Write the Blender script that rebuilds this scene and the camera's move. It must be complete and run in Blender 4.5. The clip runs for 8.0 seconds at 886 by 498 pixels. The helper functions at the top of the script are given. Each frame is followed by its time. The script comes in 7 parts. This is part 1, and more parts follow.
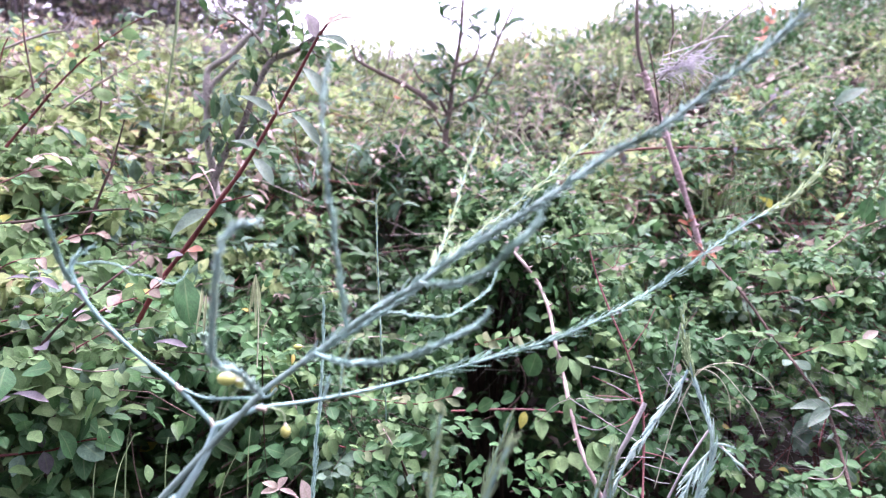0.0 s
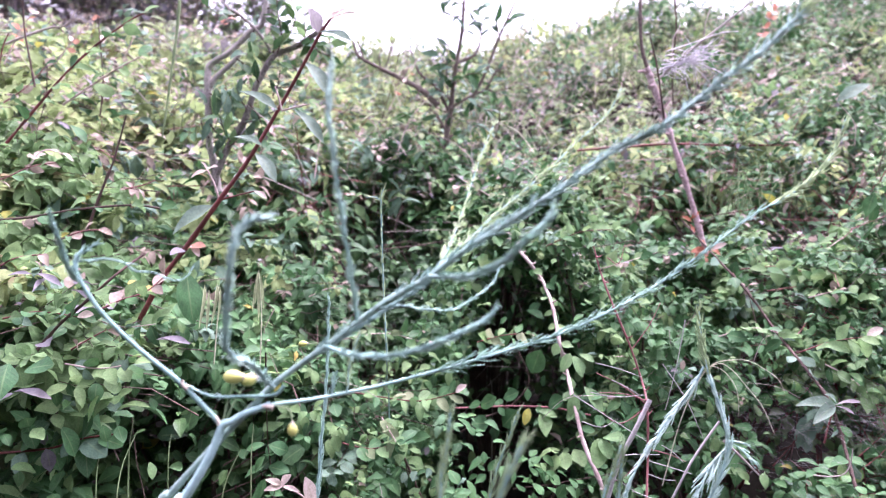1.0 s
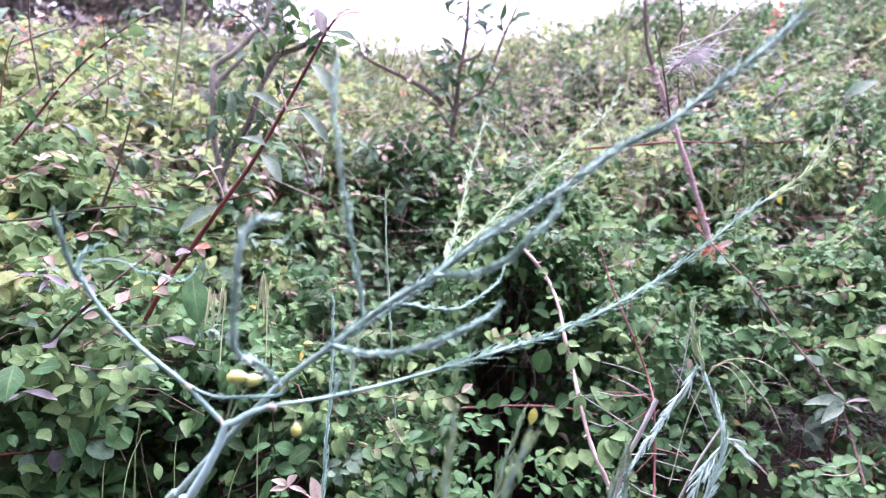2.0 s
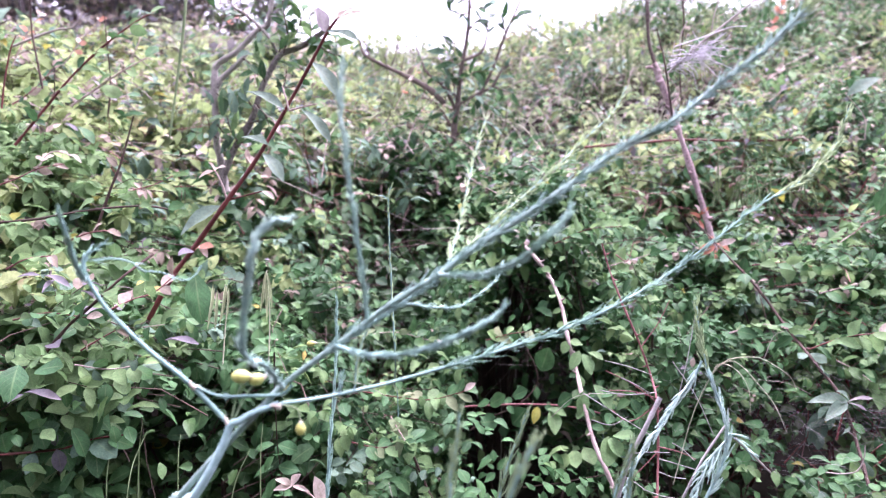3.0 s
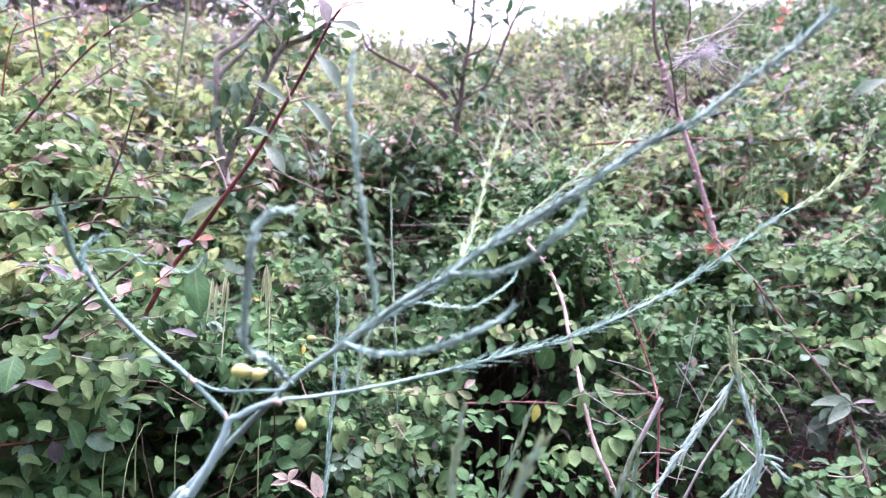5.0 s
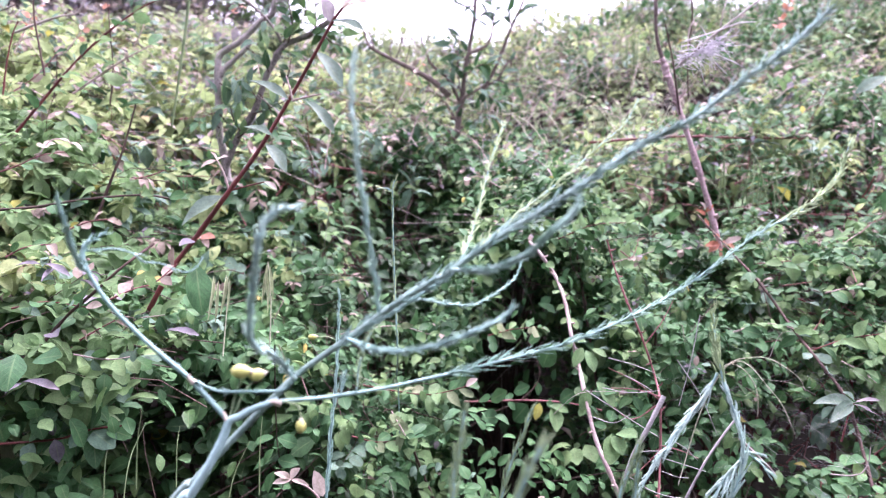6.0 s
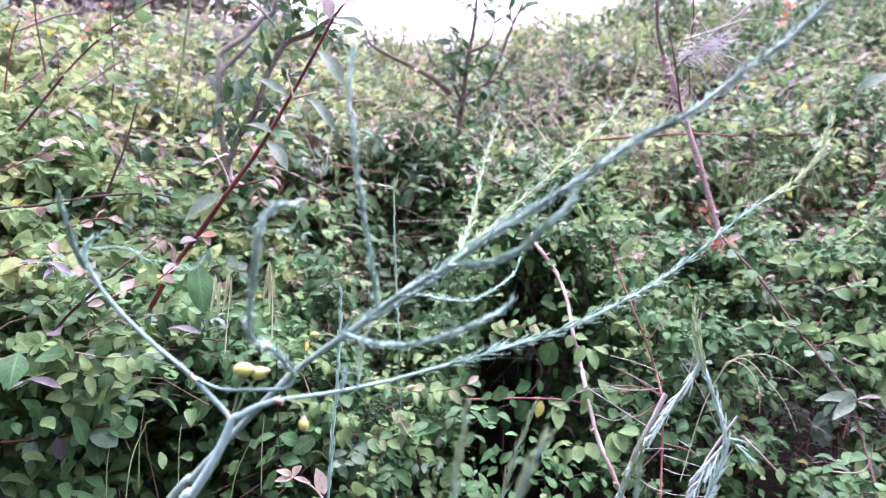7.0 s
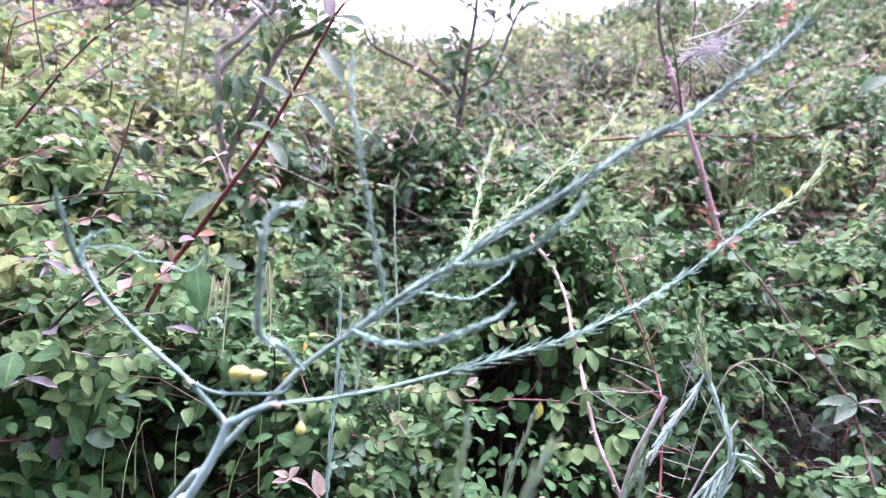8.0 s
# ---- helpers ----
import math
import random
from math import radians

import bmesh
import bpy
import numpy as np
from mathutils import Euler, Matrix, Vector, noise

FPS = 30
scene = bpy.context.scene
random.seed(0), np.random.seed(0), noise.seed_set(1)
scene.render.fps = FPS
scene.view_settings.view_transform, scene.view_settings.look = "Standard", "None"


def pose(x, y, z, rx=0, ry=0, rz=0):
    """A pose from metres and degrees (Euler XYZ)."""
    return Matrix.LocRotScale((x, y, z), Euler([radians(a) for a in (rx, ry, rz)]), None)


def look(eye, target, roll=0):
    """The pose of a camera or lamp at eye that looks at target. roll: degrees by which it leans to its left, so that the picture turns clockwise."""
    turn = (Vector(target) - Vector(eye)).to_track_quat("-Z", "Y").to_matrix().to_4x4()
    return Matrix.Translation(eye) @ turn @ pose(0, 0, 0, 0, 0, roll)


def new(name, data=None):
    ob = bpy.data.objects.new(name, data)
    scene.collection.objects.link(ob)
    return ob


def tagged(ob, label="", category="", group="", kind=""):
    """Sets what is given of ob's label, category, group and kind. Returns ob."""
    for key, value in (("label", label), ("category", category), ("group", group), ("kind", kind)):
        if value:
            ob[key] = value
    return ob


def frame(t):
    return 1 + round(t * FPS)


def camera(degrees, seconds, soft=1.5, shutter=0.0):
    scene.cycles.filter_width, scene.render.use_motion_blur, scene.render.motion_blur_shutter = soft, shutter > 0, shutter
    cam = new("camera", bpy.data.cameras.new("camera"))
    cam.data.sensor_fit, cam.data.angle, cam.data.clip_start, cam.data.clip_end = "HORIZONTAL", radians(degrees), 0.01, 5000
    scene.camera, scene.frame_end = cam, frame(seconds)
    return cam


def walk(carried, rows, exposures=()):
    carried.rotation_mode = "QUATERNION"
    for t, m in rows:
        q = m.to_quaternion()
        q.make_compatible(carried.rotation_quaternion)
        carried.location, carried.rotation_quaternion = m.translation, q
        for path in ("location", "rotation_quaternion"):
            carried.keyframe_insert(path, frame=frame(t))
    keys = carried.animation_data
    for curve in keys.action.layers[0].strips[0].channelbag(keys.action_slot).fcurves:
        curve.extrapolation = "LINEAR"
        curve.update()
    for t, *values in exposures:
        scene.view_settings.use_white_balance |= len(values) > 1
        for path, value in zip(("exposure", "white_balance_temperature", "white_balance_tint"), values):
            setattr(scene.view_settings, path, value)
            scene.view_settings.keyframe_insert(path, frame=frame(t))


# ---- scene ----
cam = camera(62, 8.0, 1.12)
cam.data.dof.use_dof, cam.data.dof.focus_distance, cam.data.dof.aperture_fstop = True, 0.87, 7.2
PATH = [
    (0, (0.007, -0.01, 1.451), (0.025, 1.977, 1.226), 0.2),
    (0.5, (0.001, -0.006, 1.45), (0.019, 1.981, 1.22), 0.2),
    (1, (0.001, -0.005, 1.45), (0.02, 1.981, 1.216), 0.2),
    (1.5, (0.003, -0.003, 1.449), (0.012, 1.983, 1.215), 0.1),
    (3, (0.001, -0.002, 1.45), (-0.001, 1.984, 1.211), -0.3),
    (3.5, (0.0, 0.0, 1.449), (0.0, 1.985, 1.207), -0.0),
    (4, (-0.001, 0.002, 1.447), (0.0, 1.987, 1.201), 0.1),
    (4.5, (-0.002, 0.005, 1.449), (-0.001, 1.99, 1.201), 0.5),
    (6, (-0.002, 0.009, 1.449), (-0.008, 1.993, 1.193), 0.5),
    (6.5, (0.0, 0.01, 1.447), (-0.008, 1.994, 1.19), 0.4),
    (7, (-0.002, 0.009, 1.448), (-0.012, 1.992, 1.188), 0.4),
    (7.5, (-0.003, 0.013, 1.449), (-0.009, 1.996, 1.185), 0.7),
    (8, (-0.005, 0.016, 1.449), (-0.009, 1.999, 1.187), 0.8),
]
walk(cam, [(t, look(eye, target, roll)) for t, eye, target, roll in PATH], exposures=[(0, 2.60, 5900, 45), (8, 2.58, 5900, 45)])

# ---------------------------------------------------------------- light
SUN_ELEV, SUN_TURN = 70, 40
world_sky = bpy.data.worlds.new("overcast_sky")
scene.world = world_sky
world_sky.use_nodes = True
wn, wl = world_sky.node_tree.nodes, world_sky.node_tree.links
sky = wn.new("ShaderNodeTexSky")
sky.sky_type, sky.sun_disc = "NISHITA", False
sky.sun_elevation, sky.sun_rotation = radians(SUN_ELEV), radians(SUN_TURN)
sky.air_density, sky.dust_density, sky.ozone_density = 1.0, 6.0, 1.0
grey = wn.new("ShaderNodeHueSaturation")
grey.inputs["Saturation"].default_value = 0.30
wl.new(sky.outputs[0], grey.inputs["Color"])
wl.new(grey.outputs[0], wn["Background"].inputs["Color"])
wn["Background"].inputs["Strength"].default_value = 0.160
sun = new("sun", bpy.data.lights.new("sun", "SUN"))
sun.data.energy, sun.data.angle, sun.data.color = 0.75, radians(60), (1.0, 0.97, 0.92)
sun_way = Vector((math.sin(radians(SUN_TURN)) * math.cos(radians(SUN_ELEV)),
                  math.cos(radians(SUN_TURN)) * math.cos(radians(SUN_ELEV)), math.sin(radians(SUN_ELEV))))
sun.matrix_world = look(sun_way * 50, (0, 0, 0))


# ---------------------------------------------------------------- materials
def nodes_of(name):
    m = bpy.data.materials.new(name)
    m.use_nodes = True
    t = m.node_tree
    return m, t.nodes, t.links, t.nodes["Principled BSDF"], t.nodes["Material Output"]


def ramp_of(n, stops):
    r = n.new("ShaderNodeValToRGB")
    e = r.color_ramp.elements
    while len(e) < len(stops):
        e.new(0.5)
    for el, (p, c) in zip(e, stops):
        el.position, el.color = p, (*c, 1)
    return r


def leaf_material(name, stops, gloss=0.42, glow_through=0.2, sheen=0.13):
    """Leaf blade: tone by leaf, blotches, a pale midrib with side veins, light through the blade."""
    m, n, l, b, out = nodes_of(name)
    info, geo, uv = n.new("ShaderNodeObjectInfo"), n.new("ShaderNodeNewGeometry"), n.new("ShaderNodeUVMap")
    mul = n.new("ShaderNodeMath"); mul.operation = "MULTIPLY_ADD"
    l.new(geo.outputs["Random Per Island"], mul.inputs[0]); mul.inputs[1].default_value = 7.31
    l.new(info.outputs["Random"], mul.inputs[2])
    fr = n.new("ShaderNodeMath"); fr.operation = "FRACT"
    l.new(mul.outputs[0], fr.inputs[0])
    ramp = ramp_of(n, [(p, (c[0], c[1] * 1.03, c[2] * 0.98)) for p, c in stops])
    # whole sprays lean to one tone, single leaves stray from it
    spray = n.new("ShaderNodeTexNoise"); spray.inputs["Scale"].default_value = 6.5; spray.inputs["Detail"].default_value = 1
    l.new(geo.outputs["Position"], spray.inputs["Vector"])
    lean = n.new("ShaderNodeMapRange")
    lean.inputs["From Min"].default_value, lean.inputs["From Max"].default_value = 0.3, 0.7
    lean.inputs["To Min"].default_value, lean.inputs["To Max"].default_value = -0.1, 0.65
    l.new(spray.outputs["Fac"], lean.inputs["Value"])
    sway = n.new("ShaderNodeMath"); sway.operation = "MULTIPLY_ADD"
    l.new(fr.outputs[0], sway.inputs[0]); sway.inputs[1].default_value = 0.45; l.new(lean.outputs[0], sway.inputs[2])
    l.new(sway.outputs[0], ramp.inputs[0])
    blot = n.new("ShaderNodeTexNoise"); blot.inputs["Scale"].default_value = 55
    l.new(geo.outputs["Position"], blot.inputs["Vector"])
    shade = n.new("ShaderNodeMapRange")
    shade.inputs["From Min"].default_value, shade.inputs["From Max"].default_value = 0.3, 0.7
    shade.inputs["To Min"].default_value, shade.inputs["To Max"].default_value = 0.75, 1.3
    l.new(blot.outputs["Fac"], shade.inputs["Value"])
    mixc = n.new("ShaderNodeMixRGB"); mixc.blend_type = "MULTIPLY"; mixc.inputs[0].default_value = 1
    l.new(ramp.outputs[0], mixc.inputs[1]); l.new(shade.outputs[0], mixc.inputs[2])
    # midrib and veins from the blade's own coordinates
    sep = n.new("ShaderNodeSeparateXYZ"); l.new(uv.outputs[0], sep.inputs[0])
    off = n.new("ShaderNodeMath"); off.operation = "SUBTRACT"; l.new(sep.outputs["X"], off.inputs[0]); off.inputs[1].default_value = 0.5
    ab = n.new("ShaderNodeMath"); ab.operation = "ABSOLUTE"; l.new(off.outputs[0], ab.inputs[0])
    rib = n.new("ShaderNodeMapRange")
    rib.inputs["From Min"].default_value, rib.inputs["From Max"].default_value = 0.0, 0.06
    rib.inputs["To Min"].default_value, rib.inputs["To Max"].default_value = 0.28, 0.0
    l.new(ab.outputs[0], rib.inputs["Value"])
    vs = n.new("ShaderNodeMath"); vs.operation = "MULTIPLY_ADD"
    l.new(ab.outputs[0], vs.inputs[0]); vs.inputs[1].default_value = -0.7; l.new(sep.outputs["Y"], vs.inputs[2])
    sc = n.new("ShaderNodeMath"); sc.operation = "MULTIPLY"; l.new(vs.outputs[0], sc.inputs[0]); sc.inputs[1].default_value = 44
    sn = n.new("ShaderNodeMath"); sn.operation = "SINE"; l.new(sc.outputs[0], sn.inputs[0])
    line = n.new("ShaderNodeMapRange")
    line.inputs["From Min"].default_value, line.inputs["From Max"].default_value = 0.80, 1.0
    line.inputs["To Max"].default_value = 0.08
    l.new(sn.outputs[0], line.inputs["Value"])
    vein = n.new("ShaderNodeMath"); vein.operation = "MAXIMUM"
    l.new(rib.outputs[0], vein.inputs[0]); l.new(line.outputs[0], vein.inputs[1])
    fine = n.new("ShaderNodeTexNoise"); fine.inputs["Scale"].default_value = 420; fine.inputs["Detail"].default_value = 3
    l.new(geo.outputs["Position"], fine.inputs["Vector"])
    speck = n.new("ShaderNodeMapRange")
    speck.inputs["From Min"].default_value, speck.inputs["From Max"].default_value = 0.35, 0.65
    speck.inputs["To Min"].default_value, speck.inputs["To Max"].default_value = 0.86, 1.12
    l.new(fine.outputs["Fac"], speck.inputs["Value"])
    fleck = n.new("ShaderNodeMixRGB"); fleck.blend_type = "MULTIPLY"; fleck.inputs[0].default_value = 1
    l.new(mixc.outputs[0], fleck.inputs[1]); l.new(speck.outputs[0], fleck.inputs[2])
    rough = n.new("ShaderNodeMapRange")
    rough.inputs["To Min"].default_value, rough.inputs["To Max"].default_value = gloss - 0.12, gloss + 0.16
    l.new(blot.outputs["Fac"], rough.inputs["Value"])
    l.new(rough.outputs[0], b.inputs["Roughness"])
    pale = n.new("ShaderNodeMixRGB"); pale.inputs[2].default_value = (0.22, 0.28, 0.13, 1)
    l.new(vein.outputs[0], pale.inputs[0]); l.new(fleck.outputs[0], pale.inputs[1])
    l.new(pale.outputs[0], b.inputs["Base Color"])
    b.inputs["Specular IOR Level"].default_value = sheen
    bump = n.new("ShaderNodeBump"); bump.inputs["Strength"].default_value = 0.07; bump.inputs["Distance"].default_value = 0.001
    l.new(sn.outputs[0], bump.inputs["Height"]); l.new(bump.outputs[0], b.inputs["Normal"])
    tr = n.new("ShaderNodeBsdfTranslucent")
    l.new(pale.outputs[0], tr.inputs["Color"])
    mx = n.new("ShaderNodeMixShader"); mx.inputs[0].default_value = glow_through
    l.new(b.outputs[0], mx.inputs[1]); l.new(tr.outputs[0], mx.inputs[2]); l.new(mx.outputs[0], out.inputs[0])
    return m


def bark_material(name, dark, light, scale=120, rough=0.75, bump_by=0.4):
    m, n, l, b, out = nodes_of(name)
    geo = n.new("ShaderNodeNewGeometry")
    big, fine = n.new("ShaderNodeTexNoise"), n.new("ShaderNodeTexNoise")
    big.inputs["Scale"].default_value, fine.inputs["Scale"].default_value = scale * 0.2, scale * 3
    fine.inputs["Detail"].default_value = 4
    l.new(geo.outputs["Position"], big.inputs["Vector"]); l.new(geo.outputs["Position"], fine.inputs["Vector"])
    mx = n.new("ShaderNodeMath"); mx.operation = "ADD"
    l.new(big.outputs["Fac"], mx.inputs[0]); l.new(fine.outputs["Fac"], mx.inputs[1])
    ramp = ramp_of(n, [(0.0, dark), (1.0, light)])
    mr = n.new("ShaderNodeMapRange")
    mr.inputs["From Min"].default_value, mr.inputs["From Max"].default_value = 0.7, 1.3
    l.new(mx.outputs[0], mr.inputs["Value"]); l.new(mr.outputs[0], ramp.inputs[0])
    l.new(ramp.outputs[0], b.inputs["Base Color"])
    b.inputs["Roughness"].default_value = rough
    b.inputs["Specular IOR Level"].default_value = 0.2
    bump = n.new("ShaderNodeBump"); bump.inputs["Strength"].default_value = bump_by; bump.inputs["Distance"].default_value = 0.002
    l.new(fine.outputs["Fac"], bump.inputs["Height"]); l.new(bump.outputs[0], b.inputs["Normal"])
    return m


LEAF = leaf_material("leaf_green", [(0.0, (0.027, 0.076, 0.031)), (0.5, (0.042, 0.110, 0.042)), (0.9, (0.064, 0.145, 0.052)),
                                    (1.0, (0.115, 0.180, 0.062))], 0.52, 0.24, 0.14)
LEAF_YOUNG = leaf_material("leaf_young", [(0.0, (0.165, 0.225, 0.095)), (0.5, (0.235, 0.300, 0.128)), (0.9, (0.310, 0.355, 0.165)),
                                          (1.0, (0.290, 0.230, 0.130))], 0.6, 0.45, 0.10)
LEAF_FRESH = leaf_material("leaf_fresh", [(0.0, (0.092, 0.168, 0.070)), (0.5, (0.125, 0.212, 0.088)), (1.0, (0.172, 0.262, 0.112))], 0.55, 0.42, 0.14)
LEAF_OLIVE = leaf_material("leaf_olive", [(0.0, (0.108, 0.150, 0.080)), (0.5, (0.160, 0.200, 0.108)), (0.9, (0.226, 0.246, 0.150)),
                                          (1.0, (0.270, 0.215, 0.165))], 0.65, 0.42, 0.08)
LEAF_BLUE = leaf_material("leaf_greyish", [(0.0, (0.065, 0.120, 0.082)), (0.5, (0.090, 0.155, 0.108)), (1.0, (0.125, 0.195, 0.140))], 0.5, 0.2)
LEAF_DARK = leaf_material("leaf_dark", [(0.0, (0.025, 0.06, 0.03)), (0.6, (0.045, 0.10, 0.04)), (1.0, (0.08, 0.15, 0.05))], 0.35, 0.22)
LEAF_PURPLE = leaf_material("leaf_purple", [(0.0, (0.115, 0.105, 0.125)), (0.6, (0.16, 0.145, 0.165)), (1.0, (0.22, 0.195, 0.21))], 0.5, 0.25)
LEAF_RED = leaf_material("leaf_orange_red", [(0.0, (0.36, 0.13, 0.085)), (0.5, (0.44, 0.19, 0.13)), (1.0, (0.50, 0.27, 0.20))], 0.5, 0.35)
LEAF_YELLOW = leaf_material("leaf_yellow", [(0.0, (0.20, 0.20, 0.04)), (0.6, (0.30, 0.27, 0.06)), (1.0, (0.34, 0.25, 0.08))], 0.5, 0.4)
LEAF_WAN = leaf_material("leaf_wan", [(0.0, (0.095, 0.15, 0.11)), (0.6, (0.135, 0.195, 0.15)), (1.0, (0.18, 0.24, 0.195))], 0.45, 0.35)
LEAF_CREAM = leaf_material("seed_husk_cream", [(0.0, (0.26, 0.30, 0.17)), (1.0, (0.40, 0.43, 0.27))], 0.6, 0.4)
LEAF_TIP = leaf_material("leaf_reddish_tip", [(0.0, (0.15, 0.120, 0.092)), (0.5, (0.22, 0.175, 0.142)), (1.0, (0.33, 0.255, 0.225))], 0.45, 0.25)
LEAF_MAUVE = leaf_material("leaf_pale_mauve", [(0.0, (0.24, 0.21, 0.22)), (1.0, (0.34, 0.30, 0.31))], 0.5, 0.4)
LEAF_PALE = leaf_material("leaf_pale_pink", [(0.0, (0.36, 0.29, 0.26)), (0.6, (0.44, 0.36, 0.32)), (1.0, (0.48, 0.42, 0.35))], 0.55, 0.35)
BARK_RED = bark_material("red_bark", (0.060, 0.018, 0.016), (0.17, 0.050, 0.042), 150, 0.5, 0.2)
BARK_PINK = bark_material("pinkish_bark", (0.22, 0.16, 0.14), (0.47, 0.385, 0.345), 160)
BARK_BRIGHT = bark_material("bright_red_bark", (0.13, 0.05, 0.048), (0.27, 0.12, 0.115), 150, 0.5, 0.2)
BARK_GREY = bark_material("grey_bark", (0.11, 0.098, 0.086), (0.40, 0.37, 0.33), 100)
BARK_DEAD = bark_material("dead_pinkish_bark", (0.19, 0.125, 0.122), (0.54, 0.41, 0.40), 70, 0.8, 0.7)
BARK_BROWN = bark_material("brown_bark", (0.032, 0.020, 0.016), (0.092, 0.060, 0.047), 120)
BARK_ASH = bark_material("ash_grey_bark", (0.065, 0.056, 0.048), (0.27, 0.245, 0.215), 60)
BARK_UMBER = bark_material("umber_bark", (0.055, 0.041, 0.034), (0.16, 0.125, 0.105), 60)
# far-tree bark, paled to mauve-grey so its colour carries distance haze
BARK_HAZED = bark_material("hazed_mauve_grey_bark", (0.085, 0.068, 0.068), (0.19, 0.155, 0.155), 20)
TWIG_DRY = bark_material("dry_twig", (0.19, 0.158, 0.138), (0.38, 0.335, 0.295), 150)
TWIG_LILAC = bark_material("lilac_dry_twig", (0.42, 0.40, 0.43), (0.64, 0.61, 0.66), 150)
STALK_GREY = bark_material("lilac_grey_stalk", (0.18, 0.178, 0.165), (0.38, 0.375, 0.35), 150, 0.8, 0.2)
GRASS_DRY = bark_material("dry_grass", (0.30, 0.31, 0.20), (0.50, 0.50, 0.36), 150, 0.6, 0.1)
GRASS = bark_material("green_grass", (0.09, 0.14, 0.06), (0.19, 0.25, 0.12), 150, 0.5, 0.1)
SPEAR = bark_material("asparagus_stem", (0.120, 0.222, 0.196), (0.245, 0.400, 0.352), 60, 0.4, 0.25)
SPEAR_PALE = bark_material("asparagus_stem_pale", (0.20, 0.335, 0.310), (0.355, 0.54, 0.50), 60, 0.4, 0.2)
SPEAR_GREY = bark_material("asparagus_stem_greyish", (0.140, 0.222, 0.188), (0.27, 0.385, 0.328), 90, 0.45, 0.12)
NEEDLE = bark_material("asparagus_needle", (0.155, 0.268, 0.228), (0.315, 0.475, 0.412), 90, 0.5, 0.08)
NEEDLE_PALE = bark_material("asparagus_needle_pale", (0.215, 0.365, 0.295), (0.385, 0.575, 0.470), 90, 0.5, 0.08)
NEEDLE_TIP = bark_material("asparagus_needle_tip", (0.105, 0.215, 0.160), (0.230, 0.390, 0.295), 90, 0.5, 0.08)
NEEDLE_GREEN = bark_material("asparagus_needle_young", (0.14, 0.215, 0.11), (0.29, 0.39, 0.21), 90, 0.5, 0.08)
NEEDLE_FRESH = bark_material("asparagus_needle_fresh", (0.20, 0.295, 0.14), (0.36, 0.47, 0.24), 90, 0.5, 0.08)
# icy tone puts missing front sky light into the needle colour
NEEDLE_ICE = bark_material("asparagus_needle_icy", (0.31, 0.46, 0.39), (0.50, 0.67, 0.58), 90, 0.5, 0.08)
SCALE = bark_material("papery_scale", (0.36, 0.32, 0.25), (0.54, 0.48, 0.38), 150, 0.7, 0.1)
BERRY = bark_material("berry_skin", (0.34, 0.37, 0.09), (0.53, 0.53, 0.18), 110, 0.35, 0.05)
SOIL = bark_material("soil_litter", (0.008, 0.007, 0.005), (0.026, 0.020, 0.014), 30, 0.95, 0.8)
rng = np.random.default_rng(5)
UP = np.array([0.0, 0.0, 1.0])


# ---------------------------------------------------------------- mesh tools
def unit(v):
    return v / np.maximum(np.linalg.norm(v, axis=-1, keepdims=True), 1e-9)


def mesh_from(name, v, f, uv=None, mats=(), index=None):
    """A smooth mesh from arrays of places and of four-cornered faces."""
    me = bpy.data.meshes.new(name)
    me.vertices.add(len(v)); me.vertices.foreach_set("co", np.ascontiguousarray(v, dtype=np.float32).ravel())
    me.loops.add(f.size); me.loops.foreach_set("vertex_index", np.ascontiguousarray(f, dtype=np.int32).ravel())
    me.polygons.add(len(f)); me.polygons.foreach_set("loop_start", np.arange(0, f.size, f.shape[1], dtype=np.int32))
    for m in mats:
        me.materials.append(m)
    if index is not None:
        me.polygons.foreach_set("material_index", np.ascontiguousarray(index, dtype=np.int32))
    me.update(calc_edges=True)
    if uv is not None:
        me.uv_layers.new(name="UVMap").data.foreach_set("uv", np.ascontiguousarray(uv[f.ravel()], dtype=np.float32).ravel())
    me.polygons.foreach_set("use_smooth", np.ones(len(f), dtype=bool))
    return me


def blade(widths, fold=0.25, curl=0.25, wave=0.0, skew=0.0):
    """Leaf blade one long, along +y, folded at its midrib, bent sideways by skew: places, faces, blade coordinates."""
    v, uv, f = [], [], []
    k = len(widths)
    for i, w in enumerate(widths):
        t = i / (k - 1)
        z = -curl * t * t
        for s in (-1, 0, 1):
            v.append((s * w * (1 + 0.6 * skew * s) + skew * t * t, t, z + abs(s) * w * fold + s * wave * w * math.sin(t * 5)))
            uv.append((0.5 + 0.5 * s, t))
    for i in range(k - 1):
        a = i * 3
        f += [(a, a + 1, a + 4, a + 3), (a + 1, a + 2, a + 5, a + 4)]
    return np.array(v), np.array(f), np.array(uv)


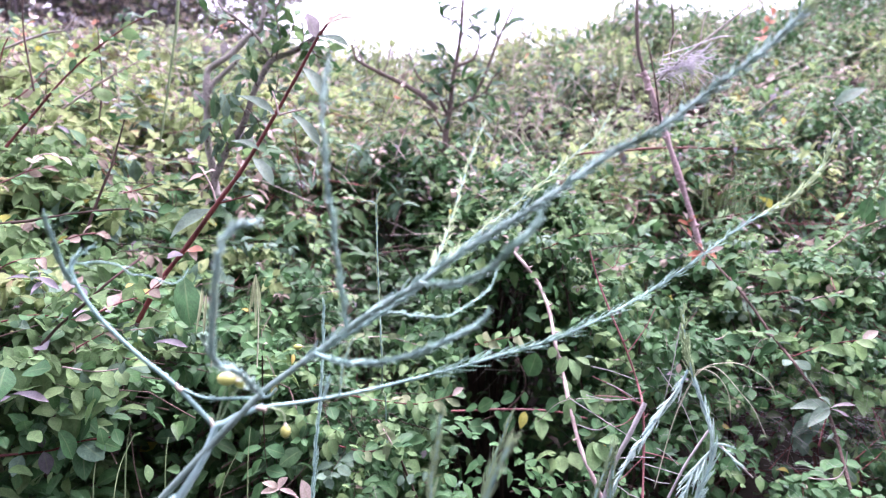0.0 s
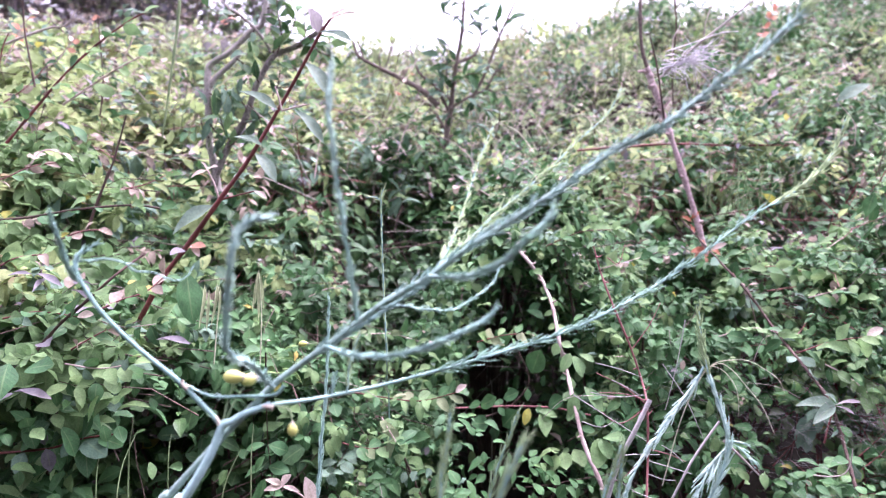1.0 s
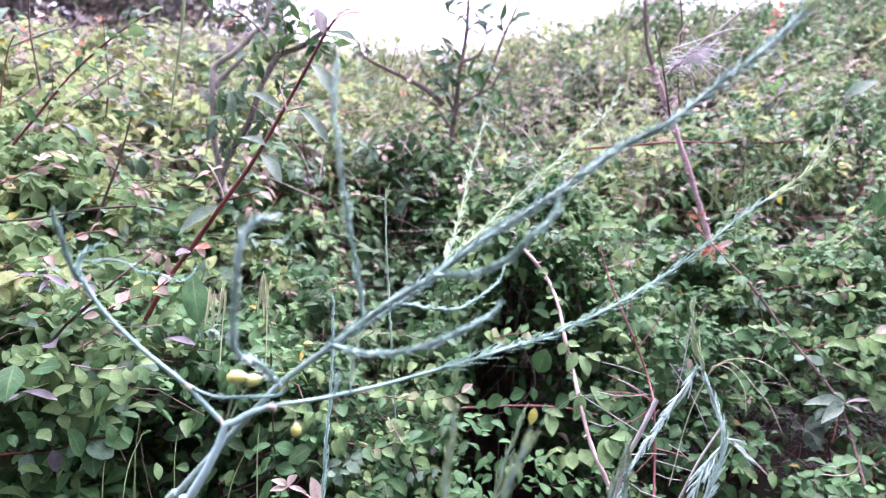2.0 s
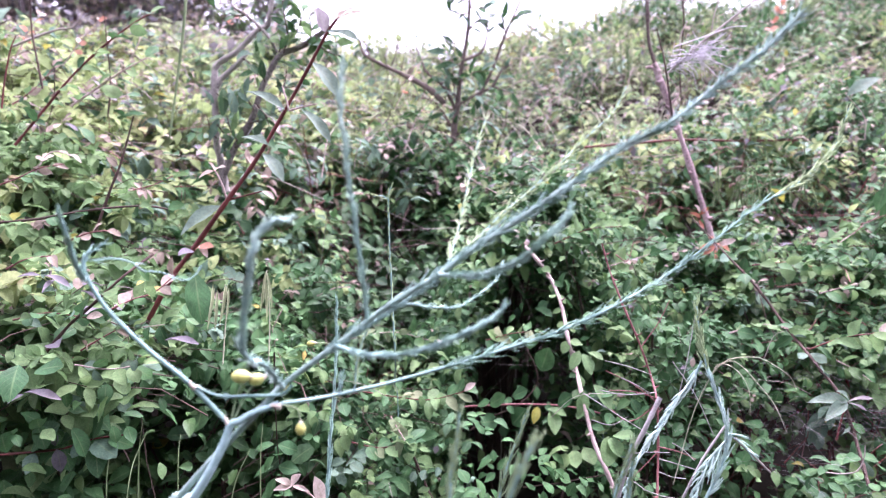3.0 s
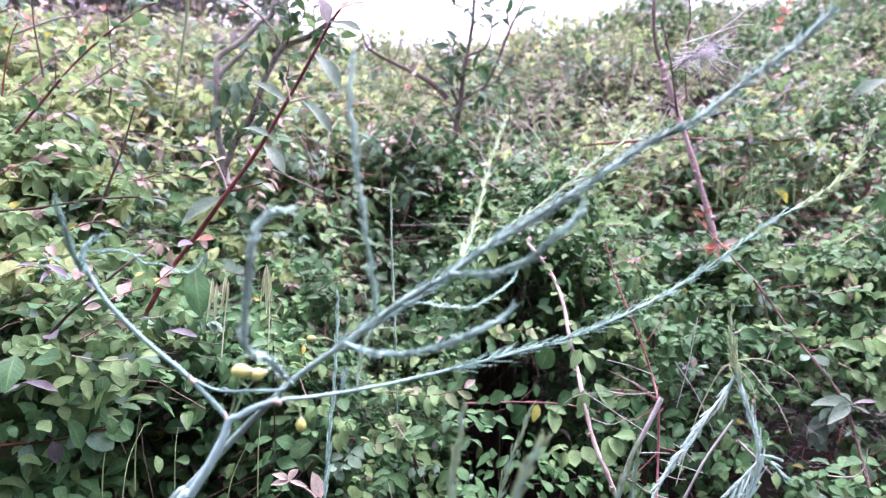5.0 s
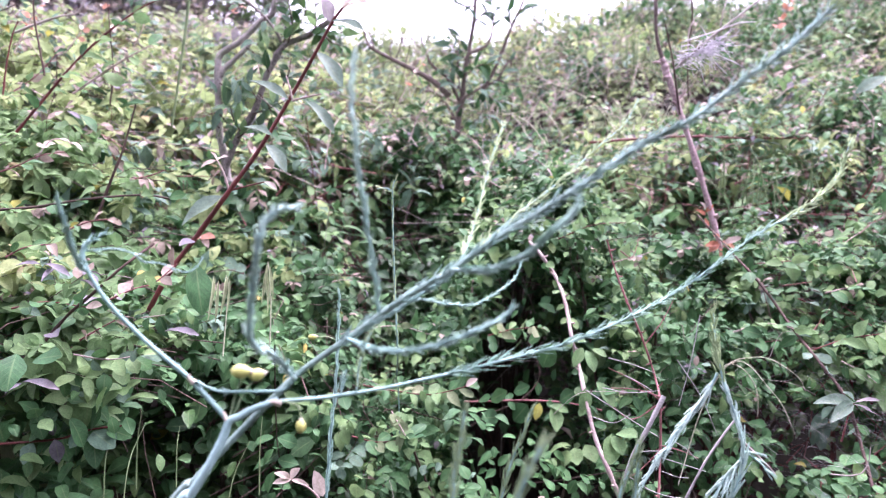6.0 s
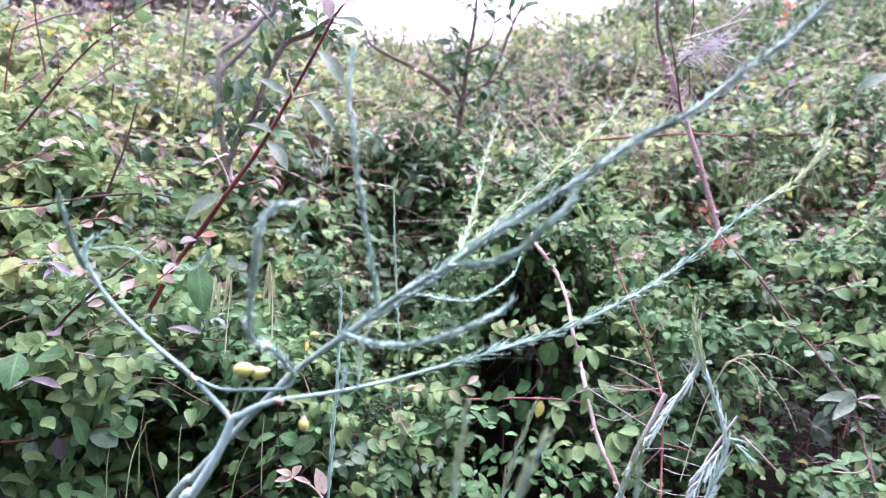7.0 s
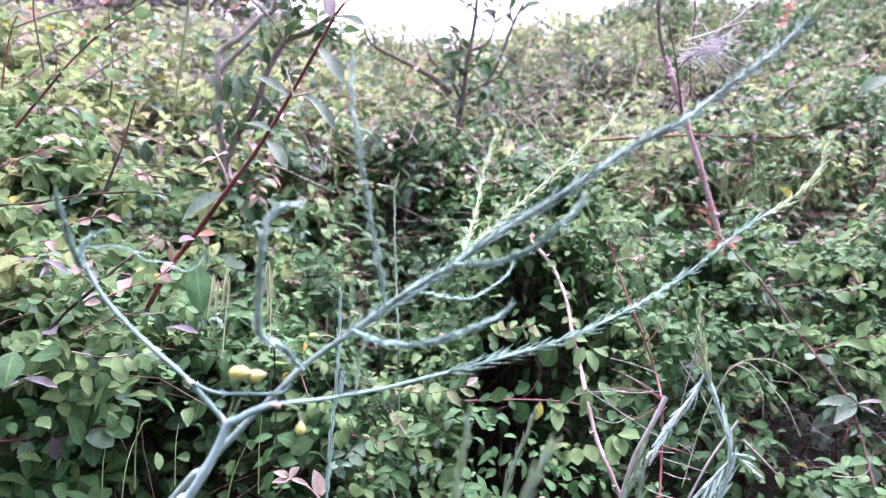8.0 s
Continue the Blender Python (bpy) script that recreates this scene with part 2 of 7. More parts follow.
OVATE = [blade((0.015, 0.18, 0.28, 0.32, 0.30, 0.21, 0.03), 0.3, 0.22, 0.15, 0.05), blade((0.015, 0.21, 0.33, 0.37, 0.34, 0.24, 0.03), 0.15, 0.14, 0.25, -0.06),
         blade((0.015, 0.16, 0.25, 0.28, 0.26, 0.17, 0.02), 0.5, 0.4, 0.2, 0.10), blade((0.015, 0.22, 0.33, 0.35, 0.29, 0.18, 0.02), 0.25, -0.12, -0.3, -0.08)]
OVAL = [blade((0.015, 0.245, 0.32, 0.265, 0.03), 0.3, 0.24, 0.2, 0.06), blade((0.015, 0.285, 0.37, 0.30, 0.03), 0.15, 0.12, -0.25, -0.08),
        blade((0.015, 0.215, 0.28, 0.22, 0.02), 0.55, 0.42, 0.3, 0.12), blade((0.015, 0.29, 0.345, 0.24, 0.02), 0.25, -0.14, 0.35, 0.0),
        blade((0.015, 0.23, 0.30, 0.25, 0.02), 0.4, 0.55, -0.2, -0.12), blade((0.015, 0.25, 0.31, 0.22, 0.015), 0.7, 0.18, 0.15, 0.04)]
SLIM = [blade((0.012, 0.165, 0.22, 0.16, 0.01), 0.35, 0.3, 0.2, 0.08), blade((0.012, 0.185, 0.235, 0.17, 0.01), 0.2, 0.2, -0.2, -0.06)]
FAR = [blade((0.04, 0.31, 0.04), 0.3, 0.2, 0.0, 0.05), blade((0.04, 0.27, 0.03), 0.5, 0.35, 0.0, -0.08)]
ROUGH = [blade((0.04, 0.31, 0.27, 0.04), 0.3, 0.2, 0.2, 0.05), blade((0.04, 0.26, 0.23, 0.03), 0.5, 0.35, -0.2, -0.08)]
LANCE = [blade((0.012, 0.09, 0.13, 0.12, 0.08, 0.008), 0.35, 0.2), blade((0.012, 0.10, 0.15, 0.13, 0.08, 0.008), 0.25, 0.35)]


def bases(axis, face):
    """Matrices n x 3 x 3 with columns across, along and up for blades that lie along axis and face face."""
    y = unit(axis)
    x = unit(np.cross(y, face))
    z = np.cross(x, y)
    return np.stack([x, y, z], axis=-1)


def blades_mesh(name, kinds, base, axis, face, size, mats, index):
    """Joins many blades into one mesh. index: the material of each."""
    V, Fc, U, I, n0 = [], [], [], [], 0
    pick = np.arange(len(base)) % len(kinds)
    B = bases(axis, face)
    for k, (v, f, uv) in enumerate(kinds):
        s = np.where(pick == k)[0]
        if not len(s):
            continue
        p = np.einsum("nij,vj->nvi", B[s], v) * size[s, None, None] + base[s, None, :]
        V.append(p.reshape(-1, 3)); U.append(np.tile(uv, (len(s), 1)))
        Fc.append((f[None] + (np.arange(len(s)) * len(v))[:, None, None] + n0).reshape(-1, 4))
        I.append(np.repeat(index[s], len(f)))
        n0 += len(s) * len(v)
    return mesh_from(name, np.concatenate(V), np.concatenate(Fc), np.concatenate(U), mats, np.concatenate(I))


def smooth_line(pts, per=6):
    """A smooth line through a few places."""
    p = np.array(pts, dtype=float)
    if len(p) < 3:
        t = np.linspace(0, 1, per + 1)[:, None]
        return p[0] * (1 - t) + p[-1] * t
    q = np.vstack([2 * p[0] - p[1], p, 2 * p[-1] - p[-2]])
    out = []
    for i in range(1, len(q) - 2):
        for t in np.arange(per) / per:
            a, b, c, d = q[i - 1], q[i], q[i + 1], q[i + 2]
            out.append(0.5 * (2 * b + (c - a) * t + (2 * a - 5 * b + 4 * c - d) * t ** 2 + (3 * b - a - 3 * c + d) * t ** 3))
    out.append(p[-1])
    return np.array(out)


def tube(line, r0, r1, sides=7, knots=0.0, seed=0):
    """A tapered round stem along a line, with swellings where knots is set: places and faces."""
    n = len(line)
    d = unit(np.gradient(line, axis=0))
    ref = np.array([0.31, 0.2, 0.93]) if abs(d[:, 2]).mean() < 0.85 else np.array([1.0, 0.1, 0.0])
    a = unit(np.cross(d, ref)); b = np.cross(d, a)
    r = np.linspace(r0, r1, n)
    if knots:
        g = np.random.default_rng(seed)
        r = r * (1 + knots * g.normal(0, 0.5, n).clip(-0.6, 1.2))
    ang = np.linspace(0, 2 * np.pi, sides, endpoint=False)
    v = line[:, None, :] + r[:, None, None] * (np.cos(ang)[None, :, None] * a[:, None, :] + np.sin(ang)[None, :, None] * b[:, None, :])
    i, j = np.meshgrid(np.arange(n - 1), np.arange(sides), indexing="ij")
    k = (j + 1) % sides
    f = np.stack([i * sides + j, i * sides + k, (i + 1) * sides + k, (i + 1) * sides + j], axis=-1).reshape(-1, 4)
    return v.reshape(-1, 3), f


def join(pieces):
    V, Fc, n0 = [], [], 0
    for v, f in pieces:
        V.append(v); Fc.append(f + n0); n0 += len(v)
    return np.concatenate(V), np.concatenate(Fc)


def empty_thing(name, at, label, category, group="", kind=""):
    ob = new(name)
    ob.empty_display_size = 0.05
    ob.location = at
    return tagged(ob, label, category, group, kind)


def part(name, me, parent, label="", at=None, kind=""):
    """Links a mesh as one part under a thing. Places in the mesh are world places unless at gives its own base."""
    ob = new(name, me)
    ob.parent = parent
    if at is not None:
        ob.location = at
    return tagged(ob, label, "", "", kind)


def local(v, thing):
    return v - np.array(thing.location)


def stem_part(name, pts, r0, r1, mat, thing, label="", sides=8, knots=0.08, per=6):
    line = smooth_line(pts, per)
    v, f = tube(local(line, thing), r0, r1, sides, knots, len(pts))
    return part(name, mesh_from(name, v, f, None, [mat]), thing, label)


LEAF_MESHES = {}


def leaf_mesh(kind_name, k, mat):
    key = (kind_name, k, mat.name)
    if key not in LEAF_MESHES:
        v, f, uv = {"ovate": OVATE, "lance": LANCE}[kind_name][k]
        LEAF_MESHES[key] = mesh_from("leaf", v, f, uv, [mat])
    return LEAF_MESHES[key]


def leaf_part(thing, base, axis, face, size, mat, kind_name="ovate", k=0, wide=1.0, label=""):
    B = bases(np.array(axis, dtype=float)[None], np.array(face, dtype=float)[None])[0]
    m = Matrix([list(B[i]) for i in range(3)]).to_4x4()
    ob = new("leaf", leaf_mesh(kind_name, k, mat))
    ob.parent = thing
    ob.matrix_basis = Matrix.Translation(Vector(base) - thing.location) @ m @ Matrix.Diagonal((size * wide, size, size, 1))
    if label:
        tagged(ob, label)
    return ob


def leaf_between(thing, a, b, mat, wide=1.0, face=(0.1, -0.55, 0.8), kind_name="ovate", k=0, label=""):
    """One leaf from its stalk at a to its tip at b."""
    d = np.array(b) - np.array(a)
    return leaf_part(thing, a, d, face, float(np.linalg.norm(d)), mat, kind_name, k, wide, label)


# ---------------------------------------------------------------- the lie of the land
YS = (0.6, 0.8, 1.0, 1.2, 1.5, 2.0, 2.6, 3.5, 4.5, 6.0, 8.0)
FAN = (-0.55, -0.3, 0.0, 0.3, 0.55)
CANOPY = ((0.6, 1.00, 1.24, 1.39, 1.50, 1.60, 1.80, 1.99, 2.18, 2.42, 2.62),
          (0.3, 0.6, 0.9, 1.14, 1.26, 1.42, 1.60, 1.83, 2.06, 2.36, 2.55),
          (0.2, 0.50, 0.90, 1.09, 1.12, 1.24, 1.40, 1.63, 1.91, 2.29, 2.25),
          (0.2, 0.5, 0.8, 1.00, 1.18, 1.32, 1.45, 1.72, 2.05, 2.55, 2.9),
          (0.2, 0.45, 0.75, 0.98, 1.22, 1.40, 1.57, 1.85, 2.15, 2.70, 3.1))
WAVES = [(rng.uniform(0, 6.28), rng.uniform(0, 6.28), rng.uniform(2, 6) * s, a)
         for s, a in ((1, 0.030), (1, 0.030), (1.6, 0.026), (2.2, 0.024), (3, 0.020), (4, 0.020), (4, 0.020), (6, 0.022), (6, 0.022), (9, 0.022), (10, 0.022), (11, 0.020))]


def canopy(x, y):
    """Height of the top of the thicket."""
    a = np.clip(x / y, FAN[0], FAN[-1])
    rows = np.stack([np.interp(y, YS, c) for c in CANOPY])
    i = np.clip(np.searchsorted(FAN, a) - 1, 0, len(FAN) - 2)
    fan = np.array(FAN)
    t = (a - fan[i]) / (fan[i + 1] - fan[i])
    t = t * t * (3 - 2 * t)
    n = np.arange(len(a))
    z = rows[i, n] * (1 - t) + rows[i + 1, n] * t
    for turn, shift, k, amp in WAVES:
        z = z + amp * (0.85 + 0.15 * y) * np.sin(k * (x * np.cos(turn) + y * np.sin(turn)) + shift)
    # separate rounded bushes further up the bank
    k = 7.4 / np.maximum(y, 1.0) ** 0.75
    dome = np.abs(np.sin(k * x + 1.3 * np.sin(1.1 * y) + 0.4)) * np.abs(np.sin(k * 0.8 * y + 0.9 * np.sin(k * 0.5 * x) + 1.0))
    z = z + 0.075 * np.maximum(y, 1.0) * np.clip((y - 1.7) / 0.7, 0, 1) * np.clip((7.0 - y) / 2.5, 0, 1) * (np.sqrt(dome) - 0.62)
    # a dip in front of the young tree, and the leafy roof over the dark hollow
    z = z - 0.40 * np.exp(-((x + 0.07) / 0.15) ** 2 - ((y - 1.86) / 0.36) ** 2)
    z = z - 0.16 * np.exp(-((x + 0.80) / 0.12) ** 2 - ((y - 2.15) / 0.16) ** 2)
    z = z - 0.17 * np.exp(-((x - 0.70) / 0.25) ** 2 - ((y - 2.05) / 0.24) ** 2)
    z = z + 0.16 * np.exp(-((x - 0.20) / 0.17) ** 4 - ((y - 1.92) / 0.30) ** 4)
    # steep fronts of two denser bushes behind the dips
    face = np.clip((y - 2.18) / 0.10, 0, 1) * (1 - np.clip((y - 2.45) / 0.5, 0, 1))
    z = z + (0.15 * np.exp(-((x - 0.84) / 0.28) ** 4) + 0.13 * np.exp(-((x + 0.12) / 0.25) ** 4)) * face
    lip = np.clip((y - 1.24) / 0.08, 0, 1) * (1 - np.clip((y - 1.45) / 0.45, 0, 1))
    z = z + 0.235 * np.exp(-((x - 0.15) / 0.22) ** 4) * lip
    return z


def canopy_normal(x, y):
    e = 0.04
    gx = (canopy(x + e, y) - canopy(x - e, y)) / (2 * e)
    gy = (canopy(x, y + e) - canopy(x, y - e)) / (2 * e)
    return unit(np.stack([-gx, -gy, np.ones_like(gx)], axis=-1))


def ground_height(x, y):
    s = np.clip((y - 0.4) / 7.0, 0, 1)
    r = np.clip((y - 5.5) / 3.0, 0, 1)
    return 1.55 * s * s * (3 - 2 * s) + (0.58 + 0.45 * np.clip(x / 3.0, 0, 1)) * r * r * (3 - 2 * r) + 0.02 * np.sin(x * 1.7 + y) * np.exp(-((x / 20) ** 2 + (y / 20) ** 2))


def build_ground():
    g = np.sinh(np.linspace(-7.2, 7.2, 121)) * 2.0
    X, Y = np.meshgrid(g, g, indexing="ij")
    v = np.stack([X.ravel(), Y.ravel(), ground_height(X.ravel(), Y.ravel())], axis=-1)
    n = len(g)
    i, j = np.meshgrid(np.arange(n - 1), np.arange(n - 1), indexing="ij")
    a = (i * n + j).ravel()
    f = np.stack([a, a + n, a + n + 1, a + 1], axis=-1)
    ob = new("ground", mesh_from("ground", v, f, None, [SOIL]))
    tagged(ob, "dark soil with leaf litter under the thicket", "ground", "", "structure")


build_ground()


# ---------------------------------------------------------------- the thicket
def shoots(n, y0, y1, length, seed, deep, fan=0.74):
    """Random shoots that come up through the canopy between two distances: roots, ways, lengths, normals."""
    g = np.random.default_rng(seed)
    y = np.sqrt(g.uniform(y0 ** 2, y1 ** 2, n * 3))
    x = g.uniform(-fan, fan, n * 3) * np.maximum(y, 1.5)
    nrm = canopy_normal(x, y)
    keep = g.uniform(0, 2.4, n * 3) < 1 / nrm[:, 2]
    mouth = (np.abs(x - 0.15) < 0.16) & (y > 1.23) & (y < 1.37)
    keep &= ~(mouth & (g.uniform(0, 1, n * 3) > 0.12))
    if y1 < 2:
        keep &= g.uniform(0, 1, n * 3) < np.where(canopy(x, y) < 1.10, 0.50, 1.0)
    x, y, nrm = x[keep][:n], y[keep][:n], nrm[keep][:n]
    m = len(x)
    top = np.stack([x, y, canopy(x, y)], axis=-1) - nrm * (g.uniform(0, 1, m) ** 1.6 * length * (0.8 if y1 > 4 else 1.2))[:, None]
    top[:, 2] -= np.where(g.uniform(0, 1, m) < deep, g.uniform(0.08, 0.55, m), 0)
    drop = canopy(x, y) - top[:, 2]
    ok = ~((np.abs(x - 0.15) < 0.17) & (y > 1.30) & (y < 1.9) & (drop > 0.06))
    x, y, nrm, top = x[ok], y[ok], nrm[ok], top[ok]
    m = len(x)
    way = unit(0.55 * nrm + 0.35 * UP + g.normal(0, 0.42, (m, 3)))
    if y1 < 2:
        way = unit(nrm * np.array([0.8, 0.8, 0.25]) + np.array([0, -0.2, 0.10]) + g.normal(0, 0.45, (m, 3)) * np.array([1, 1, 0.45]))
    roof = (np.abs(x - 0.15) < 0.20) & (y > 1.30) & (y < 2.0)
    way[roof] = unit(way[roof] * np.array([1, 1, 0.3]) + np.array([0, -0.5, 0.05]))
    L = length * g.uniform(0.6, 1.3, m)
    root = top - way * (L * 0.75)[:, None]
    # gaps between the sprays
    k = 34.0 / max(y0, 1.0) ** 0.6
    gap = np.sin(k * top[:, 0] + 2.0 * np.sin(0.6 * k * top[:, 2])) + np.sin(k * 1.2 * top[:, 2] + 1.7 * np.sin(0.7 * k * top[:, 0]) + 0.8) + 0.8 * np.sin(0.9 * k * top[:, 1] + 1.3 * np.sin(0.5 * k * top[:, 0]))
    ok = (gap > -0.75) | (np.abs(top[:, 0] - 0.17) < 0.26) & (top[:, 1] > 1.28) & (top[:, 1] < 2.5) | (g.uniform(0, 1, m) < (0.15 if y1 < 2 else 0.4))
    return root[ok], way[ok], L[ok], nrm[ok], g


def leaves_on(root, way, L, nrm, g, gap, size, flat, crest):
    """Leaf pairs along the shoots and a crest of small leaves at each tip: base, axis, face, size, shoot and place along it of each leaf."""
    B, A, Fa, S, W, T = [], [], [], [], [], []
    side0 = unit(np.cross(way, unit(nrm + g.normal(0, 0.3, nrm.shape))))
    up0 = np.cross(side0, way)
    calm = 1.0 if size < 0.03 else 0.8 if size < 0.05 else 0.6
    tilt = g.normal(0, 0.20, nrm.shape) * calm
    hang = g.uniform(0.05, 0.75, len(root)) * calm
    scale = g.uniform(0.75, 1.2, len(root))
    steps = int(1.3 * np.max(L) / gap) + 1

    def bear(ok, p, lat, t, sz):
        lay = flat[ok][:, None]
        m = len(ok)
        ax = unit((lat + way[ok] * g.uniform(0.2, 0.8, (m, 1)) + g.normal(0, 0.22, (m, 3))) * (1 - 0.35 * lay * UP) - UP * (hang[ok] * g.uniform(0.5, 1.5, m))[:, None])
        fc = unit(UP * (0.95 + 0.35 * lay) + nrm[ok] * (0.25 - 0.1 * lay) + np.array([0, -0.42, 0]) * (1 - lay) + tilt[ok] + g.normal(0, 1, (m, 3)) * 0.15 * calm)
        B.append(p + ax * 0.12 * sz[:, None]); A.append(ax); Fa.append(fc); S.append(sz); W.append(ok); T.append(t)

    for k in range(steps):
        s = 0.22 * L + k * gap
        ok = np.where(s < L)[0]
        if not len(ok):
            break
        t = (s / L)[ok]
        p = root[ok] + way[ok] * s[ok][:, None] - UP * (0.10 * t ** 2 * L[ok])[:, None]
        turn = 0.9 * (k % 2)
        lat = side0[ok] * math.cos(turn) + up0[ok] * math.sin(turn)
        for sign in (-1, 1):
            bear(ok, p, sign * lat, t, size * scale[ok] * g.uniform(0.7, 1.2, len(ok)) * (1.08 - 0.5 * t ** 3))
    ok = np.arange(len(root))
    tip = root + way * L[:, None] - UP * (0.10 * L)[:, None]
    for k in range(crest):
        a = 2 * math.pi * k / crest + g.uniform(0, 1.5, (len(ok), 1))
        bear(ok, tip, side0 * np.cos(a) + up0 * np.sin(a), np.ones(len(ok)), size * scale * g.uniform(0.4, 0.75, len(ok)))
    return tuple(np.concatenate(q) for q in (B, A, Fa, S, W, T))


def shoot_lines(root, way, L, radius, g, sides=3):
    """Thin woody lines for all shoots in one array."""
    n = len(root)
    t = np.linspace(-0.5, 1.0, 5)
    line = root[:, None] + way[:, None] * (t[None, :, None] * L[:, None, None]) - UP * (0.10 * np.clip(t, 0, 1)[None, :, None] ** 2 * L[:, None, None])
    line[:, 1:4] += g.normal(0, 0.045, (n, 3, 3)) * L[:, None, None]
    a = unit(np.cross(way, np.array([0.3, 0.9, 0.2]))); b = np.cross(way, a)
    ang = np.linspace(0, 2 * np.pi, sides, endpoint=False)
    ring = a[:, None] * np.cos(ang)[None, :, None] + b[:, None] * np.sin(ang)[None, :, None]
    r = radius * np.linspace(1.2, 0.5, 5)
    v = line[:, :, None, :] + ring[:, None] * r[None, :, None, None]
    i, j = np.meshgrid(np.arange(4), np.arange(sides), indexing="ij")
    k = (j + 1) % sides
    f = np.stack([i * sides + j, i * sides + k, (i + 1) * sides + k, (i + 1) * sides + j], axis=-1).reshape(-1, 4)
    F_all = f[None] + (np.arange(n) * 5 * sides)[:, None, None]
    return v.reshape(-1, 3), F_all.reshape(-1, 4)


MATS = [LEAF, LEAF_YOUNG, LEAF_OLIVE, LEAF_PURPLE, LEAF_RED, LEAF_YELLOW, LEAF_FRESH, LEAF_BLUE, LEAF_PALE, LEAF_TIP, LEAF_DARK]


def shoot_tone(root, g, zone):
    """Which leaf colour each shoot bears: young yellow-green on the open bank, cooler green low down, darker to stand
    in for shade.
    """
    n = len(root)
    # patches of one colour, several shoots wide
    k = 7.0 / np.maximum(root[:, 1], 0.8) ** 0.5
    patch = np.sin(k * root[:, 0] * 1.3 + 1.7 + 1.1 * np.sin(k * root[:, 1])) * np.sin(k * root[:, 1] * 1.1 + 0.6 + 0.9 * np.sin(k * root[:, 0] * 0.7))
    u = np.clip(0.5 + 0.25 * patch + g.normal(0, 0.26, n), 0, 1)
    open_bank = np.clip((root[:, 2] - (1.15 if zone else 1.20)) / 0.35, 0, 1) * np.clip(0.75 - root[:, 0] / np.maximum(root[:, 1], 0.1) * 0.9, 0.15, 1)
    tone = np.where(u < (0.88 if zone else 0.95) * open_bank, 1 if zone else 6, 0)
    if zone == 0:
        v = g.uniform(0, 1, n)
        tone = np.where((tone == 0) & (v < 0.20), 6, np.where((tone == 0) & (v > 0.93), 7, tone))
        tone = np.where((tone == 0) & (v > 0.90), 6, tone)
        tone = np.where((root[:, 0] < -0.3) & (root[:, 2] > 1.16) & (g.uniform(0, 1, n) < 0.22), 1, tone)
        tone = np.where((root[:, 0] < -0.42) & (root[:, 2] > 1.12) & (tone == 0) & (g.uniform(0, 1, n) < 0.75), 6, tone)
        # deeper greens in these two pockets stand in for shade
        tone = np.where((root[:, 0] > -0.30) & (root[:, 0] < -0.06) & (root[:, 2] > 1.10) & (root[:, 2] < 1.38) & (tone != 7), 0, tone)
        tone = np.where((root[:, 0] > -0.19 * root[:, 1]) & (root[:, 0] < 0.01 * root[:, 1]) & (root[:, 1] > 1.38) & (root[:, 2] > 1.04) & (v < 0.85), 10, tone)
    if zone > 1:
        side = np.clip(root[:, 0] / root[:, 1], -0.5, 0.5)
        # paler leaf tones carry the haze over the far bank's middle
        u = u - 0.25 * np.exp(-(side / 0.14) ** 2)
        tone = np.where(u < 0.36 - 0.50 * side, 1, np.where(u < 0.64 - 0.55 * side, 2, 0))
    w = g.uniform(0, 1, n)
    if zone:
        tone = np.where((tone == 0) & (w > 0.45 + 0.6 * np.clip(root[:, 0] / root[:, 1], 0, 0.5)), 6, tone)
        tone = np.where(g.uniform(0, 1, n) < np.where(root[:, 0] < 0, 0.15, 0.05), 7, tone)
    if zone == 1:
        # duller leaf tones put the middle bank's shade into colour
        mid = (root[:, 0] > -0.12 * root[:, 1]) & (root[:, 0] < 0.14 * root[:, 1]) & (root[:, 1] < 2.9)
        v = g.uniform(0, 1, n)
        tone = np.where(mid & (tone == 6) & (v < 0.75), 0, np.where(mid & (tone == 1) & (v < 0.7), 2, tone))
        # leaf colour darkened for the shade in the dip below the young tree
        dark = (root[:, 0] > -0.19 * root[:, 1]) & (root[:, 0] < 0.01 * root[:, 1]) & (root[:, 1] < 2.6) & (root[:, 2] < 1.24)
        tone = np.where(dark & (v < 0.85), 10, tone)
    if zone > 1:
        tone = np.where((root[:, 0] < -0.28 * root[:, 1]) & (root[:, 2] > 2.0) & (g.uniform(0, 1, n) < 0.35), 3, tone)
    return np.where((w < 0.003) & (zone > 0), 3, tone)


def leaf_tone(tone, g, zone):
    """Single leaves that have turned."""
    u = g.uniform(0, 1, len(tone))
    tone = np.where(u < (0.003, 0.004, 0.002)[zone], 5, tone)
    tone = np.where((u > 0.4) & (u < (0.4, 0.405, 0.405)[zone]), 8, tone)
    return np.where(u > (1.1 if zone == 0 else 0.9995), 4, tone)


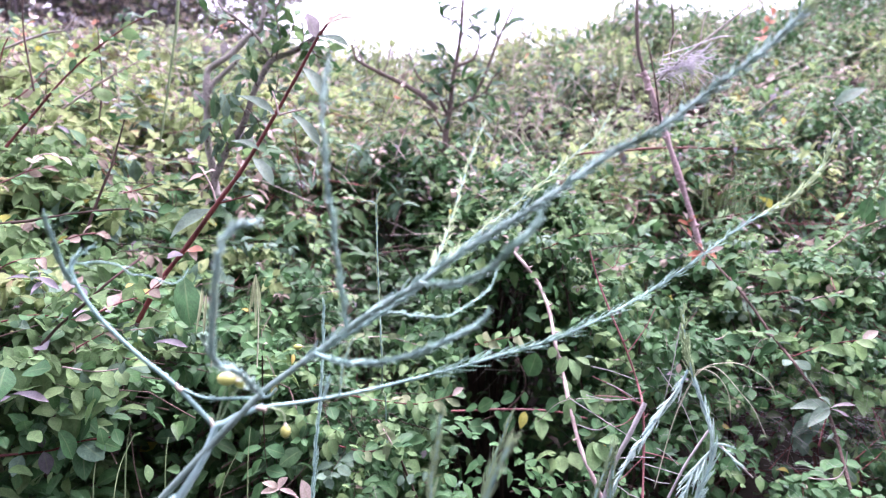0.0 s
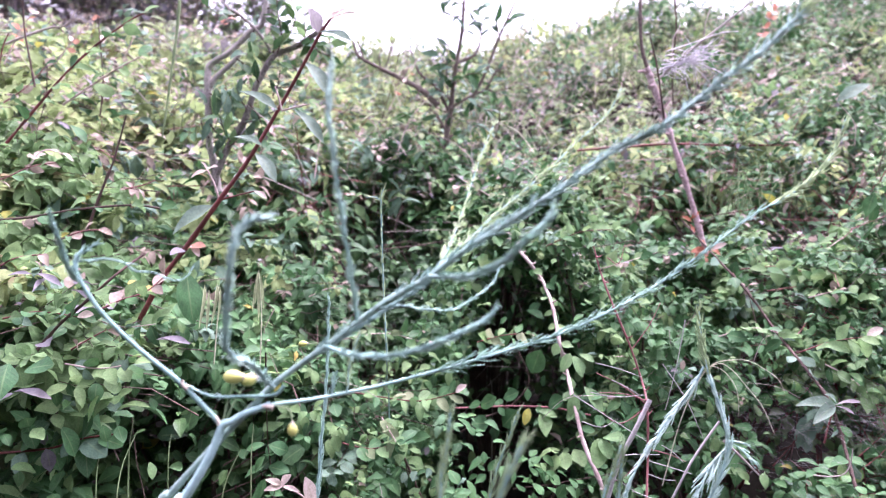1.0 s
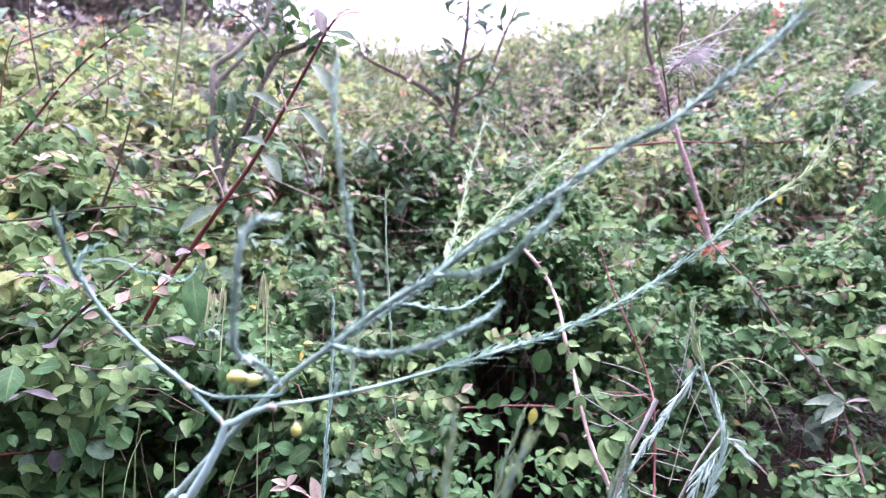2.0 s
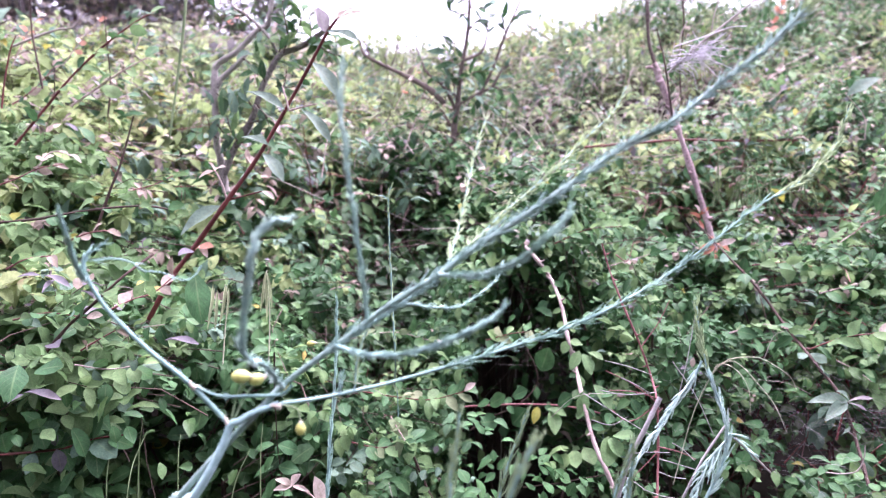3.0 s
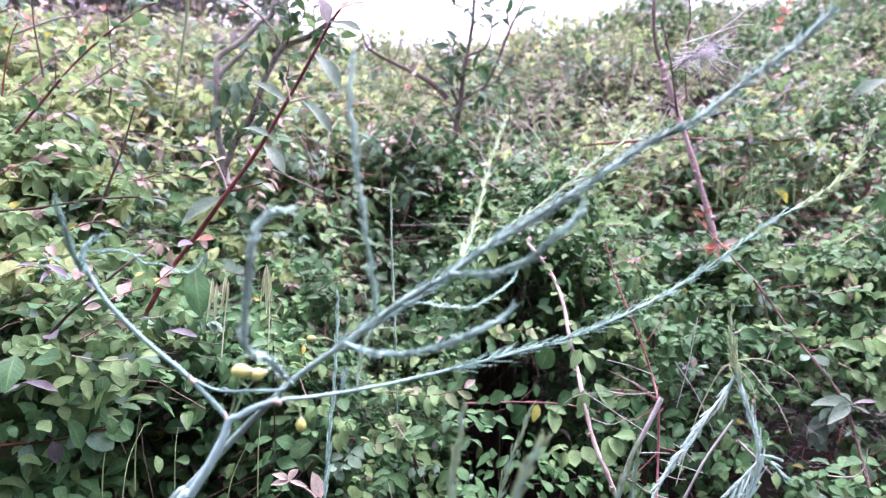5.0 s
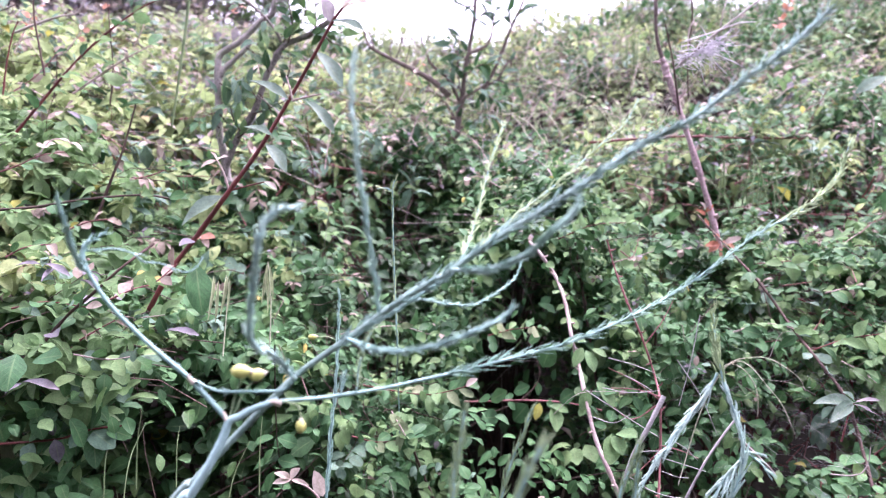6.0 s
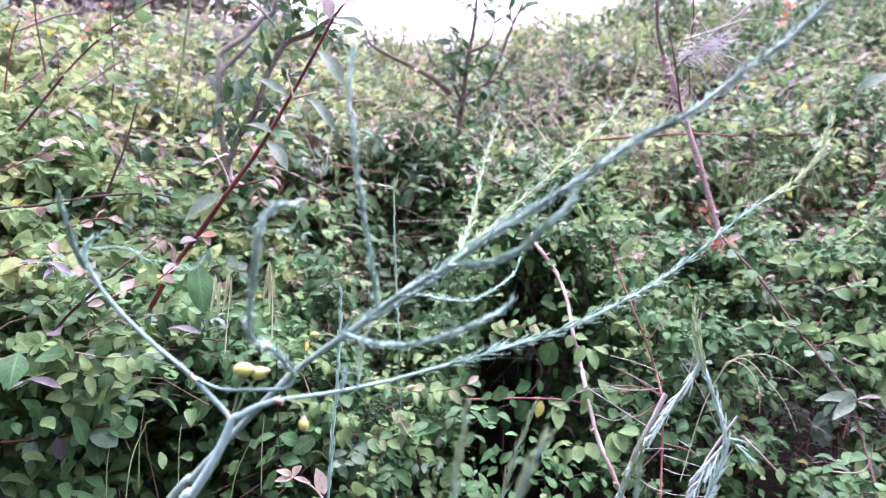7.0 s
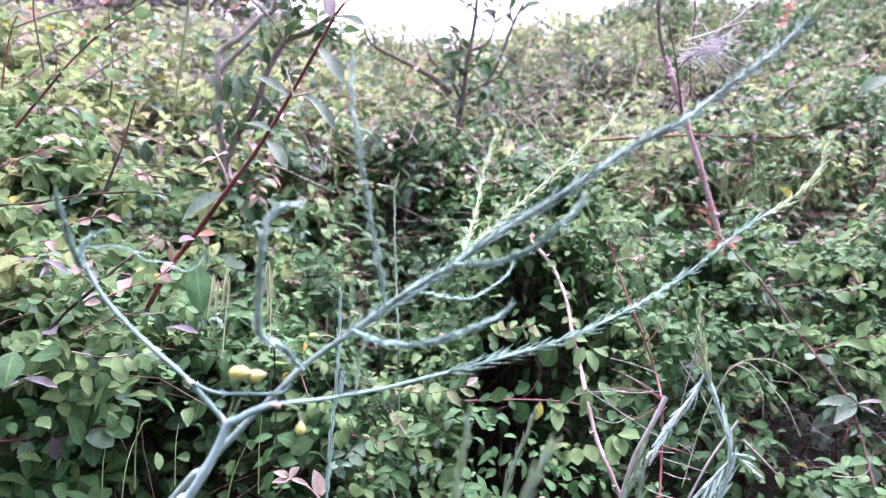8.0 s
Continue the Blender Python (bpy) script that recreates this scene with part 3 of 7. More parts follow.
def build_thicket(zone, n, y0, y1, length, gap, size, kinds, centres, label, singles, radius):
    root, way, L, nrm, g = shoots(n, y0, y1, length, 11 + zone, (0.34, 0.24, 0.12)[zone])
    tone = shoot_tone(root, g, zone)
    b, a, fc, s, w, along = leaves_on(root, way, L, nrm, g, gap, size, (0.7, 0.9, 0.55)[zone] - (0.5 if zone == 1 else 0.25) * np.clip(np.abs(root[:, 0]) / root[:, 1] / 0.22, 0, 1), (4, 3, 2)[zone])
    # the hollow under the leafy roof stays nearly bare
    bare = (np.abs(b[:, 0] - 0.165) < 0.12) & (b[:, 1] > 1.20) & (b[:, 1] < 1.95) & (b[:, 2] < 1.285 - 0.08 * (b[:, 1] - 1.4)) & (b[:, 2] > 0.3)
    thin = (np.abs(b[:, 0] + 0.02) < 0.14) & (b[:, 1] > 1.30) & (b[:, 1] < 1.95) & (b[:, 2] < 1.20) & (b[:, 2] > 0.3)
    bare |= (np.abs(b[:, 0] - 0.150) < 0.09) & (b[:, 1] > 0.95) & (b[:, 1] < 1.3) & (b[:, 2] < 1.25) & (b[:, 2] > 0.99)
    bare |= (np.abs(b[:, 0] - 0.17) < 0.13) & (b[:, 1] > 1.25) & (b[:, 1] < 2.6) & (canopy(b[:, 0], np.maximum(b[:, 1], 0.3)) - b[:, 2] > 0.12) & (zone < 2)
    if zone == 0:
        low = np.where((b[:, 0] < -0.28) & (b[:, 2] < 1.12) & (b[:, 1] < 1.3), 0.74, 0) + np.where((b[:, 0] > -0.5) & (b[:, 0] < -0.27) & (b[:, 2] < 1.10) & (b[:, 1] < 1.2), 0.28, 0)
        low = low + np.where((b[:, 0] > 0.45) & (b[:, 0] < 0.78) & (b[:, 2] > 0.85) & (b[:, 2] < 1.19) & (b[:, 1] < 1.35), 0.7, 0)
        low = low + np.where((b[:, 0] > -0.05) & (b[:, 0] < 0.2) & (b[:, 2] < 1.06) & (b[:, 1] < 1.3), 0.62, 0)
        low = low + np.where((b[:, 0] > -0.34) & (b[:, 0] < -0.10) & (b[:, 2] > 1.14) & (b[:, 2] < 1.36) & (b[:, 1] < 1.6), 0.42, 0)
        bare |= g.uniform(0, 1, len(b)) < low
    u = g.uniform(0, 1, len(b))
    stay = ~((bare & (u > 0.05)) | (thin & (u > 0.75)))
    stay &= (canopy(b[:, 0], np.maximum(b[:, 1], 0.3)) - b[:, 2] < (0.42, 0.32, 0.32)[zone]) | (np.abs(b[:, 0] - 0.1) < 0.4) & (zone < 2)
    leafy = np.bincount(w[stay], minlength=len(root)) / np.maximum(np.bincount(w, minlength=len(root)), 1) > 0.65
    b, a, fc, s, w, along = b[stay], a[stay], fc[stay], s[stay], w[stay], along[stay]
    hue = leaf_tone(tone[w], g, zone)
    # reddish young leaves at the ends of some shoots
    young = (g.uniform(0, 1, len(root)) < (0.11, 0.34, 0.26)[zone])[w] & (along > 0.80) & ((b[:, 2] > 1.16) | (g.uniform(0, 1, len(b)) < 0.25)) & (tone[w] != 10)
    hue = np.where(young, np.where(g.uniform(0, 1, len(b)) < 0.2, 3, 9), hue)
    s = np.where(young, s * 0.85, s)
    if zone:
        s = s * (1 + 0.28 * np.clip(-b[:, 0] / b[:, 1] / 0.3, 0, 1))
    else:
        s = s * (1 + 0.45 * np.clip(-(b[:, 0] + 0.15) / 0.3, 0, 1) + 0.12 * np.clip((b[:, 0] - 0.3) / 0.3, 0, 1))
    c = np.array(centres)
    owner = np.argmin(((root[:, None, :2] - c[None]) ** 2).sum(-1), axis=1)
    for k, (cx, cy) in enumerate(centres):
        mine = np.where(owner == k)[0]
        if not len(mine):
            continue
        at = (cx, cy, float(ground_height(np.array([cx]), np.array([cy]))[0]))
        bush = empty_thing("honeysuckle_bush" if zone < 2 else "bramble_bush", at, label[k % len(label)], "bush", "bushes of the thicket")
        r = root[mine]
        clear = (np.abs(r[:, 0] - 0.15) < 0.20) & (r[:, 1] > 1.22) & (r[:, 1] < 2.6) & (r[:, 2] < 1.24)
        clear |= ~leafy[mine]
        grown = mine[~clear] if (~clear).sum() > 3 else mine
        v, f = shoot_lines(root[grown], way[grown], L[grown], radius, g)
        # main stems that rise from the ground to the shoots
        limbs = [(local(v, bush), f)]
        for q in grown[:: max(1, len(grown) // 14)]:
            foot = np.array(at) + np.array([g.normal(0, 0.06), g.normal(0, 0.06), -0.02])
            tip = root[q]
            if zone == 0 and k in (2, 5) and tip[1] > 1.18:
                continue
            mid = foot * 0.45 + tip * 0.55 + np.array([0, 0, 0.10])
            limbs.append(tube(local(smooth_line([foot, mid, tip], 5), bush), 0.006, 0.002, 5, 0.1, int(q)))
        v, f = join(limbs)
        part("underwood", mesh_from("underwood", v, f, None, [BARK_RED if (k == 4 and zone == 0) or (k % 2 and zone == 1) else BARK_BROWN]), bush, "thin dark brown woody stems", kind="stuff")
        dry = []
        for q in g.choice(mine, min(len(mine), (2, 38, 70)[zone]), replace=False):
            r = length * g.uniform(0.8, 2.2)
            d = unit(np.array([g.normal(0, 1), g.normal(0, 0.4), g.normal(0.25, 0.35)]))
            p0 = root[q] + way[q] * L[q] * 0.7 + UP * g.uniform(-0.05, 0.04)
            dry.append(tube(local(smooth_line([p0 - d * r / 2, p0 + UP * g.uniform(0, 0.12) * r, p0 + d * r / 2 + g.normal(0, 0.06, 3) * r], 4), bush), radius * 1.1, radius * 0.5, 4))
        v, f = join(dry)
        part("brushwood", mesh_from("brushwood", v, f, None, [TWIG_DRY if k % 3 or zone == 0 else BARK_PINK]), bush, "thin dry pinkish-grey twigs", kind="stuff")
        lv = np.where(owner[w] == k)[0]
        order = lv[np.argsort(b[lv] @ np.array([0.0, 1.0, 0.0]) - 0.6 * b[lv][:, 2])]
        one = order[:singles]
        rest = order[singles:]
        for i in one:
            leaf_part(bush, b[i], a[i], fc[i], float(s[i]), MATS[hue[i]], "ovate", int(i) % 4, 0.72 if zone else 0.9)
        if len(rest):
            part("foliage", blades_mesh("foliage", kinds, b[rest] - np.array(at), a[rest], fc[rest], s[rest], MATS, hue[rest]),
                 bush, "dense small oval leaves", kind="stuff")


NEAR_LABELS = ("dense green honeysuckle bush with small oval leaves", "green honeysuckle bush with reddish young shoots")
MID_LABELS = ("sprawling yellow-green bush with thin red twigs", "tangled green bush on the rising bank")
FAR_LABELS = ("distant olive-green bramble thicket on the bank", "distant pale-green scrub with dry stems")


def thicket():
    build_thicket(0, 4200, 0.72, 1.75, 0.18, 0.020, 0.0275, OVAL,
                  [(-0.75, 1.15), (-0.35, 1.3), (0.05, 1.25), (0.45, 1.35), (0.85, 1.3), (-0.1, 1.65), (0.6, 1.7)], NEAR_LABELS, 300, 0.0010)
    build_thicket(1, 5500, 1.75, 3.3, 0.25, 0.042, 0.050, ROUGH + SLIM[:1] + FAR[:1],
                  [(-1.4, 2.2), (-0.6, 2.3), (0.15, 2.4), (0.9, 2.3), (1.6, 2.5), (-0.9, 3.0), (0.6, 3.1)], MID_LABELS, 200, 0.0013)
    build_thicket(2, 8000, 3.3, 8.0, 0.40, 0.066, 0.071, FAR,
                  [(-3.0, 4.4), (-1.2, 4.6), (0.4, 4.4), (2.0, 4.6), (3.4, 5.0), (-2.2, 6.6), (0.2, 6.4), (2.6, 6.6)], FAR_LABELS, 0, 0.0022)


def inner_bush(x, y, n, reach, profile, seed, lab):
    """Leaves and stems inside the thicket; the dark leaf colour carries the deep shade."""
    g = np.random.default_rng(seed)
    at = (x, y, float(ground_height(np.array([x]), np.array([y]))[0]))
    t = empty_thing("honeysuckle_bush", at, lab, "bush", "bushes of the thicket")
    b = np.stack([g.uniform(-reach, reach, n), g.normal(0.0, 0.07, n), g.uniform(0.02, 1.0, n)], axis=-1)
    b[:, 2] *= np.interp(b[:, 0], np.linspace(-reach, reach, len(profile)), profile)
    s = 0.036 * g.uniform(0.6, 1.25, n)
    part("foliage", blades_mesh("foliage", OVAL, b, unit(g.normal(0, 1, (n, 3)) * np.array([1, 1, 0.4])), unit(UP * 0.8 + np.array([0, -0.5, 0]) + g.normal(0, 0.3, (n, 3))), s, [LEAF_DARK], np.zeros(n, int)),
         t, "small oval leaves coloured dark for deep shade", kind="stuff")
    limbs = [tube(smooth_line([(q * 0.3, 0, -0.02), (q * 0.7, 0.03, 0.5 * profile[2]), (q, 0.0, 0.8 * profile[2])], 5), 0.006, 0.002, 5, 0.1, k) for k, q in enumerate(g.uniform(-0.7 * reach, 0.8 * reach, 12))]
    v, f = join(limbs)
    part("underwood", mesh_from("underwood", v, f, None, [BARK_BROWN]), t, "thin dark brown woody stems", kind="stuff")


def leafy_roof():
    """The dense layer of leaves over the hollow."""
    g = np.random.default_rng(95)
    n = 3000
    x, y = g.uniform(-0.08, 0.42, n), g.uniform(1.52, 2.45, n)
    at = (0.17, 2.5, float(ground_height(np.array([0.17]), np.array([2.5]))[0]))
    b = np.stack([x, y, canopy(x, y) - g.uniform(0.02, 0.12, n)], axis=-1)
    t = empty_thing("honeysuckle_bush", at, "overhanging green bush whose leaves roof the dark hollow", "bush", "bushes of the thicket")
    part("foliage", blades_mesh("foliage", ROUGH, b - np.array(at), unit(g.normal(0, 1, (n, 3)) * np.array([1, 1, 0.25]) - UP * 0.15), unit(UP + g.normal(0, 0.18, (n, 3))), 0.038 * g.uniform(0.7, 1.25, n), [LEAF, LEAF_FRESH], (g.uniform(0, 1, n) < 0.25).astype(int)),
         t, "overlapping flat oval leaves", kind="stuff")
    limbs = [tube(local(smooth_line([at, (at[0] * 0.5 + q[0] * 0.5, 2.45, 1.1), tuple(q)], 5), t), 0.005, 0.0015, 5, 0.1, k) for k, q in enumerate(b[:24])]
    v, f = join(limbs)
    part("underwood", mesh_from("underwood", v, f, None, [BARK_BROWN]), t, "thin dark brown woody stems", kind="stuff")


# ---------------------------------------------------------------- stems that stand out of the thicket
def paired_leaves(thing, pts, mat, size, gap, seed, start=0.1, kind_name="ovate", wide=1.0, spread=0.8, end=1.0, both=True):
    """Leaf pairs along one stem."""
    g = np.random.default_rng(seed)
    line = smooth_line(pts, 12)
    d = np.concatenate([[0], np.cumsum(np.linalg.norm(np.diff(line, axis=0), axis=1))])
    s, k = start * d[-1], 0
    while s < d[-1] * end:
        p = np.array([np.interp(s, d, line[:, i]) for i in range(3)])
        q = np.array([np.interp(s + 0.004, d, line[:, i]) for i in range(3)])
        way = unit(q - p + 1e-9)
        side = unit(np.cross(way, UP + g.normal(0, 0.4, 3)))
        for sign in ((-1, 1) if both else ((-1) ** k,)):
            ax = unit(sign * side * spread + way * 0.7 + g.normal(0, 0.25, 3) - UP * 0.1)
            fc = unit(UP * 0.7 + np.array([0, -0.5, 0]) + g.normal(0, 0.4, 3))
            m = mat[int(g.integers(len(mat)))] if isinstance(mat, (list, tuple)) else mat
            leaf_part(thing, p + ax * 0.002, ax, fc, size * g.uniform(0.7, 1.2), m, kind_name, int(g.integers(4 if kind_name == "ovate" else 2)), wide)
        s += gap * g.uniform(0.8, 1.2)
        k += 1


def red_honeysuckle():
    pts = [(-0.448, 1.099, 1.212), (-0.412, 1.097, 1.273), (-0.373, 1.103, 1.324), (-0.322, 1.101, 1.392), (-0.282, 1.108, 1.447), (-0.239, 1.117, 1.518), (-0.200, 1.115, 1.583), (-0.169, 1.111, 1.635), (-0.147, 1.115, 1.666)]
    t = empty_thing("honeysuckle_shoot", pts[0], "tall dark-red honeysuckle shoot with grey-green leaves", "shrub shoot")
    stem_part("stem", pts, 0.0043, 0.0020, BARK_RED, t, "smooth dark-red stem", knots=0.14)
    stem_part("side_twig", [(-0.322, 1.101, 1.392), (-0.307, 1.102, 1.396), (-0.271, 1.103, 1.405)], 0.0018, 0.001, BARK_RED, t)
    stem_part("side_twig", [(-0.322, 1.101, 1.390), (-0.330, 1.104, 1.417), (-0.341, 1.107, 1.438)], 0.0018, 0.001, BARK_PINK, t)
    stem_part("side_twig", [(-0.227, 1.107, 1.524), (-0.208, 1.108, 1.529), (-0.185, 1.108, 1.534)], 0.0018, 0.001, BARK_PINK, t)
    stem_part("side_twig", [(-0.227, 1.107, 1.524), (-0.231, 1.109, 1.542), (-0.237, 1.112, 1.560)], 0.0016, 0.001, BARK_PINK, t)
    upper_leaves = (((-0.171, 1.111, 1.638), (-0.177, 1.095, 1.668), LEAF_MAUVE, 2.3), ((-0.169, 1.111, 1.638), (-0.121, 1.080, 1.633), LEAF_WAN, 0.8), ((-0.192, 1.116, 1.595), (-0.147, 1.081, 1.554), LEAF_WAN, 0.9),
                    ((-0.233, 1.107, 1.525), (-0.280, 1.091, 1.559), LEAF_WAN, 0.7), ((-0.208, 1.107, 1.525), (-0.159, 1.073, 1.489), LEAF_WAN, 0.7),
                    ((-0.258, 1.111, 1.472), (-0.287, 1.083, 1.491), LEAF_WAN, 0.8), ((-0.268, 1.110, 1.461), (-0.230, 1.076, 1.431), LEAF_WAN, 0.9),
                    ((-0.332, 1.100, 1.384), (-0.379, 1.056, 1.355), LEAF_WAN, 0.75), ((-0.370, 1.092, 1.320), (-0.341, 1.074, 1.332), LEAF_RED, 1.2),
                    ((-0.373, 1.092, 1.317), (-0.382, 1.062, 1.320), LEAF_PURPLE, 1.3),)
    lower_leaves = (((-0.364, 1.093, 1.325), (-0.346, 1.072, 1.316), LEAF_PALE, 1.0), ((-0.415, 1.085, 1.262), (-0.426, 1.055, 1.262), LEAF_YELLOW, 1.2),
                    ((-0.448, 1.087, 1.273), (-0.449, 1.066, 1.270), LEAF_YELLOW, 1.0), ((-0.152, 1.113, 1.656), (-0.117, 1.095, 1.670), LEAF_PALE, 0.5), ((-0.154, 1.113, 1.656), (-0.130, 1.085, 1.673), LEAF_PALE, 0.5),
                    ((-0.341, 1.106, 1.436), (-0.358, 1.086, 1.430), LEAF_PALE, 0.7), ((-0.341, 1.106, 1.436), (-0.341, 1.088, 1.452), LEAF_PALE, 0.7),
                    ((-0.341, 1.106, 1.436), (-0.322, 1.088, 1.447), LEAF_PALE, 0.7), ((-0.271, 1.103, 1.405), (-0.248, 1.082, 1.401), LEAF_PALE, 0.8),)
    for a, b, mat, wide in upper_leaves + lower_leaves:
        leaf_between(t, a, b, mat, wide * 0.62)
    leaf_between(t, (-0.357, 1.048, 1.291), (-0.341, 1.010, 1.227), LEAF, 0.66, (0.35, -0.9, 0.35), "ovate", 1, "large hanging green leaf")
    return t


def grey_shrub():
    pts = [(-0.515, 1.754, 1.378), (-0.528, 1.763, 1.451), (-0.538, 1.770, 1.503), (-0.541, 1.781, 1.597), (-0.542, 1.787, 1.644), (-0.539, 1.791, 1.673), (-0.518, 1.793, 1.691), (-0.490, 1.795, 1.708), (-0.464, 1.798, 1.733), (-0.439, 1.801, 1.759), (-0.416, 1.803, 1.771), (-0.409, 1.806, 1.800), (-0.402, 1.811, 1.844)]
    t = empty_thing("grey_stemmed_shrub", pts[0], "grey-stemmed evergreen shrub with sparse dark-green leaves", "shrub")
    a = [(-0.517, 1.726, 1.392), (-0.510, 1.730, 1.422), (-0.486, 1.737, 1.481), (-0.451, 1.743, 1.536), (-0.434, 1.749, 1.582), (-0.422, 1.754, 1.620), (-0.405, 1.758, 1.654), (-0.392, 1.761, 1.679), (-0.372, 1.764, 1.700), (-0.327, 1.766, 1.717), (-0.287, 1.769, 1.743), (-0.262, 1.771, 1.762)]
    c = [(-0.538, 1.785, 1.624), (-0.527, 1.787, 1.643), (-0.504, 1.790, 1.665), (-0.475, 1.793, 1.693), (-0.461, 1.795, 1.712)]
    d = [(-0.386, 1.764, 1.702), (-0.401, 1.767, 1.731), (-0.424, 1.771, 1.759), (-0.459, 1.774, 1.789), (-0.490, 1.777, 1.810), (-0.509, 1.780, 1.833)]
    stem_part("trunk", pts, 0.0088, 0.0062, BARK_GREY, t, "pale grey crooked trunk", knots=0.15)
    stem_part("limb", a, 0.0080, 0.0066, BARK_ASH, t, knots=0.12)
    stem_part("limb", c, 0.0072, 0.0052, BARK_GREY, t, knots=0.1)
    stem_part("limb", d, 0.0034, 0.0024, BARK_ASH, t)
    twigs_low = ([(-0.379, 1.754, 1.701), (-0.374, 1.757, 1.724), (-0.377, 1.760, 1.753)], [(-0.376, 1.756, 1.718), (-0.353, 1.757, 1.731), (-0.336, 1.760, 1.753), (-0.320, 1.766, 1.802)], [(-0.323, 1.745, 1.714), (-0.292, 1.746, 1.720), (-0.253, 1.746, 1.720), (-0.224, 1.747, 1.732)], [(-0.461, 1.785, 1.791), (-0.503, 1.785, 1.791), (-0.542, 1.788, 1.813)],
                 [(-0.412, 1.745, 1.633), (-0.422, 1.747, 1.649), (-0.451, 1.749, 1.662)], [(-0.389, 1.744, 1.623), (-0.372, 1.744, 1.620), (-0.333, 1.744, 1.623), (-0.309, 1.745, 1.631)], [(-0.536, 1.766, 1.557), (-0.512, 1.769, 1.577), (-0.496, 1.773, 1.610)], [(-0.535, 1.773, 1.610), (-0.515, 1.771, 1.594), (-0.492, 1.768, 1.570)],)
    twigs_mid = ([(-0.448, 1.733, 1.536), (-0.412, 1.735, 1.549), (-0.372, 1.737, 1.568)], [(-0.484, 1.727, 1.481), (-0.451, 1.729, 1.503), (-0.431, 1.731, 1.513)], [(-0.395, 1.776, 1.804), (-0.374, 1.778, 1.817), (-0.355, 1.781, 1.844)], [(-0.367, 1.743, 1.697), (-0.357, 1.748, 1.736), (-0.364, 1.753, 1.781), (-0.370, 1.759, 1.826)],
                 [(-0.318, 1.745, 1.715), (-0.302, 1.749, 1.742), (-0.307, 1.753, 1.781)], [(-0.424, 1.771, 1.759), (-0.434, 1.767, 1.726), (-0.443, 1.763, 1.693)], [(-0.535, 1.760, 1.504), (-0.549, 1.762, 1.524), (-0.557, 1.766, 1.557)], [(-0.379, 1.741, 1.601), (-0.366, 1.745, 1.633), (-0.362, 1.749, 1.662)],)
    twigs_top = ([(-0.527, 1.743, 1.536), (-0.509, 1.740, 1.510), (-0.501, 1.736, 1.477)], [(-0.474, 1.718, 1.496), (-0.490, 1.722, 1.522), (-0.498, 1.726, 1.554)], [(-0.435, 1.727, 1.567), (-0.451, 1.730, 1.593), (-0.461, 1.734, 1.619)], [(-0.429, 1.729, 1.580), (-0.409, 1.726, 1.554), (-0.399, 1.722, 1.522)],
                 [(-0.467, 1.762, 1.689), (-0.447, 1.760, 1.673), (-0.438, 1.757, 1.647)], [(-0.290, 1.738, 1.734), (-0.271, 1.734, 1.702), (-0.238, 1.732, 1.689)],)
    for k, q in enumerate(twigs_low + twigs_mid + twigs_top):
        stem_part("twig", q, 0.0020, 0.0010, BARK_BROWN, t, sides=5)
        paired_leaves(t, q, [LEAF, LEAF_FRESH, LEAF_DARK, LEAF_BLUE], 0.036, 0.017, 40 + k, 0.12, "lance", 1.7, 0.8)
    for a0, b0, m in (((-0.503, 1.764, 1.622), (-0.474, 1.726, 1.561), LEAF_BLUE), ((-0.516, 1.764, 1.622), (-0.503, 1.726, 1.561), LEAF_DARK), ((-0.525, 1.755, 1.550), (-0.537, 1.719, 1.503), LEAF_BLUE),
                      ((-0.520, 1.756, 1.556), (-0.485, 1.723, 1.535), LEAF_WAN), ((-0.489, 1.750, 1.510), (-0.513, 1.716, 1.474), LEAF_BLUE), ((-0.383, 1.741, 1.677), (-0.325, 1.710, 1.672), LEAF_DARK),
                      ((-0.434, 1.768, 1.732), (-0.407, 1.733, 1.698), LEAF_FRESH), ((-0.407, 1.732, 1.606), (-0.389, 1.697, 1.568), LEAF_FRESH), ((-0.456, 1.775, 1.708), (-0.474, 1.742, 1.690), LEAF_BLUE),
                      ((-0.272, 1.748, 1.736), (-0.229, 1.718, 1.737), LEAF), ((-0.476, 1.764, 1.622), (-0.459, 1.728, 1.574), LEAF_DARK), ((-0.541, 1.769, 1.583), (-0.556, 1.754, 1.621), LEAF_BLUE)):
        leaf_between(t, a0, b0, m, 0.5, (0.35, -0.45, 0.8))


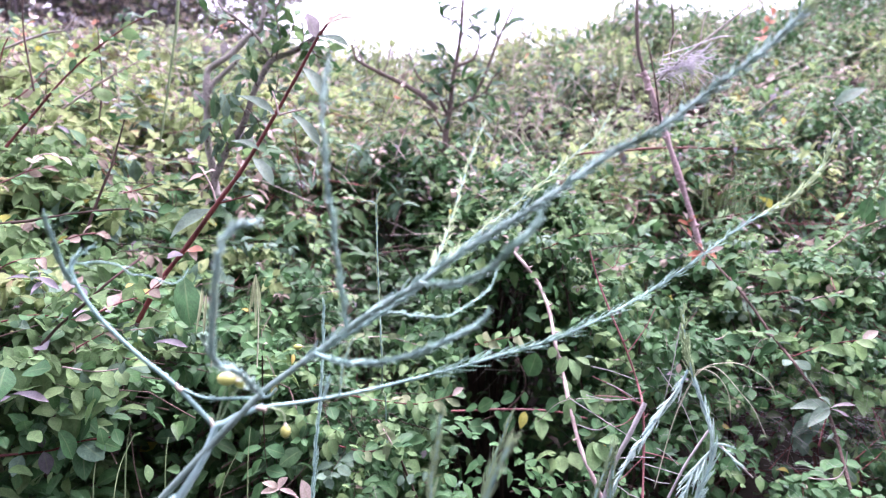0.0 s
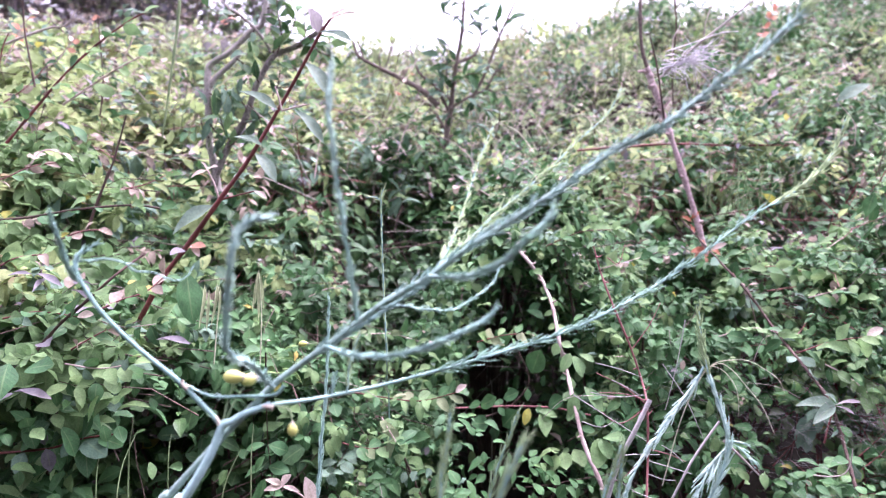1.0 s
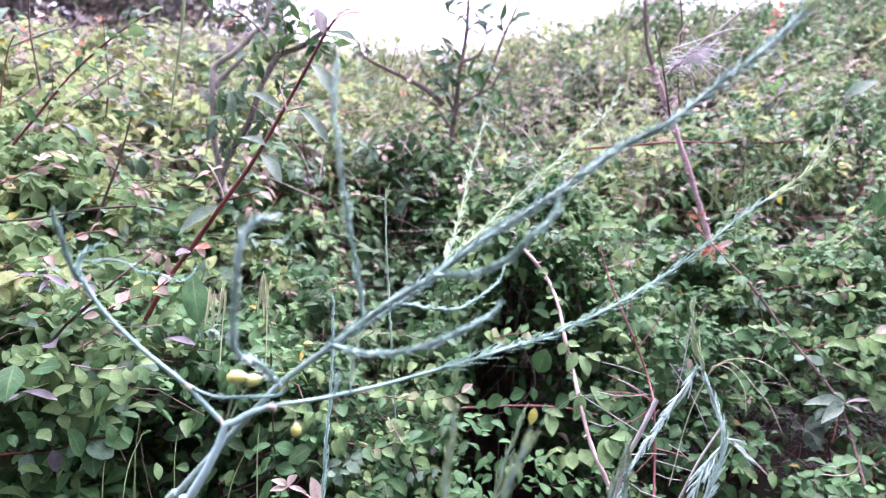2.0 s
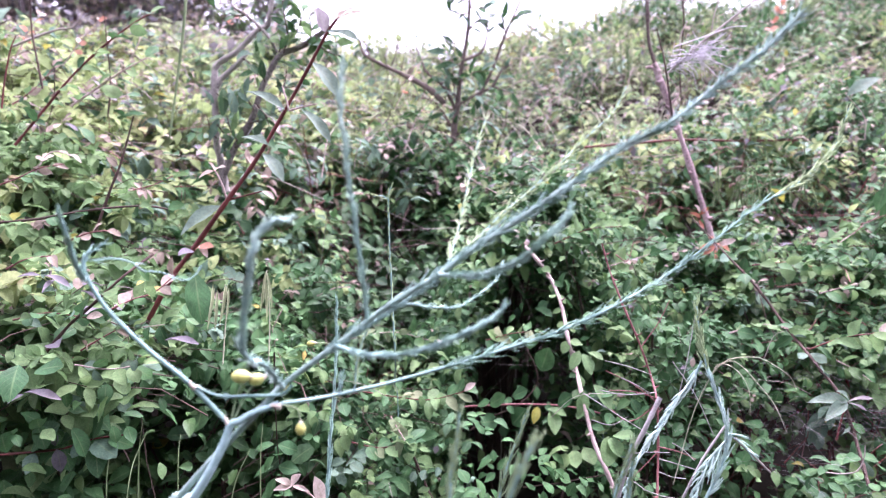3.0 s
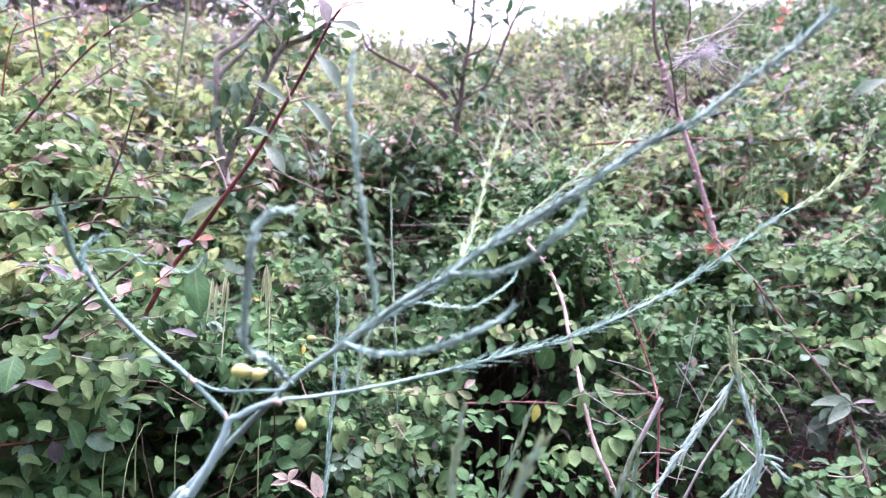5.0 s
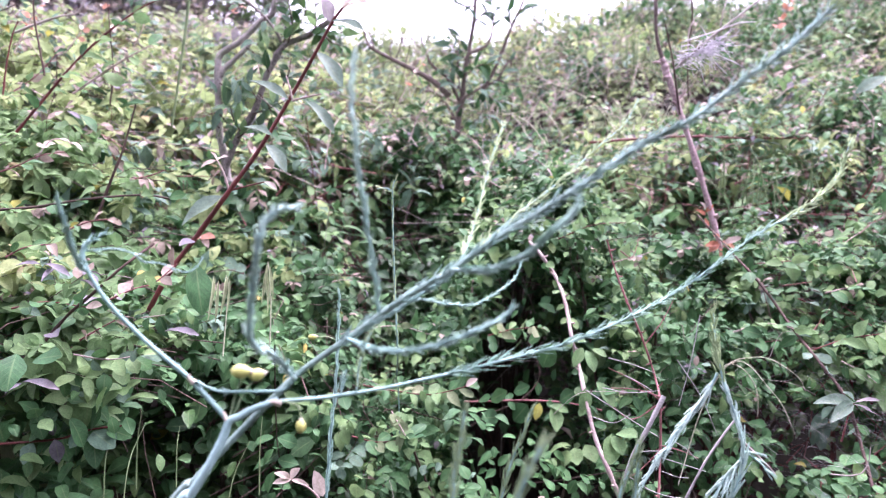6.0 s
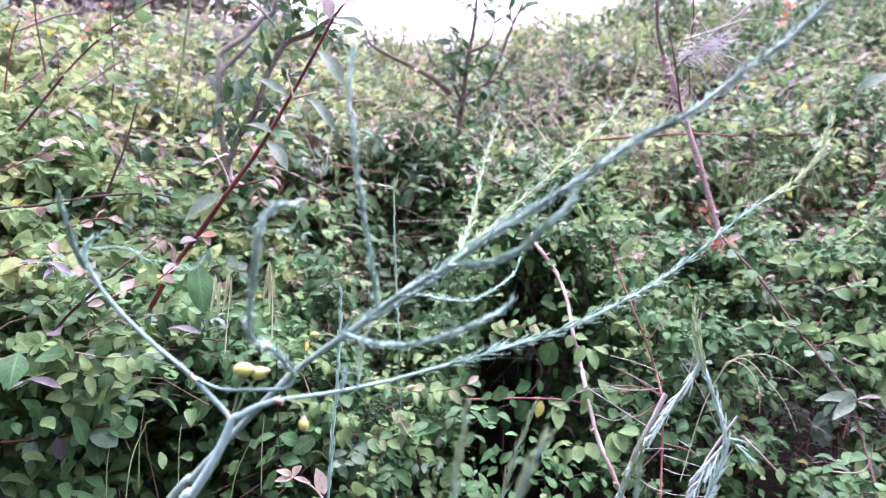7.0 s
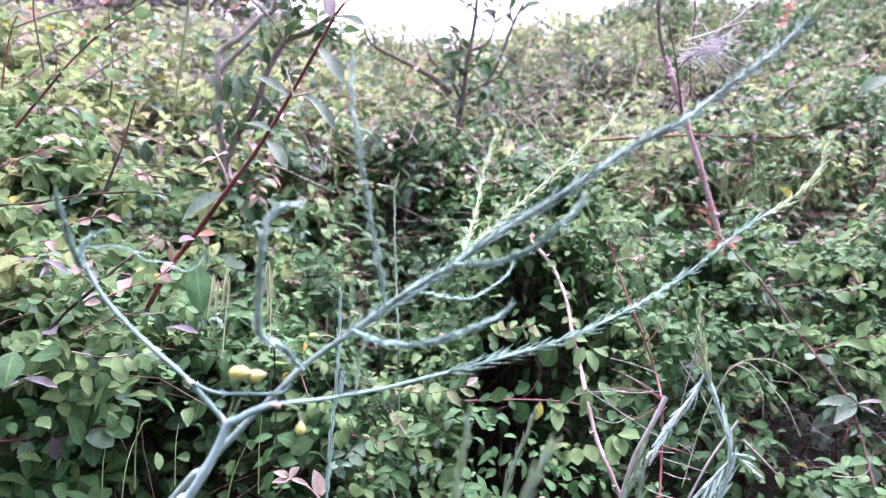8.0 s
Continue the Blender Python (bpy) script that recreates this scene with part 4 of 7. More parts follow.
def middle_tree():
    pts = [(0.016, 2.626, 1.342), (0.030, 2.638, 1.436), (0.038, 2.651, 1.545), (0.054, 2.665, 1.653), (0.062, 2.675, 1.739), (0.076, 2.685, 1.816), (0.092, 2.697, 1.916), (0.098, 2.708, 2.010), (0.104, 2.716, 2.069)]
    t = empty_thing("young_tree", pts[0], "young tree with bare brown limbs and narrow leaves at its top", "tree")
    stem_part("trunk", pts, 0.0115, 0.0048, BARK_UMBER, t, knots=0.18)
    q1 = [(0.006, 2.664, 1.651), (-0.028, 2.669, 1.685), (-0.056, 2.671, 1.707), (-0.127, 2.676, 1.747), (-0.189, 2.680, 1.776), (-0.259, 2.684, 1.812), (-0.283, 2.687, 1.834), (-0.297, 2.693, 1.882)]
    q2 = [(0.054, 2.643, 1.637), (0.068, 2.644, 1.651), (0.124, 2.648, 1.683), (0.177, 2.651, 1.709), (0.211, 2.659, 1.768), (0.241, 2.661, 1.784)]
    q3 = [(0.132, 2.648, 1.679), (0.167, 2.656, 1.748), (0.193, 2.664, 1.810), (0.223, 2.674, 1.891), (0.275, 2.688, 2.005), (0.291, 2.693, 2.045)]
    q4 = [(0.046, 2.662, 1.631), (0.002, 2.672, 1.711), (-0.056, 2.678, 1.762), (-0.078, 2.684, 1.810), (-0.094, 2.689, 1.854)]
    q5 = [(0.076, 2.662, 1.798), (0.132, 2.666, 1.825), (0.151, 2.670, 1.857), (0.157, 2.673, 1.883)]
    stem_part("limb", q1, 0.0125, 0.003, BARK_UMBER, t, "broken weathered limb", knots=0.22)
    for q in (q2, q3, q4, q5):
        stem_part("limb", q, 0.0060, 0.0028, BARK_UMBER, t, knots=0.12)
    bare_upper = ([(-0.179, 2.660, 1.782), (-0.167, 2.665, 1.817), (-0.159, 2.670, 1.859), (-0.143, 2.673, 1.883)], [(-0.197, 2.661, 1.784), (-0.203, 2.665, 1.817), (-0.191, 2.668, 1.847)], [(-0.257, 2.664, 1.810), (-0.267, 2.668, 1.847), (-0.287, 2.673, 1.887), (-0.271, 2.676, 1.906)], [(-0.078, 2.663, 1.808), (-0.108, 2.666, 1.827), (-0.124, 2.669, 1.851)],
                  [(-0.126, 2.656, 1.744), (-0.098, 2.651, 1.709), (-0.084, 2.645, 1.659), (-0.098, 2.639, 1.610)], [(-0.056, 2.651, 1.709), (-0.078, 2.645, 1.659), (-0.108, 2.638, 1.600)], [(0.038, 2.633, 1.560), (-0.008, 2.642, 1.630), (-0.038, 2.640, 1.620), (-0.058, 2.633, 1.560)],
                  [(0.044, 2.646, 1.669), (0.036, 2.661, 1.788), (0.044, 2.673, 1.887)],)
    bare_lower = ([(0.177, 2.651, 1.709), (0.231, 2.649, 1.689), (0.291, 2.648, 1.679)], [(0.124, 2.648, 1.683), (0.132, 2.642, 1.630), (0.116, 2.636, 1.580)], [(0.032, 2.602, 1.471), (-0.047, 2.608, 1.520), (-0.136, 2.607, 1.510)], [(0.032, 2.600, 1.452), (-0.047, 2.597, 1.432), (-0.166, 2.607, 1.510)],
                  [(0.028, 2.596, 1.422), (0.131, 2.601, 1.461), (0.229, 2.604, 1.487), (0.338, 2.610, 1.540)], [(-0.008, 2.595, 1.412), (-0.067, 2.609, 1.530), (-0.087, 2.624, 1.648)], [(0.032, 2.595, 1.412), (-0.087, 2.595, 1.412), (-0.186, 2.602, 1.471), (-0.245, 2.603, 1.481)],)
    for q in bare_upper + bare_lower:
        stem_part("twig", q, 0.0030, 0.0013, BARK_UMBER, t, sides=5)
    for k, q in enumerate((bare_upper + bare_lower)[4:]):
        paired_leaves(t, q, [LEAF_BLUE, LEAF, LEAF_OLIVE, LEAF_DARK], 0.055, 0.026, 120 + k, 0.2, "lance", 1.1, 0.8, 1.0, False)
    for k, q in enumerate((pts[2:6], q2, q4)):
        paired_leaves(t, q, [LEAF_BLUE, LEAF, LEAF_DARK], 0.055, 0.026, 140 + k, 0.1, "lance", 1.3, 0.9, 1.0, False)
    leafy_top = ([(0.098, 2.683, 1.966), (0.062, 2.682, 1.962), (0.022, 2.684, 1.978)], [(0.098, 2.685, 1.986), (0.132, 2.685, 1.982), (0.167, 2.687, 1.997)], [(0.094, 2.676, 1.906), (0.122, 2.679, 1.936), (0.147, 2.682, 1.956)], [(0.223, 2.674, 1.891), (0.211, 2.680, 1.946), (0.191, 2.682, 1.956)],
                 [(0.241, 2.678, 1.926), (0.261, 2.682, 1.956), (0.301, 2.684, 1.976)], [(0.070, 2.660, 1.778), (0.032, 2.662, 1.798), (0.012, 2.667, 1.837)],)
    leafy_mid = ([(0.056, 2.646, 1.669), (0.012, 2.651, 1.709), (0.022, 2.660, 1.778)], [(0.157, 2.673, 1.883), (0.161, 2.677, 1.916), (0.155, 2.680, 1.946)], [(0.124, 2.648, 1.683), (0.161, 2.643, 1.639), (0.211, 2.642, 1.630)], [(0.038, 2.629, 1.531), (0.132, 2.636, 1.580), (0.191, 2.633, 1.560)],
                 [(0.038, 2.604, 1.491), (-0.018, 2.610, 1.540), (-0.077, 2.611, 1.546)], [(0.027, 2.562, 1.393), (-0.037, 2.568, 1.442), (-0.106, 2.571, 1.461)],)
    leafy_low = ([(0.031, 2.562, 1.393), (0.090, 2.568, 1.442), (0.158, 2.572, 1.475)], [(0.098, 2.688, 2.005), (0.062, 2.689, 2.015), (0.012, 2.691, 2.035)], [(0.023, 2.508, 1.366), (-0.075, 2.512, 1.394), (-0.161, 2.513, 1.404)], [(-0.045, 2.457, 1.358), (-0.073, 2.464, 1.414), (-0.092, 2.471, 1.470)],
                 [(0.088, 2.510, 1.375), (0.126, 2.514, 1.413), (0.184, 2.514, 1.413)], [(0.068, 2.654, 1.728), (0.112, 2.657, 1.758), (0.171, 2.658, 1.764)],)
    for k, q in enumerate(leafy_top + leafy_mid + leafy_low):
        stem_part("twig", q, 0.0028, 0.0014, BARK_UMBER, t, sides=5)
        paired_leaves(t, q, [LEAF_DARK, LEAF, LEAF_BLUE, LEAF_BLUE], 0.056, 0.020, 80 + k, 0.15, "lance", 1.3, 0.7)


def dead_stem():
    pts = [(0.594, 1.587, 1.244), (0.559, 1.602, 1.366), (0.516, 1.618, 1.500), (0.492, 1.626, 1.567), (0.467, 1.635, 1.640), (0.449, 1.644, 1.707), (0.446, 1.657, 1.816)]
    t = empty_thing("dead_stem", pts[0], "dead pinkish-grey woody stem with fine dry twigs", "dead branch")
    stem_part("stem", pts[:5], 0.0062, 0.0072, BARK_DEAD, t, "pinkish weathered bark", knots=0.3)
    stem_part("stem", pts[4:], 0.0048, 0.0036, BARK_UMBER, t, "dark thinner top", knots=0.2)
    stem_part("knot", [(0.474, 1.633, 1.610), (0.470, 1.634, 1.626), (0.466, 1.634, 1.642), (0.459, 1.634, 1.657)], 0.0090, 0.0060, BARK_DEAD, t, "swollen grey-pink knot", knots=0.4)
    stem_part("stub", [(0.466, 1.634, 1.640), (0.452, 1.632, 1.648), (0.440, 1.630, 1.647)], 0.0040, 0.0022, BARK_DEAD, t)
    stem_part("stub", [(0.492, 1.626, 1.567), (0.504, 1.622, 1.578), (0.512, 1.621, 1.590)], 0.0030, 0.0016, BARK_DEAD, t)
    stem_part("side_branch", [(0.488, 1.635, 1.634), (0.529, 1.639, 1.670), (0.571, 1.644, 1.707), (0.633, 1.649, 1.755), (0.694, 1.655, 1.804)], 0.0032, 0.0022, BARK_GREY, t)
    stem_part("side_branch", [(0.497, 1.612, 1.536), (0.489, 1.620, 1.596), (0.480, 1.627, 1.657), (0.464, 1.636, 1.729)], 0.0026, 0.0014, BARK_BROWN, t)
    stem_part("side_branch", [(0.516, 1.640, 1.676), (0.519, 1.645, 1.719), (0.535, 1.649, 1.749)], 0.0018, 0.001, TWIG_DRY, t)
    stem_part("side_branch", [(0.586, 1.646, 1.725), (0.590, 1.649, 1.755), (0.602, 1.654, 1.792)], 0.0018, 0.001, TWIG_DRY, t)
    stem_part("side_branch", [(0.555, 1.759, 1.826), (0.558, 1.751, 1.761), (0.549, 1.740, 1.671), (0.551, 1.729, 1.580)], 0.0020, 0.0015, BARK_BROWN, t)
    g = np.random.default_rng(3)
    line = smooth_line(pts, 8)
    for k in range(5, len(line) - 18, 6):
        d = unit(np.array([g.choice((-1, 1)) * 1.0, g.normal(-0.3, 0.4), g.uniform(0.1, 0.8)]))
        v, f = tube(local(smooth_line([line[k], line[k] + d * 0.010, line[k] + d * g.uniform(0.011, 0.018)], 3), t), 0.0056, 0.0024, 6, 0.2, k)
        part("knot", mesh_from("knot", v, f, None, [BARK_DEAD]), t)
    fine = []
    o = np.array((0.488, 1.636, 1.652))
    for k in range(110):
        u = g.uniform(0, 1)
        a = o + np.array([0.012 + 0.085 * u, 0, 0.048 * u - 0.004]) + g.normal(0, 0.006, 3)
        d = unit(np.array([g.normal(0.5, 0.6), g.normal(0, 0.5), g.normal(-0.15, 0.4)]))
        c = unit(d + g.normal(0, 0.7, 3))
        r = g.uniform(0.015, 0.042)
        fine.append(tube(local(smooth_line([a, a + d * r * 0.5, a + d * r * 0.7 + c * r * 0.4, a + d * r * 0.8 + c * r * 0.9], 3), t), 0.0008, 0.0004, 4))
    for k, (x, z) in enumerate(((0.13, 0.02), (0.15, -0.02), (0.11, -0.045), (0.06, -0.05), (0.16, 0.045))):
        a = o + np.array([0.02 * k / 5, 0, 0.01 * k])
        fine.append(tube(local(smooth_line([a, a + np.array([x * 0.4, 0.0, z * 0.2 + 0.012]), a + np.array([x * 0.75, 0.01, z * 0.7 + 0.01]), a + np.array([x, 0.015, z])], 5), t), 0.0014, 0.0006, 5, 0.15, k))
    v, f = join(fine)
    part("brushwood", mesh_from("brushwood", v, f, None, [TWIG_LILAC]), t, "wispy tangle of dry grey twigs", kind="stuff")
    for a, b, m in (((0.557, 1.597, 1.329), (0.570, 1.589, 1.345), LEAF_RED), ((0.559, 1.596, 1.323), (0.537, 1.588, 1.336), LEAF_RED),
                    ((0.590, 1.590, 1.268), (0.564, 1.567, 1.249), LEAF_RED), ((0.594, 1.590, 1.268), (0.615, 1.568, 1.259), LEAF_RED), ((0.591, 1.588, 1.256), (0.589, 1.565, 1.235), LEAF_RED),
                    ((0.588, 1.588, 1.270), (0.573, 1.560, 1.285), LEAF_RED), ((0.596, 1.588, 1.262), (0.622, 1.566, 1.281), LEAF_PALE), ((0.585, 1.588, 1.262), (0.556, 1.566, 1.262), LEAF_RED),
                    ((0.596, 1.588, 1.260), (0.604, 1.560, 1.240), LEAF_RED), ((0.557, 1.597, 1.335), (0.545, 1.580, 1.352), LEAF_PALE), ((0.556, 1.597, 1.318), (0.562, 1.580, 1.300), LEAF_RED)):
        leaf_between(t, a, b, m, 0.6, (0.2, -0.7, 0.5))


def lone_stems():
    """Single stems that cross the thicket."""
    def stem(name, label, cat, pts, r0, r1, mat, leaves=None, side=()):
        t = empty_thing(name, pts[0], label, cat)
        stem_part("stem", pts, r0, r1, mat, t, knots=0.22)
        line, g = smooth_line(pts, 5), np.random.default_rng(len(label))
        if cat == "cane":
            for k in range(2, len(line) - 1, 4):
                d = unit(np.array([g.choice((-1, 1)), g.normal(-0.4, 0.4), g.normal(0.2, 0.5)]))
                stem_part("spur", [line[k], line[k] + d * 0.006, line[k] + d * 0.010 + UP * 0.002], r1 * 0.7, r1 * 0.3, mat, t, sides=5)
        for q in side:
            stem_part("side_twig", q, r1 * 0.5, r1 * 0.25, mat, t, sides=5)
        if leaves:
            paired_leaves(t, pts, *leaves)
        return t

    stem("bramble_cane", "thin red bramble cane lying across the thicket", "cane", [(0.433, 2.272, 1.487), (0.580, 2.272, 1.499), (0.734, 2.274, 1.508), (0.907, 2.273, 1.504), (1.083, 2.273, 1.506)], 0.0042, 0.0030, BARK_RED)
    t = stem("drooping_cane", "pinkish-brown drooping cane with small leaves", "cane",
             [(0.145, 1.291, 1.298), (0.161, 1.269, 1.280), (0.187, 1.264, 1.244), (0.199, 1.219, 1.205), (0.203, 1.173, 1.159), (0.215, 1.168, 1.113), (0.217, 1.113, 1.079), (0.227, 1.076, 1.026), (0.243, 1.051, 0.986), (0.266, 1.045, 0.932)], 0.0030, 0.0036, BARK_PINK,
             ([LEAF, LEAF_FRESH], 0.020, 0.030, 7, 0.1, "ovate", 1.0, 0.9, 0.75))
    for a, b, m in (((0.216, 1.142, 1.148), (0.201, 1.119, 1.127), LEAF_FRESH), ((0.230, 1.141, 1.146), (0.249, 1.121, 1.145), LEAF_FRESH), ((0.221, 1.141, 1.144), (0.232, 1.109, 1.125), LEAF_FRESH),
                    ((0.219, 1.115, 1.092), (0.213, 1.091, 1.060), LEAF_FRESH), ((0.226, 1.114, 1.083), (0.255, 1.095, 1.098), LEAF), ((0.234, 1.116, 1.101), (0.258, 1.083, 1.080), LEAF_FRESH),
                    ((0.153, 1.160, 1.051), (0.146, 1.138, 1.033), LEAF_YELLOW), ((0.169, 1.160, 1.047), (0.195, 1.140, 1.049), LEAF_FRESH), ((0.176, 1.159, 1.045), (0.179, 1.117, 1.027), LEAF_FRESH)):
        leaf_between(t, a, b, m, 0.8)
    leaf_between(t, (0.219, 0.942, 1.084), (0.211, 0.909, 1.060), LEAF_FRESH, 0.8, (0.1, -0.8, 0.5), "ovate", 1, "heart-shaped fresh green leaf")
    leaf_between(t, (0.226, 0.943, 1.085), (0.243, 0.914, 1.100), LEAF_FRESH, 1.0)
    leaf_between(t, (0.222, 0.942, 1.082), (0.229, 0.911, 1.075), LEAF_FRESH, 1.0)
    stem("red_cane", "thin upright red cane with dry tendrils", "cane", [(0.259, 1.192, 1.314), (0.272, 1.187, 1.268), (0.290, 1.160, 1.213), (0.313, 1.153, 1.159), (0.333, 1.146, 1.101), (0.333, 1.112, 1.070), (0.334, 1.103, 0.996), (0.323, 1.064, 0.922)], 0.0014, 0.0021, BARK_BRIGHT,
         None, ([(0.333, 1.112, 1.073), (0.296, 1.116, 1.101), (0.252, 1.118, 1.123)], [(0.333, 1.113, 1.079), (0.296, 1.114, 1.090), (0.243, 1.115, 1.092)], [(0.315, 1.143, 1.155), (0.342, 1.147, 1.193), (0.360, 1.152, 1.228)], [(0.334, 1.112, 1.070), (0.287, 1.109, 1.044), (0.243, 1.114, 1.083)],
                [(0.281, 1.190, 1.296), (0.300, 1.189, 1.286), (0.311, 1.193, 1.318)], [(0.328, 1.085, 1.012), (0.360, 1.084, 1.004), (0.386, 1.082, 0.993)], [(0.328, 1.084, 1.004), (0.291, 1.079, 0.969), (0.265, 1.078, 0.961)]))
    stem("red_twig", "red twig running level through the shade", "twig", [(0.035, 1.315, 0.998), (0.090, 1.315, 1.000), (0.152, 1.315, 1.002), (0.225, 1.315, 0.998), (0.288, 1.313, 0.985)], 0.0022, 0.0016, BARK_BRIGHT, ([LEAF], 0.026, 0.06, 9, 0.1))
    t = stem("shaded_shoot", "shaded shoot with round dark-green leaves", "shoot", [(0.049, 1.329, 0.947), (0.091, 1.332, 0.973), (0.139, 1.334, 0.994), (0.176, 1.340, 1.041), (0.154, 1.348, 1.104)], 0.0018, 0.0010, BARK_BROWN)
    for a, b, w in (((0.126, 1.328, 1.107), (0.117, 1.313, 1.145), 1.2), ((0.152, 1.328, 1.109), (0.170, 1.310, 1.127), 1.1), ((0.178, 1.323, 1.063), (0.193, 1.308, 1.106), 1.1), ((0.100, 1.311, 0.970), (0.068, 1.292, 0.980), 1.1),
                    ((0.126, 1.311, 0.965), (0.148, 1.294, 0.997), 1.2), ((0.084, 1.315, 1.001), (0.109, 1.298, 1.023), 1.0), ((0.210, 1.315, 1.001), (0.232, 1.298, 1.023), 1.1), ((0.128, 1.336, 1.010), (0.152, 1.318, 1.027), 1.0)):
        leaf_between(t, a, b, LEAF, w, (0.1, -0.75, 0.65), "ovate", 1)
    stem("bent_cane", "reddish-brown bent cane with sparse leaves", "cane", [(0.507, 1.497, 1.331), (0.543, 1.388, 1.264), (0.575, 1.331, 1.215), (0.599, 1.253, 1.154), (0.603, 1.169, 1.122), (0.612, 1.104, 1.086), (0.634, 1.096, 1.026), (0.622, 1.030, 0.974)], 0.0018, 0.0030, BARK_BROWN,
         ([LEAF, LEAF, LEAF_BLUE], 0.026, 0.05, 13, 0.2))
    stem("brown_shoot", "brown shoot with purple-tinged leaves", "shoot", [(-0.574, 0.952, 1.164), (-0.536, 0.956, 1.193), (-0.499, 0.961, 1.234), (-0.469, 0.964, 1.260), (-0.427, 0.969, 1.298), (-0.402, 1.012, 1.323)], 0.0026, 0.0016, BARK_BROWN,
         ([LEAF, LEAF_PURPLE, LEAF_FRESH], 0.032, 0.05, 14, 0.1))
    stem("level_twig", "thin brown twig lying level over leaves", "twig", [(-0.682, 1.117, 1.359), (-0.621, 1.118, 1.364), (-0.561, 1.119, 1.374), (-0.501, 1.120, 1.381), (-0.450, 1.120, 1.383), (-0.411, 1.119, 1.377)], 0.0020, 0.0014, BARK_BROWN, ([LEAF, LEAF_FRESH], 0.026, 0.05, 15, 0.1))
    near_shoots = (([(-0.508, 1.006, 1.188), (-0.485, 1.007, 1.202), (-0.459, 1.009, 1.216)], 171), ([(-0.540, 0.972, 1.163), (-0.521, 0.974, 1.176), (-0.503, 0.975, 1.187)], 172), ([(-0.470, 1.012, 1.243), (-0.437, 1.014, 1.258), (-0.404, 1.015, 1.269), (-0.373, 1.019, 1.295)], 173),
                   ([(-0.728, 1.204, 1.412), (-0.693, 1.206, 1.425), (-0.657, 1.208, 1.441), (-0.618, 1.209, 1.447)], 174), ([(-0.623, 1.039, 1.299), (-0.595, 1.041, 1.313), (-0.554, 1.042, 1.318)], 175), ([(-0.878, 1.526, 1.567), (-0.832, 1.530, 1.599), (-0.792, 1.535, 1.643)], 176),)
    far_shoots = (([(-0.526, 1.254, 1.403), (-0.492, 1.255, 1.411), (-0.446, 1.257, 1.432)], 177), ([(-0.585, 1.144, 1.328), (-0.550, 1.145, 1.341), (-0.510, 1.146, 1.344)], 178), ([(-0.275, 1.600, 1.354), (-0.226, 1.603, 1.378), (-0.164, 1.603, 1.380)], 179),
                  ([(0.776, 2.006, 1.375), (0.837, 2.009, 1.403), (0.929, 2.010, 1.406)], 180), ([(0.460, 1.906, 1.379), (0.533, 1.903, 1.362), (0.606, 1.904, 1.367)], 181),)
    for q, sd in near_shoots + far_shoots:
        stem("young_shoot", "slender reddish young shoot with paired leaves", "shoot", q, 0.0015, 0.0008, BARK_BRIGHT, ([LEAF_FRESH, LEAF, LEAF_TIP], 0.026, 0.024, sd, 0.15, "ovate", 0.8))
    stem("dark_twig", "dark thorny dead twig", "twig", [(-0.569, 1.195, 1.332), (-0.542, 1.203, 1.405), (-0.526, 1.209, 1.446), (-0.514, 1.214, 1.487), (-0.504, 1.218, 1.524)], 0.0026, 0.0012, BARK_BROWN, None,
         ([(-0.532, 1.206, 1.428), (-0.526, 1.207, 1.434), (-0.517, 1.207, 1.436)], [(-0.528, 1.208, 1.442), (-0.534, 1.209, 1.451), (-0.539, 1.210, 1.454)], [(-0.546, 1.202, 1.391), (-0.537, 1.202, 1.396), (-0.530, 1.203, 1.398)], [(-0.519, 1.212, 1.474), (-0.513, 1.212, 1.478), (-0.508, 1.213, 1.479)], [(-0.521, 1.211, 1.467), (-0.524, 1.212, 1.474), (-0.526, 1.212, 1.478)]))
    stem("red_shoot", "long reddish shoot with young leaves", "shoot", [(-0.843, 1.465, 1.484), (-0.788, 1.473, 1.550), (-0.727, 1.482, 1.622), (-0.660, 1.489, 1.683), (-0.599, 1.495, 1.727), (-0.566, 1.497, 1.743)], 0.0028, 0.0016, BARK_RED, ([LEAF_FRESH, LEAF_FRESH, LEAF], 0.036, 0.05, 16, 0.15))
    stem("red_shoot", "slanting orange-brown shoot with young leaves", "shoot", [(-0.758, 1.525, 1.563), (-0.706, 1.530, 1.599), (-0.654, 1.534, 1.633), (-0.600, 1.537, 1.662)], 0.0026, 0.0014, BARK_PINK, ([LEAF_FRESH, LEAF_FRESH, LEAF], 0.036, 0.06, 17, 0.1))
    stem("thin_twig", "thin dark upright twig above the leaves", "twig", [(-0.761, 1.428, 1.589), (-0.771, 1.434, 1.643), (-0.781, 1.441, 1.696), (-0.785, 1.449, 1.765)], 0.0022, 0.0014, BARK_BROWN)
    stem("thin_twig", "thin red upright twig above the leaves", "twig", [(-0.779, 1.321, 1.545), (-0.773, 1.328, 1.599), (-0.763, 1.334, 1.649), (-0.753, 1.337, 1.673)], 0.0018, 0.001, BARK_RED)
    stem("dry_stalk", "pale orange dry stalk lying slanted", "stalk", [(-0.937, 1.643, 1.700), (-0.888, 1.645, 1.719), (-0.839, 1.647, 1.736), (-0.802, 1.648, 1.743), (-0.780, 1.652, 1.777)], 0.0030, 0.0020, TWIG_DRY)
    stem("thin_twig", "thin brown twig above the leaves", "twig", [(-0.728, 1.624, 1.548), (-0.722, 1.633, 1.621), (-0.728, 1.642, 1.694), (-0.735, 1.651, 1.767)], 0.0018, 0.001, BARK_BROWN)
